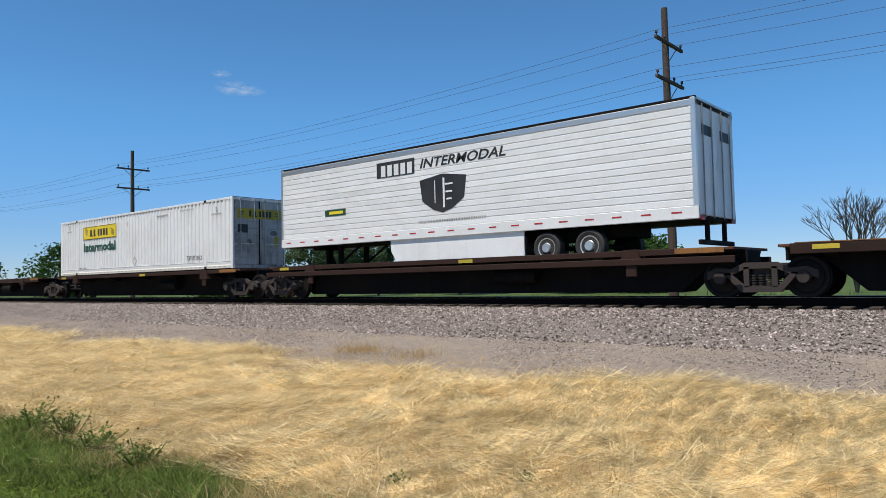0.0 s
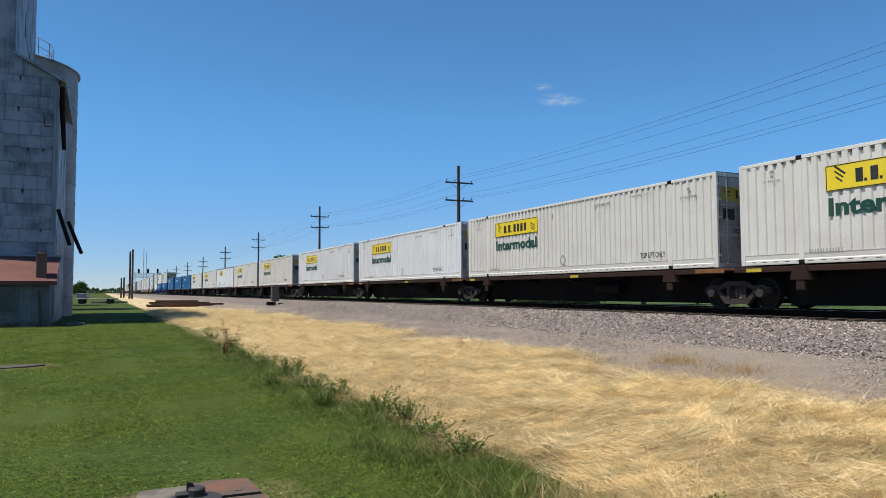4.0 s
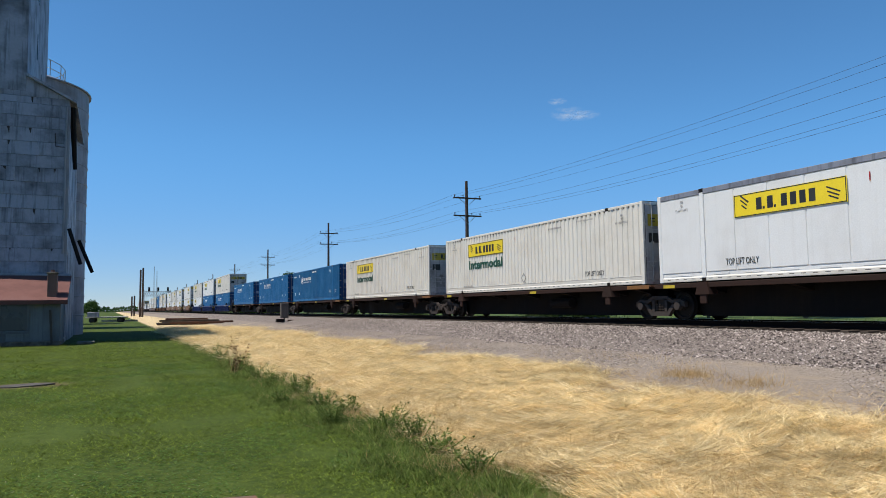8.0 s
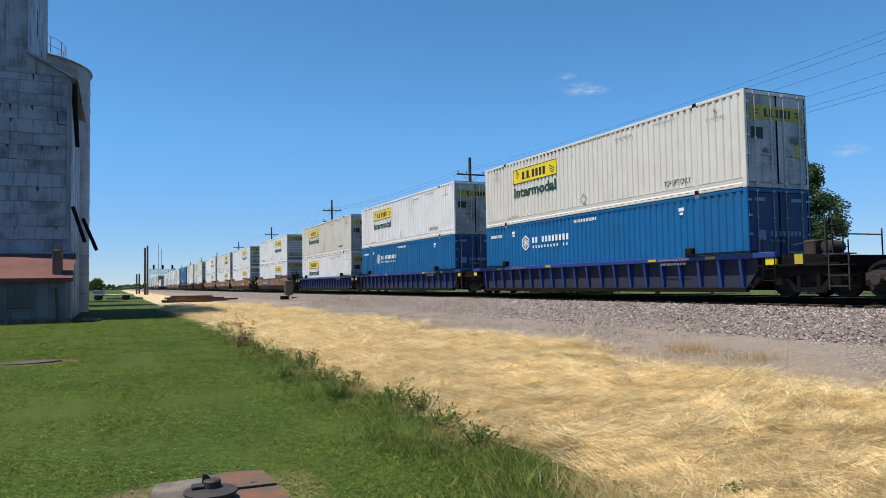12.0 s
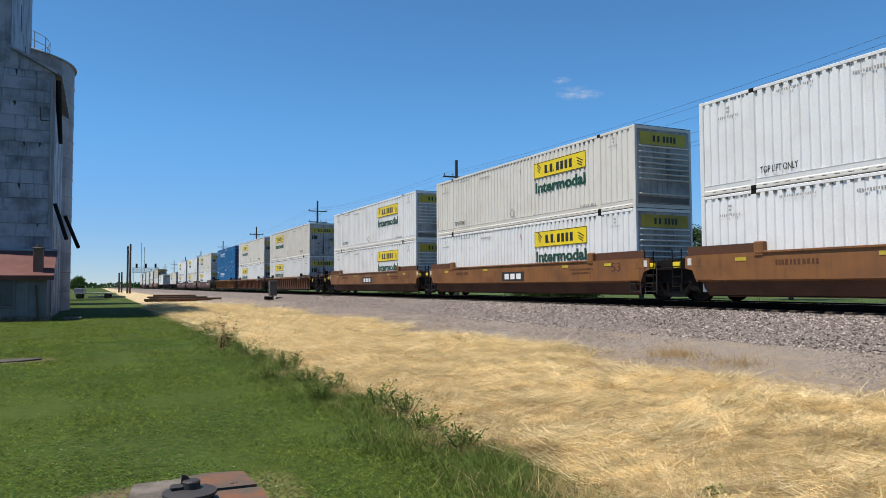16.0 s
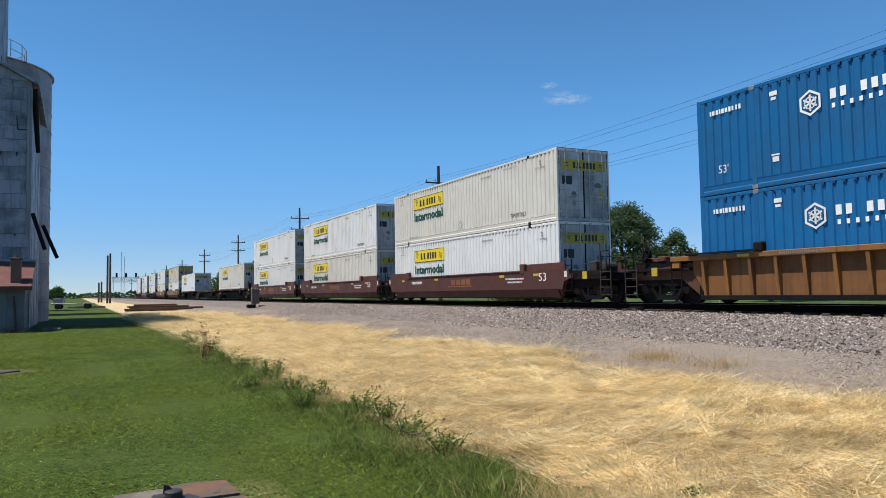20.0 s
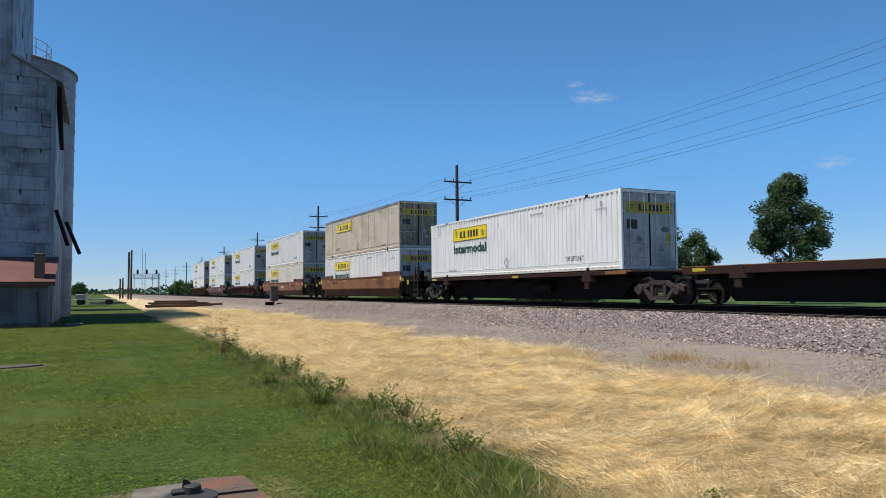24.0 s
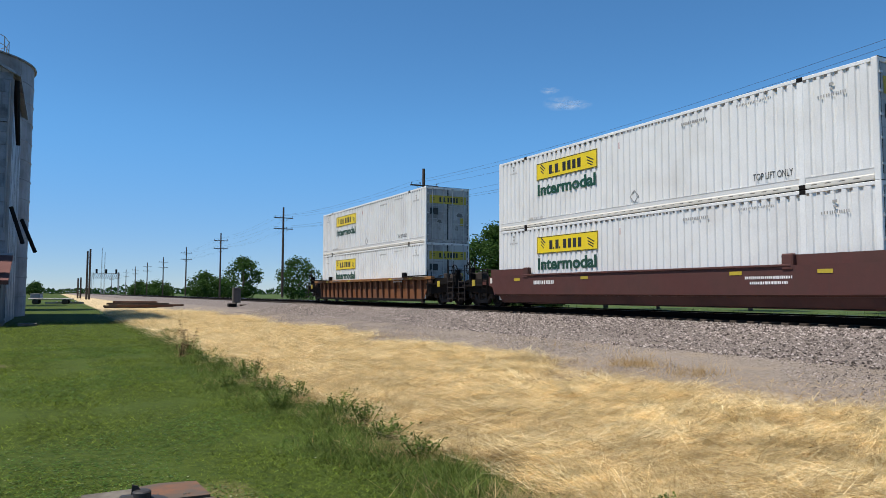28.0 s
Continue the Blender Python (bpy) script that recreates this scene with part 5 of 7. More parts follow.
TRAIN = [
    (-12.2, "spine", None, None, 1), (5.83, "flat", "trailer", None, 0), (24.85, "spine", W, None, 1), (44.2, "spine", None, None, 1),
    (63.5, "spine", W, None, 0), (82.3, "spine", CR, None, 1), (99.4, "spine", CR, None, 1), (116.4, "spine", CR, None, 1), (133.4, "spine", W, None, 1),
    (150.8, "spine", W, None, 0), (169.5, "spine", CR, None, 1), (186.9, "spine", CR, None, 1), (203.8, "spine", SM, None, 1), (220.7, "spine", CR, None, 0),
    (239.2, "spine", CR, None, 1), (257.3, "spine", BL, None, 1), (276.0, "spine", BL, None, 1), (296.2, "spine", BL, None, 0),
    (317.0, "ribbed_blue", BL, CR, 1), (336.8, "ribbed_blue", BL, W, 1), (355.7, "ribbed_blue", W, CR, 0),
    (379.0, "smooth_tagged", W + "_r", W + "_r", 0),
    (402.6, "smooth_brown", W + "_r", W + "_r", 1), (421.7, "smooth_brown", W + "_r", CR + "_r", 1), (440.7, "smooth_brown", W + "_r", W + "_r", 0),
    (464.2, "ribbed_rust", W, CR, 1), (483.4, "ribbed_rust", W, CR, 1), (502.4, "ribbed_gold", BL, BL, 0),
    (525.7, "smooth_oxide", W, CR, 1), (544.8, "smooth_oxide", CR, W, 1), (563.8, "smooth_oxide", W, W, 0),
    (585.2, "spine", CR, None, 1), (604.4, "spine", None, None, 1), (623.7, "spine", W, None, 0),
    (644.6, "smooth_gold", W, BG, 0), (668.0, "smooth_rust", CR, W, 0), (690.8, "ribbed_oxide", W, W, 0), (713.8, "smooth_oxide", W, W, 0), (736.9, "ribbed_rustgold", W, W, 0),
]
CAR_KINDS = {
    "ribbed_blue": ("deep blue ribbed well car with grimy, shade-darkened panels", M_CARBLUE, True, M_PANELBLUE, None, 1.34),
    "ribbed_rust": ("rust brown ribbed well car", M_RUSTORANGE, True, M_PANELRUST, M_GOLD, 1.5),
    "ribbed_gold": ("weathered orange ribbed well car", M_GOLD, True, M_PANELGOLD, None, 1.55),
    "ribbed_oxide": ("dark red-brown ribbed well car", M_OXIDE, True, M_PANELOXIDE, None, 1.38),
    "ribbed_rustgold": ("rusty ribbed well car with yellow top chord", M_RUST_AND_SHADE, True, M_RUSTORANGE, M_GOLD, 1.5),
    "smooth_brown": ("yellow-brown smooth-sided well car", M_TAN, False, None, None, 1.5),
    "smooth_tagged": ("yellow-brown smooth-sided well car with sprayed graffiti", M_TAN, False, None, M_RUST_AND_SHADE, 1.5),
    "smooth_gold": ("orange-brown smooth-sided well car, darker below", M_TAN, False, None, M_GOLD, 1.55),
    "smooth_rust": ("rust brown smooth-sided well car", M_RUSTORANGE, False, None, None, 1.5),
    "smooth_oxide": ("dark red-brown smooth-sided well car", M_OXIDE, False, None, None, 1.38),
}
BOXES = {
    W: lambda f: make_container("white", M_WHITE, "shipping_container", "white corrugated container with yellow sign and green word", facing=f),
    CR: lambda f: make_container("white", M_CREAM, "shipping_container", "yellowed white corrugated container with yellow sign and green word", facing=f),
    BG: lambda f: make_container("white", M_BEIGE, "shipping_container", "dirty beige smooth-sided container with yellow sign", ribs=1.2, word=False, facing=f),
    SM: lambda f: make_container("white", M_WHITE, "shipping_container", "white smooth-sided container with grey top rail and yellow sign", ribs=1.2, word=False, facing=f),
    BL: lambda f: make_container("blue", M_BLUE, "shipping_container", "blue corrugated container with white emblem", facing=f),
}
made, rolling = {}, []


def spray_tag(car):
    """Bulging sprayed letters with dark outlines, and a black number block over them."""
    rng = random.Random(5)
    o = 1.5225
    for k in range(6):
        cy, w, h = 5.15 - k * 0.86, rng.uniform(0.46, 0.58), rng.uniform(0.34, 0.40)
        cz, lean = 1.12 + rng.uniform(-0.04, 0.04), rng.uniform(-0.3, 0.3)
        for wide, deep, mat, what in ((1.0, 0.0, M_INK, "sprayed_outline"), (0.86, 0.0012, M_GRAFFITI, "sprayed_letter")):
            ring = []
            for i in range(16):
                a = 2 * math.pi * i / 16
                r = wide * (1 + 0.22 * math.sin(3 * a + 1.7 * k) + 0.14 * math.cos(5 * a + k))
                ring.append((cy + (w * math.cos(a) + lean * math.sin(a)) * r, min(1.485 - 0.05 * (1 - wide), max(0.765 + 0.25 * (1 - wide), cz + h * math.sin(a) * r))))
            part(what, Build().extrude(ring, "x", -o - 0.0024 * k - deep, -1.515), mat, car, "dark sprayed outline" if mat is M_INK else "pale brown sprayed letter")
    block = on_side(-1, 3.1, 1.02, o + 0.016)
    part("number_block", slab(block, 3.2, 0.34, 0.004), M_INK, car, "black number block")
    part("number_writing", bars(block @ Matrix.Translation((0, 0, 0.004)), [(k * 0.23 - 1.36, 0, 0.11, 0.19) for k in range(11) if k != 4]), M_WHITE_INK, car, kind="stuff")
    letters("53", 0.36, M_OXIDE, on_side(-1, 7.2, 1.14, 1.522), parent=car, width=0.5)




def take(key, build, m):
    """The first of a kind is built; the others are copies of it."""
    if key not in made:
        made[key] = build()
        made[key].matrix_basis = m
        return made[key]
    return copy_thing(made[key], m)


def place_train():
    for i, (u, kind, low, high, joined) in enumerate(TRAIN):
        y = u + half
        before = TRAIN[i - 1][4] if i else 0
        gap_f = u - TRAIN[i - 1][0] if i else 20.0
        gap_r = TRAIN[i + 1][0] - u if i + 1 < len(TRAIN) else 23.0
        f = 0 if before else round(min(gap_f / 2 - 0.3, 9.85 if kind not in ("spine", "flat") else 8.25), 1)
        r = round(gap_r / 2, 1) if joined else round(min(gap_r / 2 - 0.3, 9.85 if kind not in ("spine", "flat") else 8.25), 1)
        at = pose(TRACK_X, y, CAR_Z)
        if kind == "spine":
            car = take((kind, f, r, bool(low)), lambda: make_spine("spine_car", "black spine car with rusty side rails" if low else "empty black spine car with rusty side rails", f, r, bool(low)), at)
            base = DECK
        elif kind == "flat":
            car = make_spine("flat_car", "low black flat car with rusty side sills", f, r)
            car.matrix_basis = at
            for s in (-1, 1):
                part("deck_sill", Build().box(*sorted((s * 1.345, s * 1.42)), -8.6, 8.6, 0.9, 1.06, 0.012), M_SIDERAIL, car, "rusty deck sill")
            base = 1.03
        else:
            label, mat, ribbed, recess_mat, lip, tall = CAR_KINDS[kind]
            cf, cr = not before, not joined
            car = take((kind, f, r, cf, cr), lambda: make_well("well_car", label, mat, ribbed, f, r, 23.0 if (cf or cr) else 19.1, cf, cr, recess_mat, lip, tall=tall), at)
            base = 0.383
            if kind == "smooth_tagged":
                spray_tag(car)
        tagged(car, CAR_KINDS[kind][0] if kind in CAR_KINDS else "", "railcar")
        rolling.append((car, y, CAR_Z, 0))
        for load, z in ((low, base), (high, base + C_TALL)):
            if not load:
                continue
            if load == "trailer":
                ob, turn = make_trailer(), 0
            else:
                style, turn = load.replace("_r", ""), 180 if load.endswith("_r") else 0
                ob = take(load, lambda: BOXES[style](1 if turn else -1), pose(TRACK_X, y, CAR_Z + z, 0, 0, turn))
            ob.matrix_basis = pose(TRACK_X, y, CAR_Z + z, 0, 0, turn)
            rolling.append((ob, y, CAR_Z + z, turn))


place_train()

# ---- grain elevator, bin and shed ----
def build_elevator():
    ev = thing("grain_elevator", "tall grey metal-clad grain elevator with steep gable roof and headhouse", "building")
    x1, x0, y0, y1, eave = -2.27, -14.0, 42.0, 52.0, 12.75
    mid, ridge = -6.4, 14.85
    core = Build().extrude([(x0, 0), (x1, 0), (x1, eave), (mid, ridge), (x0, eave - 1)], "y", y0 + 0.06, y1)
    part("wall", core, M_GALV, ev, "weathered metal-clad walls")
    # Dark sheet added behind the cladding; it draws the seams' shade.
    part("backing", Build().box(x0, x1 - 0.02, y0 + 0.035, y0 + 0.065, 0, eave - 0.05), M_TRUCK, ev, "dark backing added for the shade in the seams")
    rng = random.Random(11)
    z = 0.0
    while z < eave:
        top = min(z + rng.uniform(0.62, 0.76), eave)
        x = x1
        while x > x0:
            w = rng.choice((2.4, 3.6, 4.8, 6.1))
            a = max(x - w, x0)
            o, g = rng.uniform(0.02, 0.04), rng.choice((0.006, 0.010, 0.014, 0.028))
            b = Build().extrude([(y0 - o, z + g), (y0 - 0.005, top), (y0 + 0.04, top), (y0 + 0.04, z + g)], "x", a + 0.003, x - 0.003)
            part("cladding_sheet", b, M_GALV, ev)
            for _ in range(rng.randint(3, 6) if round(z / 0.7) in (2, 6, 12, 15) else rng.choice((0, 0, 1))):
                hx, hw = rng.uniform(a + 0.2, x - 0.2), rng.uniform(0.02, 0.09)
                part("torn_patch", Build().extrude([(hx - hw, top - 0.01), (hx + hw, top - 0.01), (hx + hw * rng.uniform(0.1, 0.9), top - rng.uniform(0.08, 0.42)), (hx - hw * 0.6, top - rng.uniform(0.05, 0.3))], "y", y0 - o - 0.008, y0), M_TRUCK, ev)
            x = a
        z = top
    for pts in (((-6.6, 8.9), (-6.1, 8.0), (-6.0, 7.2), (-6.4, 6.2), (-7.2, 5.5)), ((-9.4, 11.4), (-8.5, 10.6), (-8.2, 9.6)), ((-2.9, 10.9), (-2.85, 10.2), (-2.45, 10.2))):
        old = Build()
        for (xa, za), (xb, zb) in zip(pts, pts[1:]):
            old.tube((xa, y0 - 0.06, za), (xb, y0 - 0.06, zb), 0.022, n=5)
        part("dead_cable", old, M_TRUCK, ev, "old dark cable hanging on the wall")
    gable = Build().extrude([(x1, eave + 0.01), (mid, ridge), (x0, ridge), (x0, eave + 0.01)], "y", y0 - 0.02, y0 + 0.05)
    part("gable", gable, M_GALV, ev)
    for k in range(3):
        part("side_seam", Build().box(x1 - 0.02, x1 + 0.012, y0 + 1.9 + k * 3.0, y0 + 1.93 + k * 3.0, 0, eave), M_GALV, ev)
    r = Build().extrude([(x1 + 0.35, eave - 0.22), (x1 + 0.35, eave - 0.08), (-4.262, 13.91), (-4.262, 13.77)], "y", y0 - 0.3, y1 + 0.3)
    part("roof", r, M_GALV, ev)
    hx = -4.27
    hh = part("headhouse", Build().box(-9.5, hx, y0 - 0.03, y0 + 11.4, 13.0, 24.0, 0.02), M_GALV, ev, "tall metal-clad headhouse")
    for ya, za, w, t in ((46.2, 19.6, 0.9, 1.0), (46.6, 16.2, 0.16, 1.5), (49.2, 15.4, 0.2, 0.7)):
        part("louvre", Build().box(hx - 0.02, hx + 0.03, ya, ya + w, za, za + t), M_GLASSDARK, hh)
    part("corner_trim", Build().box(x1 - 0.06, x1 + 0.06, y0 - 0.06, y0 + 0.06, 0.3, eave - 0.3), M_BIN, ev)
    part("downpipe", Build().tube((x1 - 0.12, y0 - 0.12, 4.6), (x1 - 0.12, y0 - 0.12, eave - 0.4), 0.05, n=8), M_BIN, ev)
    for p, q in (((-2.13, y0 - 0.1, 5.9), (-1.55, y0 - 0.3, 4.05)), ((-1.75, y0 + 2.5, 5.5), (-1.05, y0 + 1.8, 3.75))):
        part("loading_spout", Build().tube(p, q, 0.10, n=10), M_DARK, ev, "dark loading spout")
    # Dark tapered tube stands in for the triangle of shade below the eave.
    q = Build().tube((x1 + 0.12, y0 + 0.3, eave - 0.3), (x1 + 0.3, y0 + 0.8, 9.2), 0.16, 0.10, n=8)
    part("spout_pipe", q, M_DARK, ev)


def build_bin(cx, cy, r, h):
    b = thing("grain_bin", "round galvanised grain bin behind the elevator", "silo", "grain bins")
    prof = []
    for k in range(14):
        z = h * k / 13
        prof += [(r, z), (r, z + 0.08)] if k in (0, 13) else [(r, z - 0.02), (r + 0.035, z), (r + 0.035, z + 0.06), (r, z + 0.08)]
    part("bin_wall", Build().lathe(prof, (cx, cy, 0), "z", 48), M_BIN, b, smooth=False)
    part("bin_roof", Build().lathe([(r + 0.15, h), (r + 0.15, h + 0.08), (0.5, h + 1.9), (0.3, h + 2.1)], (cx, cy, 0), "z", 48), M_BIN, b)
    rail = Build()
    for k in range(9):
        a = radians(-60 + k * 20)
        p = (cx + (r - 1.6) * math.cos(a), cy + (r - 1.6) * math.sin(a))
        rail.tube((*p, h + 0.7), (*p, h + 1.9), 0.03, n=5)
        if k:
            for zz in (1.3, 1.9):
                rail.tube((*last, h + zz), (*p, h + zz), 0.025, n=5)
        last = p
    part("roof_railing", rail, M_STEEL, b)
    part("roof_hatch", Build().tube((cx + 1.6, cy - 2.4, h + 0.8), (cx + 1.2, cy - 2.0, h + 2.4), 0.5, n=12), M_DARK, b)


def build_shed():
    s = thing("lean_to_shed", "low grey-white shed with faded red roof against the elevator", "shed")
    x1, x0, y0, y1 = -2.25, -14.0, 38.9, 41.9
    part("wall", Build().box(x0, x1, y0, y1, 0.0, 2.12, 0.01), M_SHED, s)
    for k in range(16):
        x = x1 - 0.35 - k * 0.75
        part("wall_board", Build().box(x - 0.36, x + 0.36, y0 - 0.02, y0 + 0.01, 0.25, 2.05, 0.006), M_SHED, s)
    part("footing", Build().box(x0, x1 + 0.05, y0 - 0.06, y1, 0.0, 0.22, 0.02), M_CONC, s)
    part("roof", Build().extrude([(y0 - 0.35, 2.02), (y0 - 0.35, 2.16), (y1, 3.50), (y1, 3.38)], "x", x0, x1 + 0.3), M_ROOFRED, s, "faded red roof")
    part("fascia", Build().box(x0, x1 + 0.32, y0 - 0.38, y0 - 0.33, 1.96, 2.14), M_ROOFRED, s)
    part("ridge_flashing", Build().box(x0, x1 + 0.3, y1 - 0.12, y1 + 0.02, 3.42, 3.56, 0.02), M_BIN, s)
    w = part("window", Build().box(-4.75, -3.6, y0 - 0.05, y0 + 0.02, 0.75, 1.95, 0.01), M_GLASSDARK, s, "dusty dark window")
    part("window_frame", Build().box(-4.8, -4.7, y0 - 0.07, y0, 0.65, 2.0).box(-3.62, -3.52, y0 - 0.07, y0, 0.65, 2.0).box(-4.8, -3.52, y0 - 0.09, y0, 0.6, 0.7), M_SHED, w)
    part("leaning_board", Build().extrude([(-2.62, 0.1), (-2.52, 0.1), (-2.62, 1.7), (-2.72, 1.7)], "y", y0 - 0.14, y0 - 0.1), M_POLE, s)
    ch = thing("chimney", "sooty brick chimney through the shed roof", "chimney")
    part("shaft", Build().box(-2.84, -2.42, y0 + 0.05, y0 + 0.6, 2.3, 3.42, 0.02), M_BRICK, ch)
    part("cap", Build().box(-2.88, -2.38, y0, y0 + 0.65, 3.42, 3.5, 0.02), M_CONC, ch)
    part("pot", Build().tube((-2.63, y0 + 0.32, 3.5), (-2.63, y0 + 0.32, 3.62), 0.1, n=10), M_BRICK, ch)
    st = thing("door_step", "small concrete step beside the shed", "step")
    part("slab", Build().box(-1.55, -0.75, 39.6, 40.7, 0.0, 0.12, 0.02), M_CONC, st)


build_elevator()
# The two farther bins are unseen, added for their shadows on the lawn.
for bin_plan in ((-6.85, 57.5, 5.0, 17.1), (-6.75, 77.0, 4.1, 15.0), (-7.6, 101.0, 4.2, 11.0)):
    build_bin(*bin_plan)
build_shed()


# ---- pole line behind the train ----
POLES = [(27, 11.0, 12.1), (27, 53.7, 12.14), (27, 96.4, 13.35), (27, 139.0, 12.95), (27, 180, 12.6), (27, 222, 12), (27, 264, 12), (27, 306, 12), (27, 350, 12), (27, 395, 12), (27, 445, 12), (27, -31, 11.9)]


def make_pole():
    """A timber line pole with two crossarms along x, 12 m tall."""
    p = thing("utility_pole", "weathered timber utility pole with two crossarms", "utility pole", "pole line along the railway")
    part("shaft", Build().tube((0, 0, -0.3), (0, 0, 12.0), 0.19, 0.12, 12), M_POLE, p)
    for z in (10.48, 8.98):
        a = part("crossarm", Build().box(-1.3, 1.3, -0.2, -0.09, z, z + 0.12, 0.012), M_POLE, p)
        for x in (-1.18, -0.4, 1.18) if z > 10 else (-1.18, 0.4, 1.18):
            part("insulator", Build().lathe([(0.02, 0.12), (0.025, 0.2), (0.055, 0.21), (0.05, 0.28), (0.03, 0.32)], (x, -0.145, z), "z", 8), M_IRON, a)
        for s in (-1, 1):
            part("arm_brace", Build().tube((s * 0.75, -0.14, z + 0.02), (0, -0.14, z - 0.6), 0.02, n=5), M_STEEL, a)
    return p


def build_poles():
    first = None
    for x, y, h in POLES:
        m = pose(x, y, h - 12.0)
        if first is None:
            first = make_pole()
            first.matrix_basis = m
        else:
            copy_thing(first, m)
    order = sorted(POLES, key=lambda p: p[1])
    for k, (dx, dz) in enumerate(((-1.18, 10.80), (1.18, 10.80), (-0.4, 10.80), (-1.18, 9.30), (1.18, 9.30), (0.4, 9.30))):
        b = Build()
        for (xa, ya, ha), (xb, yb, hb) in zip(order, order[1:6]):
            n = 10
            pts = []
            for i in range(n + 1):
                f = i / n
                pts.append((xa + dx, ya + (yb - ya) * f - 0.145, (ha + (hb - ha) * f) - 12 + dz - 2.2 * f * (1 - f)))
            for p, q in zip(pts, pts[1:]):
                b.tube(p, q, 0.0065, n=4, caps=False)
        wire = b.mesh("power_line")
        bm = bmesh.new()
        bm.from_mesh(wire)
        bmesh.ops.remove_doubles(bm, verts=bm.verts, dist=0.004)
        bm.to_mesh(wire)
        bm.free()
        tagged(part("power_line", wire, M_WIRE, None), "thin dark overhead wire between the poles", "wire", "overhead wires")


build_poles()


# ---- old stub poles, masts and the signal bridge far up the line ----
def build_far_things():
    for x, y, h in ((6.75, 190.0, 12.0), (6.25, 192.0, 11.6), (5.9, 228, 5.9), (5.2, 228, 5.7)):
        p = thing("bare_pole", "bare dark timber pole without arms", "pole", "bare poles", m=pose(x, y, 0))
        part("shaft", Build().tube((0, 0, -0.3), (0, 0, h), 0.26, 0.22, 10), M_POLE, p)
    for x, y, h in ((24.3, 500.0, 30.0), (25.8, 496.0, 27.0)):
        p = thing("radio_mast", "thin grey lattice radio mast", "mast", "radio masts", m=pose(x, y, 0))
        b = Build()
        for k in range(3):
            a = radians(120 * k)
            b.tube((0.45 * math.cos(a), 0.45 * math.sin(a), 0), (0.12 * math.cos(a), 0.12 * math.sin(a), h), 0.06, n=5)
        for k in range(24):
            r = 0.45 - 0.33 * k / 24
            for j in range(3):
                a, c = radians(120 * j), radians(120 * (j + 1))
                b.tube((r * math.cos(a), r * math.sin(a), h * k / 24), (r * math.cos(c), r * math.sin(c), h * (k + 1) / 24), 0.035, n=4)
        part("lattice", b, M_STEEL, p)
    g = thing("signal_bridge", "grey lattice signal bridge over the track", "signal bridge", m=pose(0, 430, 0))
    b = Build()
    for x in (16.6, 29.4):
        for dx in (-0.4, 0.4):
            b.tube((x + dx, 0, 0), (x + dx, 0, 12.6), 0.09, n=6)
    part("leg_frame", b, M_STEEL, g)
    b = Build()
    for z in (9.4, 12.0):
        b.box(16.2, 29.8, -0.12, 0.12, z, z + 0.18)
    for k in range(14):
        x = 16.2 + k * 13.6 / 14
        b.tube((x, 0, 9.5), (x + 13.6 / 14, 0, 12.1), 0.07, n=4)
        b.tube((x + 13.6 / 14, 0, 9.5), (x, 0, 12.1), 0.07, n=4)
    part("truss", b, M_STEEL, g)
    for x in (18.5, 23.2, 28.2):
        part("signal_head", Build().box(x - 0.5, x + 0.5, -0.3, 0.1, 12.0, 14.4, 0.05), M_DARK, g)


build_far_things()


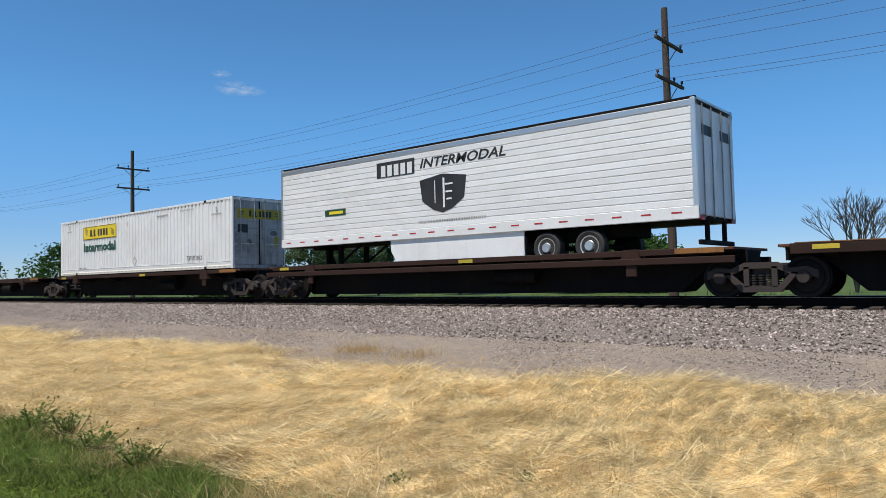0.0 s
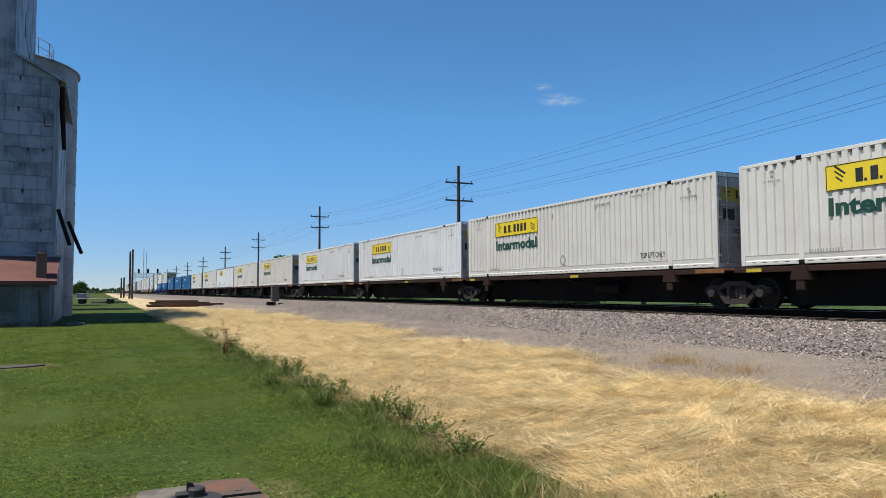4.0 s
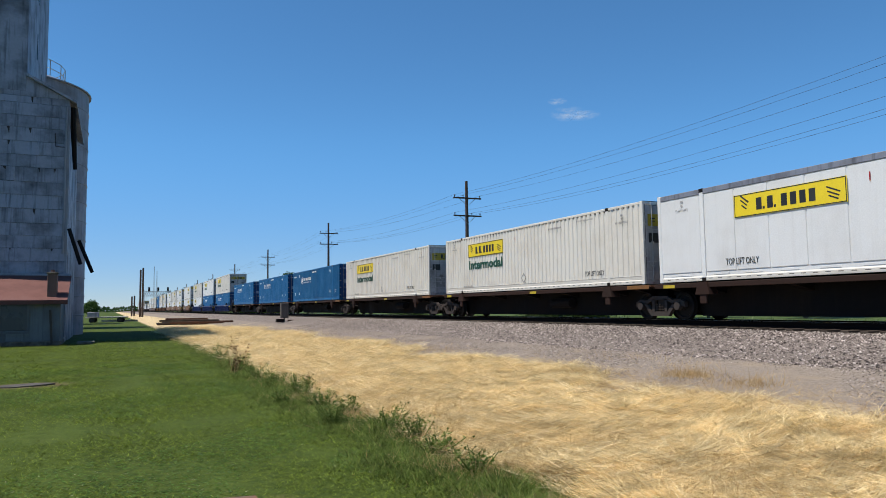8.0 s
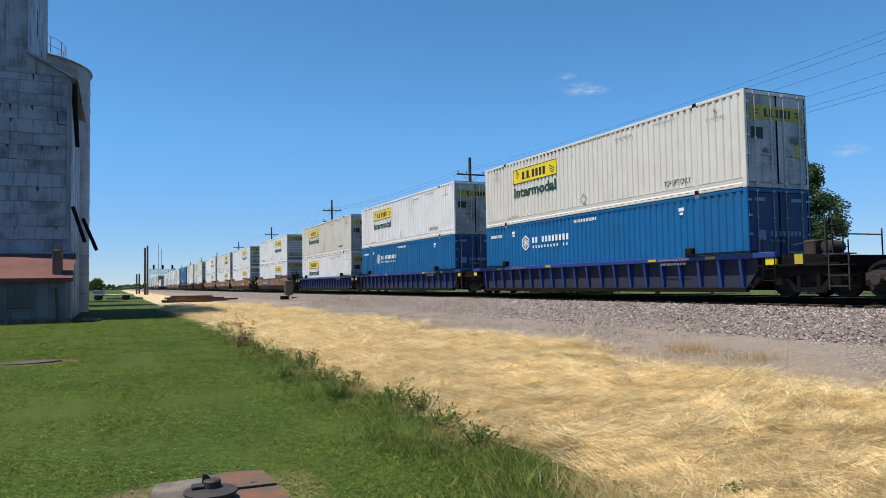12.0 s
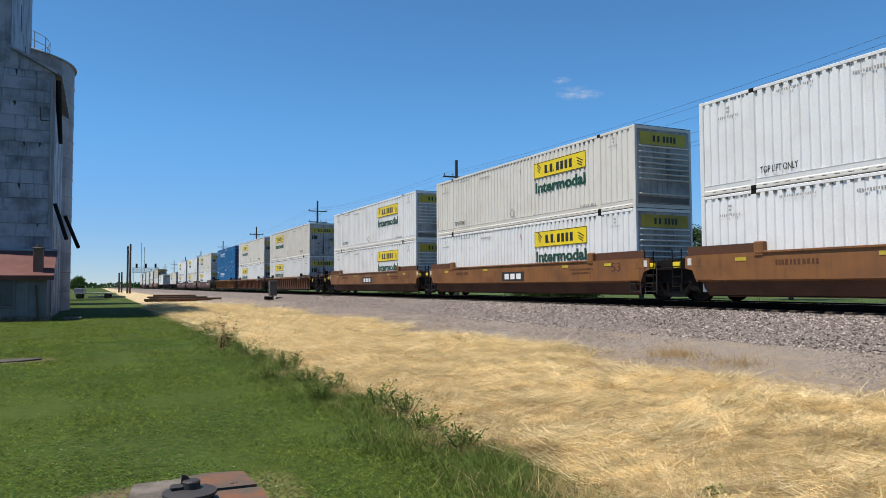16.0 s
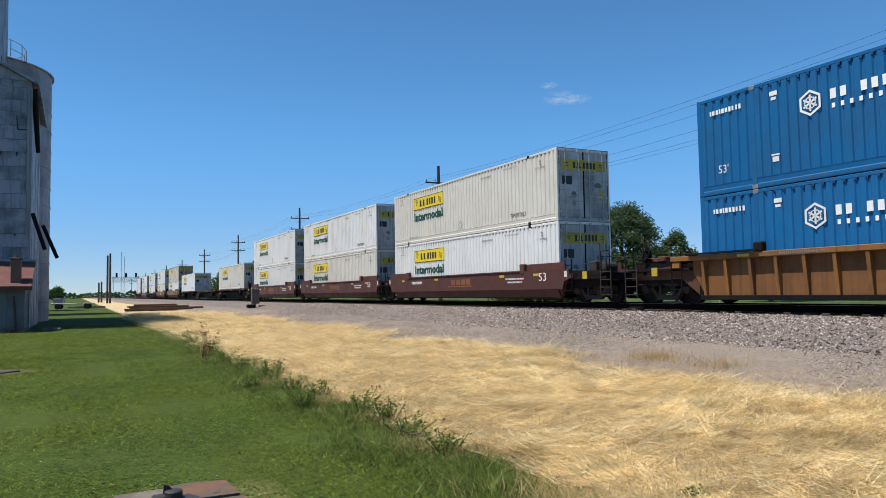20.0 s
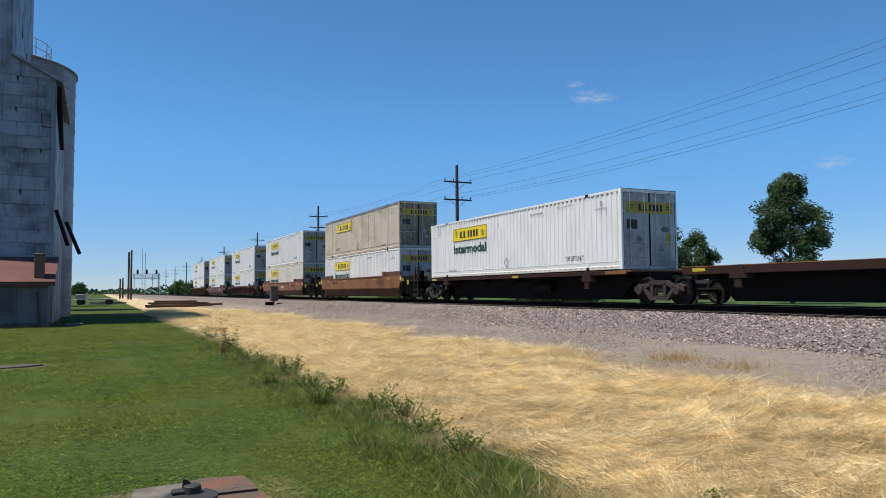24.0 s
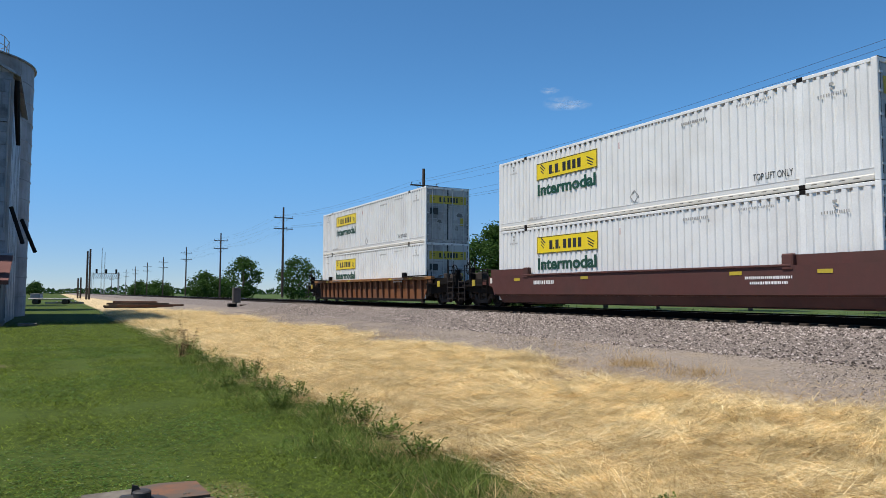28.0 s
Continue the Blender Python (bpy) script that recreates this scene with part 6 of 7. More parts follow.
# ---- trackside things ----
def build_trackside():
    s = thing("relay_box", "grey steel relay box on a post beside the track", "relay box", m=pose(13.6, 62.6, ground_z(13.6)))
    part("post", Build().tube((0, 0, -0.1), (0, 0, 0.9), 0.07, n=8), M_MUD, s)
    part("cabinet", Build().box(-0.32, 0.32, -0.22, 0.22, 0.35, 1.65, 0.02), M_MUD, s)
    part("cabinet_door", Build().box(-0.27, 0.27, -0.24, -0.215, 0.42, 1.58, 0.01), M_MUD, s)
    part("base_box", Build().box(-0.7, -0.1, -0.3, 0.3, 0.0, 0.3, 0.03), M_DARK, s)
    part("switch_rod", Build().box(0.3, 2.6, -0.1, 0.1, 0.05, 0.2, 0.01), M_RUST_AND_SHADE, s)
    rng = random.Random(8)
    pile = thing("rail_pile", "pile of old rusty rails and timbers lying in the straw", "scrap pile", m=pose(8.2, 82, 0.05))
    for k in range(16):
        m = pose(rng.uniform(-1.6, 1.6), rng.uniform(-7, 7), 0.02 + 0.14 * (k % 4), 0, 0, 90 + rng.uniform(-25, 25))
        n = rng.uniform(1.2, 2.6)
        q = Build().box(-0.11, 0.11, -n, n, 0, 0.2, 0.015)
        q.v = [tuple(m @ Vector(p)) for p in q.v]
        part("old_rail" if k % 2 else "old_timber", q, M_RUST_AND_SHADE if k % 2 else M_TIE, pile)
    w = thing("farm_wagon", "low grey flat farm wagon parked at the end of the lawn", "wagon", m=pose(-0.6, 112, 0, 0, 0, 80))
    part("bed", Build().box(-1.1, 1.1, -2.6, 2.6, 0.65, 0.8, 0.02), M_STEEL, w)
    part("toolbox", Build().box(-0.9, 0.9, 1.2, 2.4, 0.8, 1.45, 0.03), M_BIN, w)
    for x in (-1.0, 1.0):
        for y in (-1.8, 1.8):
            part("wheel", Build().lathe([(0.1, -0.12), (0.36, -0.12), (0.36, 0.12), (0.1, 0.12)], (x, y, 0.36), "x", 16), M_TYRE, w)
    d = thing("harrow", "rusty old harrow frame lying on the grass", "farm tool", m=pose(1.6, 118, 0, 0, 0, 86))
    for k in range(6):
        part("bar", Build().box(-1.6, 1.6, -1.5 + k * 0.6, -1.42 + k * 0.6, 0.22, 0.34), M_STEEL, d)
    part("drawbar", Build().box(-0.06, 0.06, -2.0, 3.0, 0.0, 0.24), M_STEEL, d)
    f = thing("flat_stone", "bare grey flat stone sunk in the lawn", "stone", m=pose(-1.72, 18.2, 0, 0, 0, 15))
    q = Build().extrude([(-0.62, -0.12), (-0.3, -0.34), (0.22, -0.3), (0.6, -0.1), (0.5, 0.2), (0.05, 0.3), (-0.42, 0.24)], "z", -0.05, 0.028)
    part("slab", q, M_SLATE, f)


build_trackside()


# ---- the capped well in the lawn ----
def build_well_cap():
    w = thing("well_cover", "cracked concrete well cover with rust stains, flush with the lawn", "well cover", m=pose(0.70, 5.82, 0, 0, 0, -4))
    part("slab", Build().extrude([(-0.47, -0.86), (-0.10, -0.88), (-0.085, -0.06), (-0.10, 0.40), (-0.46, 0.36), (-0.485, -0.1)], "z", -0.06, 0.055), M_CONC, w, "grey slab")
    part("slab", Build().extrude([(-0.07, -0.04), (0.44, -0.02), (0.38, 0.44), (0.1, 0.48), (-0.08, 0.42)], "z", -0.06, 0.06), M_RUSTPLATE, w, "rust-stained slab")
    part("slab", Build().extrude([(-0.07, -0.88), (0.5, -0.85), (0.46, -0.06), (-0.07, -0.07)], "z", -0.06, 0.05), M_RUSTPLATE, w, "rust-stained slab")
    rng = random.Random(31)
    for k in range(4):
        s = rng.uniform(0.008, 0.017)
        b = Build().lathe([(s, 0), (s * 1.1, s * 0.4), (s * 0.5, s * 0.8)], (0, 0, 0), "z", 6)
        e = thing("pebble", "small pale pebble on the well cover", "pebble", m=pose(0.74 + rng.uniform(0.0, 0.34), 5.86 + rng.uniform(-0.04, 0.3), 0.058))
        part("stone", b, M_CONC, e)
    c = thing("iron_cap", "dark cast iron cap of stacked discs on the well cover", "well cap", m=pose(0.605, 5.44, 0.05))
    part("lower_flange", Build().lathe([(0.19, 0), (0.20, 0.012), (0.20, 0.04), (0.17, 0.05)], (0, 0, 0), "z", 28), M_IRON, c)
    part("neck", Build().lathe([(0.15, 0.045), (0.15, 0.085)], (0, 0, 0), "z", 24), M_IRON, c)
    part("upper_flange", Build().lathe([(0.17, 0.08), (0.185, 0.088), (0.185, 0.105), (0.10, 0.118)], (0, 0, 0), "z", 28), M_IRON, c)
    part("knob", Build().lathe([(0.062, 0.11), (0.062, 0.165), (0.052, 0.175), (0.02, 0.178)], (0.012, 0.03, 0), "z", 16), M_IRON, c)
    part("lever", Build().box(-0.13, 0.0, 0.0, 0.07, 0.115, 0.15, 0.012), M_IRON, c)
    part("pin", Build().extrude([(-0.055, 0.15), (0.02, 0.155), (-0.015, 0.205), (-0.05, 0.215)], "y", 0.04, 0.06), M_TRUCK, c)


build_well_cap()

# ---- trees ----
def make_tree(name, label, h, spread, seed, mat, leaf=0.30, count=5200, trunk=0.28, low=0.22, clumps=38, lopsided=0.0):
    """A tapered trunk, limbs, and a crown of small leaf clumps with gaps."""
    rng = random.Random(seed)
    t = thing(name, label, "tree")
    wood = Build()
    wood.tube((0, 0, -0.2), (0, 0, h * 0.35), trunk, trunk * 0.7, 10)
    wood.tube((0, 0, h * 0.35), (lopsided * 0.2, 0, h * 0.75), trunk * 0.7, trunk * 0.25, 8)
    centres = []
    for k in range(int(clumps * 2.2)):
        f = rng.random()
        z = h * (low + (1 - low) * f)
        env = math.sin(math.pi * min(1, max(0.04, (f * 0.86 + 0.12)))) ** 0.7
        a, r = rng.uniform(0, 2 * math.pi), spread * env * math.sqrt(rng.uniform(0.1, 1.0))
        p = Vector((r * math.cos(a) + lopsided * f, r * math.sin(a), z))
        centres.append((p, spread * rng.uniform(0.18, 0.34)))
        if k % 3 == 0:
            base = Vector((0, 0, max(h * 0.15, z - r * 0.8 - 0.3)))
            wood.tube(base, p, trunk * 0.28, trunk * 0.06, 5)
    part("trunk", wood, M_BARK, t)
    v, f = [], []
    for k in range(count):
        c, r = centres[k % len(centres)]
        d = Vector((rng.gauss(0, 1), rng.gauss(0, 1), rng.gauss(0, 0.8))).normalized() * r * rng.uniform(0.3, 1.15)
        p = c + d
        n = (d.normalized() + Vector((rng.uniform(-1, 1), rng.uniform(-1, 1), rng.uniform(-0.4, 1)))).normalized()
        u = n.cross(Vector((0.3, 0.2, 1))).normalized() * leaf * rng.uniform(0.5, 1.1)
        w = n.cross(u).normalized() * leaf * rng.uniform(0.4, 0.9)
        i = len(v)
        v += [tuple(p - u), tuple(p - w * 0.6 + n * leaf * 0.15), tuple(p + u), tuple(p + w)]
        f.append((i, i + 1, i + 2, i + 3))
    me = bpy.data.meshes.new("crown")
    me.from_pydata(v, [], f)
    part("crown", me, mat, t)
    return t


def az_place(az, dist):
    return dist * math.sin(radians(az)), dist * math.cos(radians(az))


def build_trees():
    def put(t, az, dist):
        x, y = az_place(az, dist)
        t.matrix_basis = pose(x, y, 0, 0, 0, random.Random(az).uniform(0, 360))

    put(make_tree("tree", "tall narrow leafy tree behind the railway", 12.3, 3.3, 2, M_LEAF2, 0.155, 36000, 0.25, 0.12, 46), 51.4, 78)
    put(make_tree("tree", "broad grey-green tree behind the railway", 10.2, 4.3, 3, M_LEAF2, 0.155, 32000, 0.3, 0.2, 40), 41.0, 80)
    put(make_tree("tree", "small grey-green tree behind the railway", 7.4, 2.6, 33, M_LEAF2, 0.15, 14000, 0.2, 0.2, 26), 44.9, 84)
    put(make_tree("tree", "dense dark green tree behind the railway", 8.6, 4.9, 5, M_LEAF, 0.19, 22000, 0.3, 0.08, 50), 32.8, 80)
    put(make_tree("tree", "dense dark green tree behind the railway", 6.0, 3.6, 6, M_LEAF, 0.22, 10000, 0.25, 0.05, 36), 36.0, 86)
    put(make_tree("tree", "round green tree behind the railway", 7.6, 4.4, 7, M_LEAF, 0.22, 13000, 0.3, 0.08, 40), 61.3, 74)
    put(make_tree("tree", "round green tree behind the railway", 5.2, 3.4, 71, M_LEAF, 0.24, 5000, 0.3, 0.05, 30), 66.0, 70)
    put(make_tree("tree", "dense round dark tree beyond the track", 9.6, 4.2, 8, M_LEAF, 0.32, 3600, 0.3, 0.08, 44), 12.7, 170)
    put(make_tree("tree", "dense round dark tree beyond the track", 9.6, 5.0, 9, M_LEAF, 0.32, 3600, 0.3, 0.08, 46), 16.9, 170)
    put(make_tree("tree", "dense dark tree beyond the track", 7.5, 5.2, 19, M_LEAF, 0.32, 3600, 0.3, 0.05, 40), 22.0, 120)
    put(make_tree("bush", "rounded green bush beyond the track", 6.4, 4.6, 10, M_LEAF, 0.32, 3600, 0.2, 0.02, 36), 9.9, 190)
    put(make_tree("bush", "rounded green bush beyond the track", 5.2, 4.6, 12, M_LEAF, 0.32, 3600, 0.2, 0.02, 30), 11.0, 200)
    put(make_tree("bush", "low green bush beyond the track", 5.4, 6.0, 13, M_LEAF, 0.45, 2600, 0.2, 0.02, 30), 6.6, 300)
    put(make_tree("bush", "low green bush beyond the track", 5.6, 5.0, 14, M_LEAF, 0.45, 2600, 0.2, 0.02, 30), 5.4, 320)
    put(make_tree("tree", "distant round tree beyond the lawn", 6.6, 4.6, 15, M_LEAF, 0.45, 3000, 0.25, 0.06, 36), -1.35, 430)
    put(make_tree("tree", "distant round tree beyond the lawn", 5.4, 3.8, 16, M_LEAF, 0.45, 2600, 0.25, 0.06, 30), -2.3, 440)
    # a bare tree
    t = thing("bare_tree", "leafless grey tree behind the railway", "tree")
    b, rng = Build(), random.Random(21)

    def limb(p, d, length, r, depth):
        q = p + d * length
        b.tube(p, q, r, r * 0.65, 4, False)
        if depth:
            for _ in range(3):
                nd = (d + Vector((rng.uniform(-0.6, 0.6), rng.uniform(-0.6, 0.6), rng.uniform(-0.05, 0.4)))).normalized()
                limb(q, nd, length * rng.uniform(0.55, 0.8), r * 0.6, depth - 1)

    for k in range(4):
        limb(Vector((0, 0, 0)), Vector((rng.uniform(-0.35, 0.35), rng.uniform(-0.3, 0.3), 1)).normalized(), 2.5, 0.12, 5)
    part("branches", b, M_BARK, t)
    x, y = az_place(80.0, 62)
    t.matrix_basis = pose(x, y, 0)
    # far woods on the horizon
    v, f = [], []
    for k in range(20000):
        a = rng.uniform(-75, 95)
        dist = rng.uniform(900, 1500)
        top = 6 + 12 * abs(noise.noise((a * 0.35, 2.0, 0))) * (1 if noise.noise((a * 0.11, 7, 0)) > -0.1 else 0.25)
        x, y = az_place(a, dist)
        z = rng.uniform(0, top)
        s = rng.uniform(0.8, 1.8)
        i = len(v)
        u = Vector((math.cos(radians(a)), -math.sin(radians(a)), 0)) * s
        w = Vector((0, 0, s))
        p = Vector((x, y, z))
        v += [tuple(p - u), tuple(p - w * 0.7), tuple(p + u), tuple(p + w)]
        f.append((i, i + 1, i + 2, i + 3))
    me = bpy.data.meshes.new("far_woods")
    me.from_pydata(v, [], f)
    me.materials.append(M_LEAF)
    tagged(new("far_woods", me), "low line of distant woods on the horizon", "woods", kind="stuff")


build_trees()


# ---- grass, straw and stones ----
def scatter(name, label, category, mat, count, seed, where, height, width, lean, bend=0.5, simple=False, facing=0.0):
    """Many small blades as one sheet of stuff; where() gives their feet, sizes and, if it likes, the way each lies."""
    rng = np.random.default_rng(seed)
    got = where(rng, count)
    px, py, pz, hs = got[:4]
    n = len(px)
    h = (height[0] + (height[1] - height[0]) * rng.random(n)) * hs
    w = (width[0] + (width[1] - width[0]) * rng.random(n)) * np.clip(hs, 0.8, 2.5)
    a = rng.random(n) * 2 * np.pi
    b = got[4] if len(got) > 4 else rng.random(n) * 2 * np.pi
    tilt = lean[0] + (lean[1] - lean[0]) * rng.random(n)
    dx, dy, dz = np.cos(b) * np.sin(tilt), np.sin(b) * np.sin(tilt), np.cos(tilt)
    foot = np.stack([px, py, pz], 1)
    side = np.stack([np.cos(a) * w / 2, np.sin(a) * w / 2, 0 * w], 1)
    side *= np.where(np.cos(a) * dy - np.sin(a) * dx < 0, -1, 1)[:, None]
    turn = rng.normal(0, bend * 0.6, n)
    tip = foot + np.stack([dx * (1 + bend) - dy * turn, dy * (1 + bend) + dx * turn, dz * (1 - 0.25 * bend)], 1) * h[:, None]
    if simple:
        v = np.stack([foot - side, foot + side, tip], 1)
        k, loops, sizes = 3, np.array([[0, 1, 2]]), np.array([[0]])
    else:
        mid = foot + np.stack([dx, dy, dz], 1) * (h * 0.55)[:, None]
        v = np.stack([foot - side, foot + side, mid + side * 0.7, mid - side * 0.7, tip], 1)
        k, loops, sizes = 5, np.array([[0, 1, 2, 3, 3, 2, 4]]), np.array([[0, 4]])
    m = loops.shape[1]
    me = bpy.data.meshes.new(name)
    me.vertices.add(n * k)
    me.vertices.foreach_set("co", v.ravel())
    me.loops.add(n * m)
    me.loops.foreach_set("vertex_index", ((np.arange(n) * k)[:, None] + loops).ravel().astype(np.int32))
    me.polygons.add(n * sizes.shape[1])
    me.polygons.foreach_set("loop_start", ((np.arange(n) * m)[:, None] + sizes).ravel().astype(np.int32))
    me.update(calc_edges=True)
    me.validate()
    if facing:  # thick turf is lit like a carpet, each blade a little its own way
        nv = np.stack([rng.normal(0, facing, n), rng.normal(0, facing, n), np.ones(n)], 1)
        nv /= np.linalg.norm(nv, axis=1)[:, None]
        me.normals_split_custom_set_from_vertices(np.repeat(nv, k, 0))
    me.materials.append(mat)
    tagged(new(name, me), label, category, kind="stuff")


GZ_X = np.array([p[0] for p in PROFILE], float)
GZ_Z = np.array([p[1] for p in PROFILE], float)


def foot_z(x):
    return np.interp(x, GZ_X, GZ_Z)


def near_far(rng, n, x0, x1, y0, y1, power=1.8):
    """Feet spread over a stretch, thicker towards the camera's end."""
    y = y0 + (y1 - y0) * rng.random(n) ** power
    x = x0 + (x1 - x0) * rng.random(n)
    return x, y


def lawn_feet(rng, n):
    x, y = near_far(rng, n, -6.5, 3.9, 3.4, 46, 2.6)
    keep = (rng.random(n) > (y - 3.4) / 45) & ~((np.abs(x - 0.70) < 0.5) & (np.abs(y - 5.65) < 0.64))
    keep &= ((x + 1.65) / 0.9) ** 2 + ((y - 18.3) / 0.7) ** 2 > rng.random(n)
    keep &= ((x - 0.2) / 0.55) ** 2 + ((y - 6.1) / 0.35) ** 2 > 0.5 + rng.random(n)
    x, y = x[keep], y[keep]
    lush = np.sin(x * 2.1 + 2 * np.sin(y * 0.9)) * np.sin(y * 1.4 + x)
    return x, y, foot_z(x), (0.75 + 0.3 * rng.random(len(x)) + 0.25 * lush) * (0.75 + y / 16)


def clover_feet(rng, n):
    x, y = near_far(rng, n, -6, 3.0, 3.6, 24, 2.0)
    keep = np.sin(x * 1.7 + np.sin(y * 1.1) * 2) + np.sin(y * 0.9 + 1) > 0.2
    x, y = x[keep], y[keep]
    return x, y, foot_z(x) + 0.012, 0.8 + y / 20


def edge_x(y):
    return 3.0 + 0.16 * np.sin(y * 0.9) + 0.12 * np.sin(y * 2.3 + 1) + 0.55 * np.clip((y - 14) / 20, 0, 1.4)


def edge_feet(rng, n):
    y = 2.6 + 42 * rng.random(n) ** 1.4
    x = edge_x(y) + rng.normal(0, 0.36, n) + 0.25 * np.clip((7 - y) / 4, 0, 1) * rng.random(n) * 4
    clump = 0.6 + 0.5 * np.sin(y * 2.7 + 2 * np.sin(x * 3.1)) * np.sin(y * 0.8 + 0.4 + x)
    return x, y, foot_z(x), np.clip(1.15 - np.abs(x - edge_x(y)) * 0.9, 0.3, 1) * np.clip(clump, 0.45, 1)


def edge_straw_feet(rng, n):
    y = 2.6 + 42 * rng.random(n) ** 1.35
    x = edge_x(y) + 0.55 + rng.normal(0, 0.35, n)
    clump = 0.6 + 0.5 * np.sin(y * 3.1 + 2 * np.sin(x * 2.1))
    return x, y, foot_z(x), np.clip(clump, 0.3, 1)


def straw_feet(rng, n):
    """Handfuls of stalks pushed over one way each, heaped on one another, with loose stalks across them."""
    m = n // 34
    cx, cy = near_far(rng, m, 3.55, 10.1, 1.0, 60, 1.75)
    keep = cx < 9.4 + rng.normal(0, 0.35, m) + 0.8 * np.sin(cy * 0.5) + 0.5 * np.sin(cy * 1.3 + 2) - 0.03 * np.clip(cy - 25, 0, 30)
    cx, cy = cx[keep], cy[keep]
    m = len(cx)
    way = -0.4 + 0.7 * np.sin(cx * 0.9 + 1.7 * np.sin(cy * 0.45)) + 0.5 * np.sin(cy * 0.7 + cx * 0.5) + rng.normal(0, 0.55, m) + np.pi * rng.integers(0, 2, m)
    ridge = np.clip(np.sin(cy * 3.1 + 1.6 * np.sin(cx * 0.9) + cx * 0.8) + 0.6 * np.sin(cy * 1.3 - cx * 1.7), 0, 2)
    lift = 0.05 * rng.random(m) + 0.15 * ridge * rng.random(m) ** 1.5
    size = 0.5 + 0.7 * rng.random(m)
    c = rng.integers(0, m, n)
    wide = rng.normal(0, 0.075, n) * size[c]
    along = rng.normal(0, 0.22, n) * size[c]
    x = cx[c] + np.cos(way[c]) * along - np.sin(way[c]) * wide
    y = cy[c] + np.sin(way[c]) * along + np.cos(way[c]) * wide
    loose = rng.random(n) < 0.16
    d = way[c] + rng.normal(0, 0.28, n) + np.where(loose, rng.normal(0, 1.6, n), 0)
    z = foot_z(x) + lift[c] * rng.random(n) + 0.03 * rng.random(n)
    bald = ((x - 8.4) / 0.9) ** 2 + ((y - 10.8) / 0.6) ** 2 < 0.4 + rng.random(n)
    x, y, z, d, sc = x[~bald], y[~bald], z[~bald], d[~bald], (size[c] * (0.85 + cy[c] / 24))[~bald]
    return x, y, z, sc, d


def standing_feet(rng, n):
    """Stubble: tufts through the straw, thick and brown near the lawn, and a few on the road's edge."""
    c = rng.integers(0, 375, n)
    c = np.where(c >= 365, 360 + rng.integers(0, 60, n), c)
    k1, k2 = ((c * 37) % 389) / 389, ((c * 53) % 397) / 397
    cx = np.where(c < 200, 4.0 + 1.4 * k1, np.where(c < 360, 4.4 + 5.2 * k1, 10.75))
    cy = np.where(c < 360, 2.6 + 30 * k2 ** 1.6, 11.4)
    cx, cy = np.where(c >= 385, 10.55, cx), np.where(c >= 385, 9.6, cy)
    cx, cy = np.where(c >= 408, 9.3 + 3 * k1, cx), np.where(c >= 408, 7.5 + 9 * k2, cy)
    far = c >= 365
    x, y = cx + rng.normal(0, np.where(far, 0.26, 0.2)), cy + rng.normal(0, np.where(far, 0.34, 0.3))
    return x, y, foot_z(x), np.where(far, 1.5, 1.0)


def stray_feet(rng, n):
    """Stalks strewn thinly over the road's near side."""
    y = 2 + 48 * rng.random(n) ** 1.5
    x = 8.9 + np.abs(rng.normal(0, 0.95, n))
    keep = np.sin(y * 1.1 + 2 * np.sin(x * 1.3)) + np.sin(y * 0.37 + x) > -0.6
    return x[keep], y[keep], foot_z(x[keep]) + 0.02, 0.8 + 0.02 * y[keep]


def ditch_feet(rng, n):
    y = -10 + 190 * rng.random(n) ** 1.2
    x = 22.8 + 18 * rng.random(n) ** 1.4
    return x, y, foot_z(x), 0.65 + 0.28 * rng.random(n) * (1 + np.sin(y * 0.8 + 2 * np.sin(x + y * 0.3)))


scatter("lawn_grass", "short mown green lawn grass with paler mowing lanes", "grass", M_GRASS, 560000, 1, lawn_feet, (0.018, 0.045), (0.005, 0.011), (0.6, 1.4), simple=True, facing=0.5)
scatter("clover", "pale clover heads sprinkled over the lawn", "clover", M_CLOVER, 5000, 11, clover_feet, (0.012, 0.022), (0.012, 0.020), (1.1, 1.5), simple=True)
scatter("clover_leaves", "fresh green clover leaves in patches over the lawn", "clover", M_CLOVERLEAF, 140000, 13, clover_feet, (0.010, 0.022), (0.010, 0.022), (1.0, 1.5), simple=True, facing=0.6)
scatter("tall_grass", "uncut green grass along the lawn's edge", "grass", M_TALL, 34000, 2, edge_feet, (0.07, 0.29), (0.005, 0.011), (0.2, 1.2), facing=0.7)
scatter("rank_grass", "leafy rank green growth along the lawn's edge", "grass", M_TALL, 95000, 22, edge_feet, (0.06, 0.25), (0.010, 0.022), (0.3, 1.3), simple=True, facing=0.9)
scatter("mixed_dry_grass", "dry tan grass mixed into the lawn's uncut edge", "dry grass", M_SEED, 36000, 12, edge_straw_feet, (0.08, 0.34), (0.004, 0.007), (0.15, 1.1), simple=True)
scatter("dry_straw", "flattened bleached straw lying in tangled handfuls", "dry grass", M_STRAW, 150000, 3, straw_feet, (0.14, 0.46), (0.004, 0.011), (1.15, 1.56), 0.35)
scatter("broken_straw", "short broken bleached straw between the longer stalks", "dry grass", M_STRAW, 330000, 23, straw_feet, (0.10, 0.34), (0.005, 0.012), (1.05, 1.55), 0.3, simple=True)
scatter("standing_straw", "tufts of standing tan stubble", "dry grass", M_SEED, 26000, 5, standing_feet, (0.08, 0.26), (0.004, 0.007), (0.05, 0.9), simple=True)
scatter("stray_straw", "thinly strewn stalks on the gravel road", "dry grass", M_SEED, 16000, 15, stray_feet, (0.05, 0.22), (0.004, 0.008), (0.7, 1.5), 0.3)
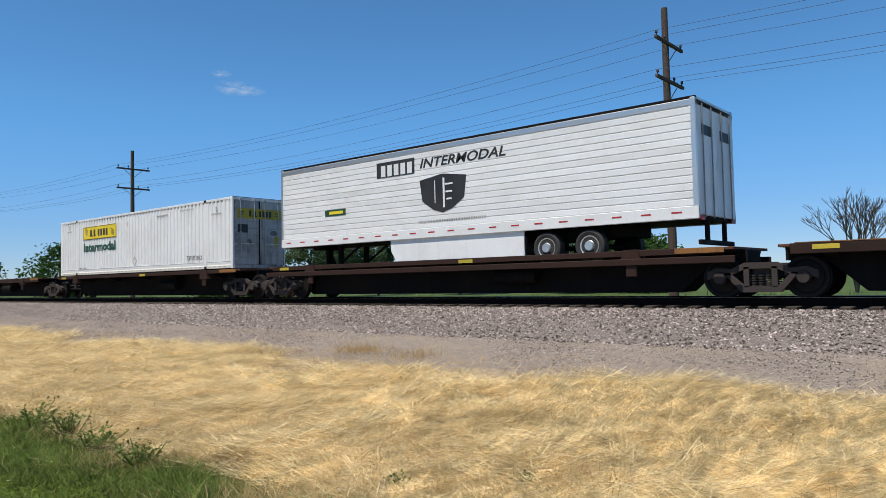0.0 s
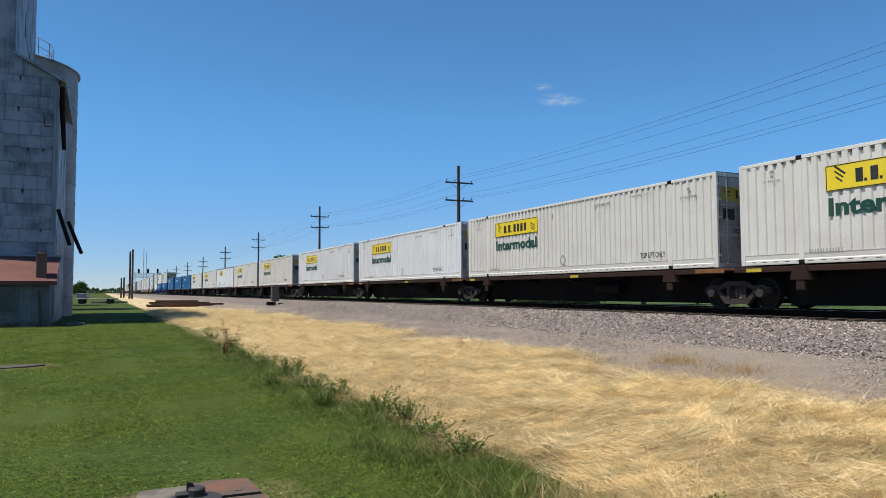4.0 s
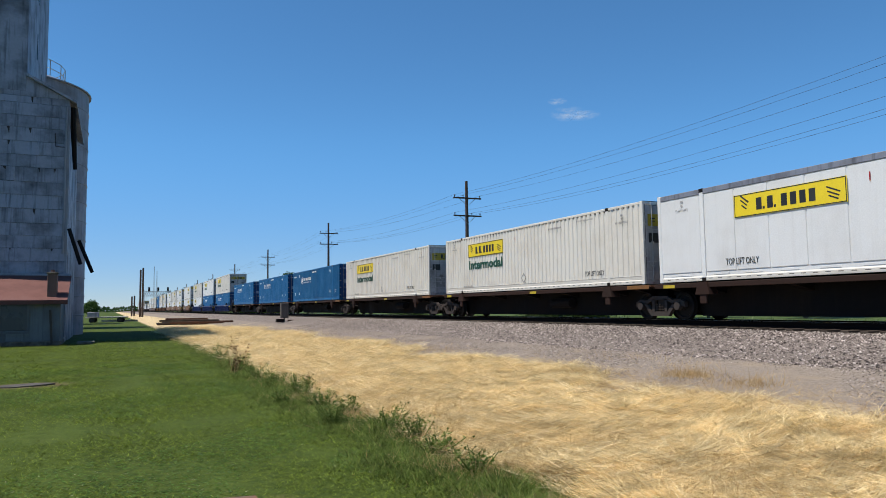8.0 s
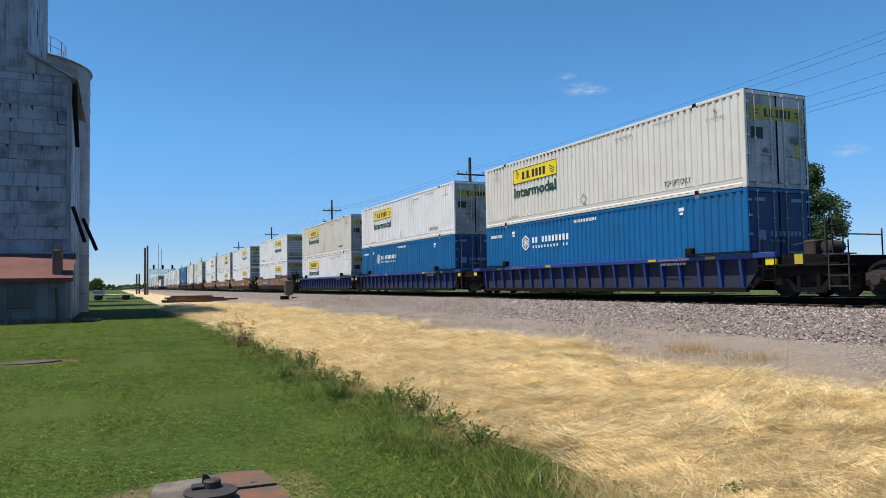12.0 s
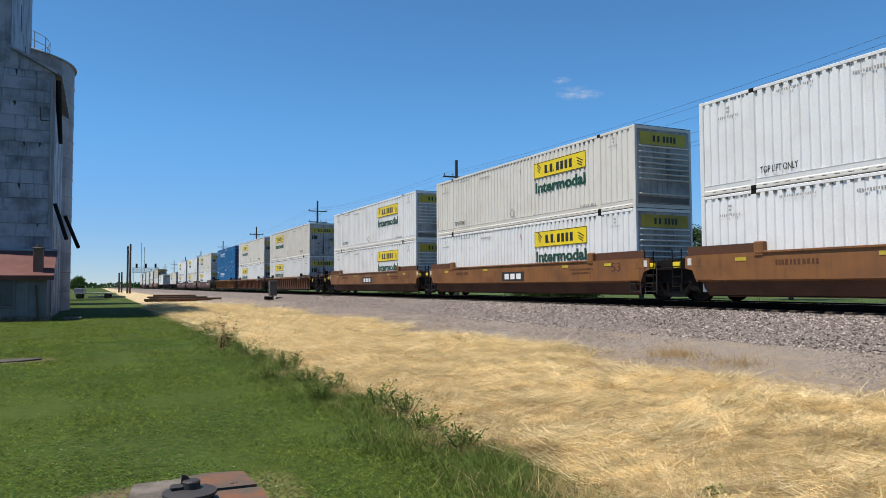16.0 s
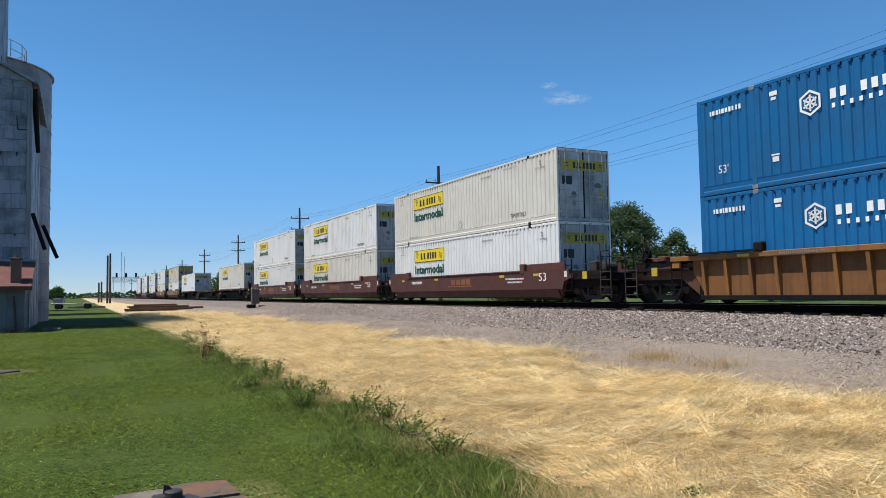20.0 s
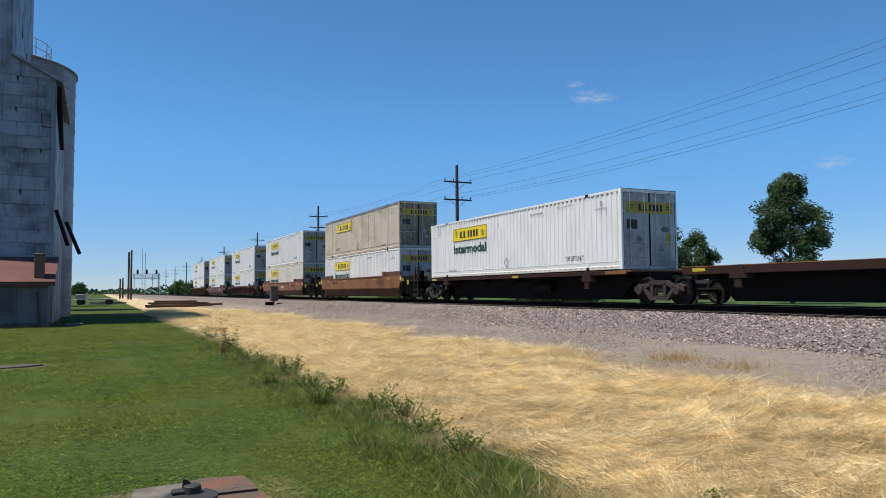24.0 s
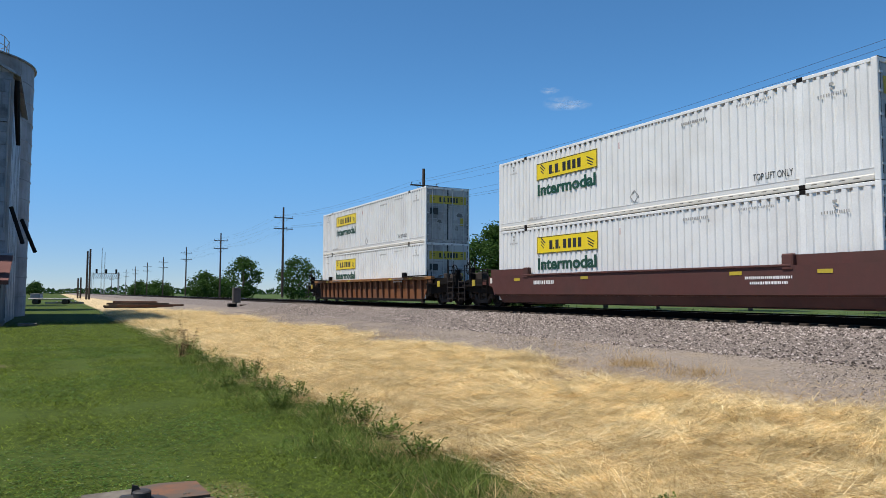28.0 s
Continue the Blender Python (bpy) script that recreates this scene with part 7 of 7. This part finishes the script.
scatter("ditch_weeds", "rank green weeds beyond the railway", "weeds", M_WEED, 42000, 6, ditch_feet, (0.7, 1.0), (0.03, 0.08), (0.0, 0.6), simple=True)


def build_stones():
    """Broken ballast on the bank, thickest where the camera is nearest."""
    rng = np.random.default_rng(9)
    n = 115000
    y = -6 + 60 * rng.random(n) ** 1.5
    x = np.where(rng.random(n) < 0.48, 12.7 + 4.2 * rng.beta(1.5, 1.3, n), 8.6 + 4.6 * rng.beta(2.2, 1.2, n))
    s = (0.014 + 0.028 * rng.random(n) ** 1.6) * np.where(x < 12.9, 0.5, 1.0) * (0.85 + np.clip(y, 0, 60) / 90)
    unit = np.array([(1, 0, -0.3), (-1, 0, -0.3), (0, 1, -0.3), (0, -1, -0.3), (0, 0, 1)], float)
    tri = np.array([(0, 2, 4), (2, 1, 4), (1, 3, 4), (3, 0, 4)])
    a = rng.random(n) * 2 * np.pi
    v = unit[None] * (0.65 + 0.6 * rng.random((n, 5, 1))) * s[:, None, None] * np.array([1.15, 1.0, 0.75])
    c, d = np.cos(a)[:, None], np.sin(a)[:, None]
    vx, vy = v[:, :, 0] * c - v[:, :, 1] * d, v[:, :, 0] * d + v[:, :, 1] * c
    tilt = (rng.random(n) - 0.5)[:, None]
    vz = v[:, :, 2] + vx * tilt
    vx[:, 4] += s * (rng.random(n) - 0.5) * 1.2
    vy[:, 4] += s * (rng.random(n) - 0.5) * 1.2
    co = np.stack([vx + x[:, None], vy + y[:, None], vz + (foot_z(x) + s * 0.3)[:, None]], 2)
    me = bpy.data.meshes.new("ballast_stones")
    me.vertices.add(n * 5)
    me.vertices.foreach_set("co", co.ravel())
    me.loops.add(n * 12)
    me.loops.foreach_set("vertex_index", ((np.arange(n) * 5)[:, None, None] + tri[None]).ravel().astype(np.int32))
    me.polygons.add(n * 4)
    me.polygons.foreach_set("loop_start", np.arange(n * 4, dtype=np.int32) * 3)
    me.update(calc_edges=True)
    me.materials.append(M_STONE)
    tagged(new("ballast_stones", me), "loose broken grey-pink ballast stones on the bank", "ballast", kind="stuff")


build_stones()


# ---- weeds that stand out ----
def make_weed(name, label, x, y, h, spread, seed, stem_mat, leaf_m, leaves, leaf):
    rng = random.Random(seed)
    w = thing(name, label, "weed", m=pose(x, y, ground_z(x)))
    v, f = [], []
    for k in range(max(3, leaves // 22)):
        top = Vector((rng.uniform(-1, 1) * spread, rng.uniform(-1, 1) * spread, h * rng.uniform(0.6, 1)))
        part("stem", Build().tube((top.x * 0.2, top.y * 0.2, -0.02), top, 0.008, 0.004, 5), stem_mat, w)
        for j in range(22):
            p = top * rng.uniform(0.15, 1.02) + Vector((rng.gauss(0, 1), rng.gauss(0, 1), rng.gauss(0, 0.5))) * leaf * 0.7
            u = Vector((rng.uniform(-1, 1), rng.uniform(-1, 1), rng.uniform(-0.2, 0.8))).normalized() * leaf * rng.uniform(0.5, 1)
            s = u.cross(Vector((rng.uniform(-1, 1), rng.uniform(-1, 1), 1))).normalized() * leaf * 0.28
            i = len(v)
            v += [tuple(p), tuple(p + u * 0.5 + s), tuple(p + u), tuple(p + u * 0.5 - s)]
            f.append((i, i + 1, i + 2, i + 3))
    me = bpy.data.meshes.new("leaves")
    me.from_pydata(v, [], f)
    part("leaves", me, leaf_m, w, kind="stuff")


make_weed("dock_weed", "tall brown seeding dock weed at the lawn's edge", 3.12, 19.7, 0.95, 0.28, 1, M_SEED, M_DOCK, 180, 0.06)
make_weed("dock_weed", "short brown dock weed at the lawn's edge", 2.75, 18.4, 0.45, 0.15, 2, M_SEED, M_DOCK, 110, 0.06)
make_weed("dock_weed", "short brown dock weed at the lawn's edge", 3.6, 14.4, 0.36, 0.12, 8, M_SEED, M_DOCK, 90, 0.05)
make_weed("green_weed", "bushy dark green weed at the lawn's edge", 3.3, 14.0, 0.36, 0.3, 3, M_TALL, M_TALL, 420, 0.05)
make_weed("green_weed", "bushy dark green weed at the lawn's edge", 3.1, 11.6, 0.30, 0.3, 4, M_TALL, M_TALL, 380, 0.045)
weed_rng = random.Random(77)
for y_weed in (6.3, 7.4, 8.2, 9.1, 9.9, 10.7, 12.4, 13.1, 14.9, 15.8, 16.9, 18.0, 19.2, 20.6, 22.3, 24.4, 26.8, 29.5):
    make_weed("green_weed", "leafy green weed in the lawn's uncut edge", edge_x(y_weed) + weed_rng.uniform(-0.15, 0.4), y_weed, weed_rng.uniform(0.2, 0.36), weed_rng.uniform(0.22, 0.4), 100 + int(y_weed * 10), M_TALL, M_TALL, 300, 0.05)
make_weed("green_weed", "bright green weed in the straw", 4.1, 3.95, 0.10, 0.12, 5, M_TALL, M_TALL, 220, 0.045)
make_weed("green_weed", "bright green weed in the straw", 4.7, 3.2, 0.10, 0.08, 6, M_TALL, M_TALL, 160, 0.04)


# ---- small fair-weather clouds, drifting slowly ----
def make_cloud(name, label, parts, seed):
    m, nt, b = nodes_of(name + "_glowing_vapour")
    nt.nodes.remove(b)
    out = next(n for n in nt.nodes if n.type == "OUTPUT_MATERIAL")
    g = nt.nodes.new("ShaderNodeTexCoord")
    grad = nt.nodes.new("ShaderNodeTexGradient")
    grad.gradient_type = "SPHERICAL"
    nt.links.new(g.outputs["Object"], grad.inputs[0])
    nz = noise_tex(nt, g.outputs["Object"], 1.7, 5, 0.6)
    mul = nt.nodes.new("ShaderNodeMath")
    mul.operation = "MULTIPLY"
    nt.links.new(grad.outputs["Fac"], mul.inputs[0])
    nt.links.new(ramp(nt, nz, (0.40, (0, 0, 0)), (0.85, (0.6, 0.6, 0.6))), mul.inputs[1])
    # The puffs' sunlit white comes from a glow of their own.
    d = nt.nodes.new("ShaderNodeEmission")
    d.inputs["Color"].default_value = (0.75, 0.86, 1.0, 1)
    d.inputs["Strength"].default_value = 0.62
    t = nt.nodes.new("ShaderNodeBsdfTransparent")
    ms = nt.nodes.new("ShaderNodeMixShader")
    nt.links.new(mul.outputs[0], ms.inputs[0])
    nt.links.new(t.outputs[0], ms.inputs[1])
    nt.links.new(d.outputs[0], ms.inputs[2])
    nt.links.new(ms.outputs[0], out.inputs[0])
    c = thing(name, label, "cloud")
    for x, z, w, h in parts:
        p = Build().lathe([(0.02, -0.02), (1.0, -0.01), (1.0, 0.01), (0.02, 0.02)], (0, 0, 0), "y", 24)
        ob = part("puff", p, m, c)
        ob.matrix_basis = Matrix.Translation((x, 0, z)) @ Matrix.Diagonal((w, 1, h, 1))
        ob.visible_shadow = False
    return c


D_CLOUD = 1800.0
cloud_a = make_cloud("cloud", "thin white wisp of cloud in the blue sky", ((0, 0, 48, 20), (34, -6, 44, 14), (-26, 32, 26, 10)), 1)
cloud_b = make_cloud("cloud", "faint small white cloud in the blue sky", ((0, 0, 44, 18),), 2)


def sky_place(az, el, dist):
    x, y = az_place(az, dist * math.cos(radians(el)))
    return pose(x, y, 1.6 + dist * math.sin(radians(el)), 0, 0, -az)


cloud_b.matrix_basis = sky_place(54.25, 8.75, D_CLOUD)

# ---- what moves: the whole train, at one steady speed ----
def motions():
    for ob, y, z, turn in rolling:
        walk(ob, [(t, pose(TRACK_X, y - SPEED * t, z, 0, 0, turn)) for t in (0.0, 7.0, 14.0, 21.0, 28.0)])

    walk(cloud_a, [(t, sky_place(33.9 + 0.133 * t, 14.9, D_CLOUD)) for t in (0.0, 14.0, 28.0)])


motions()
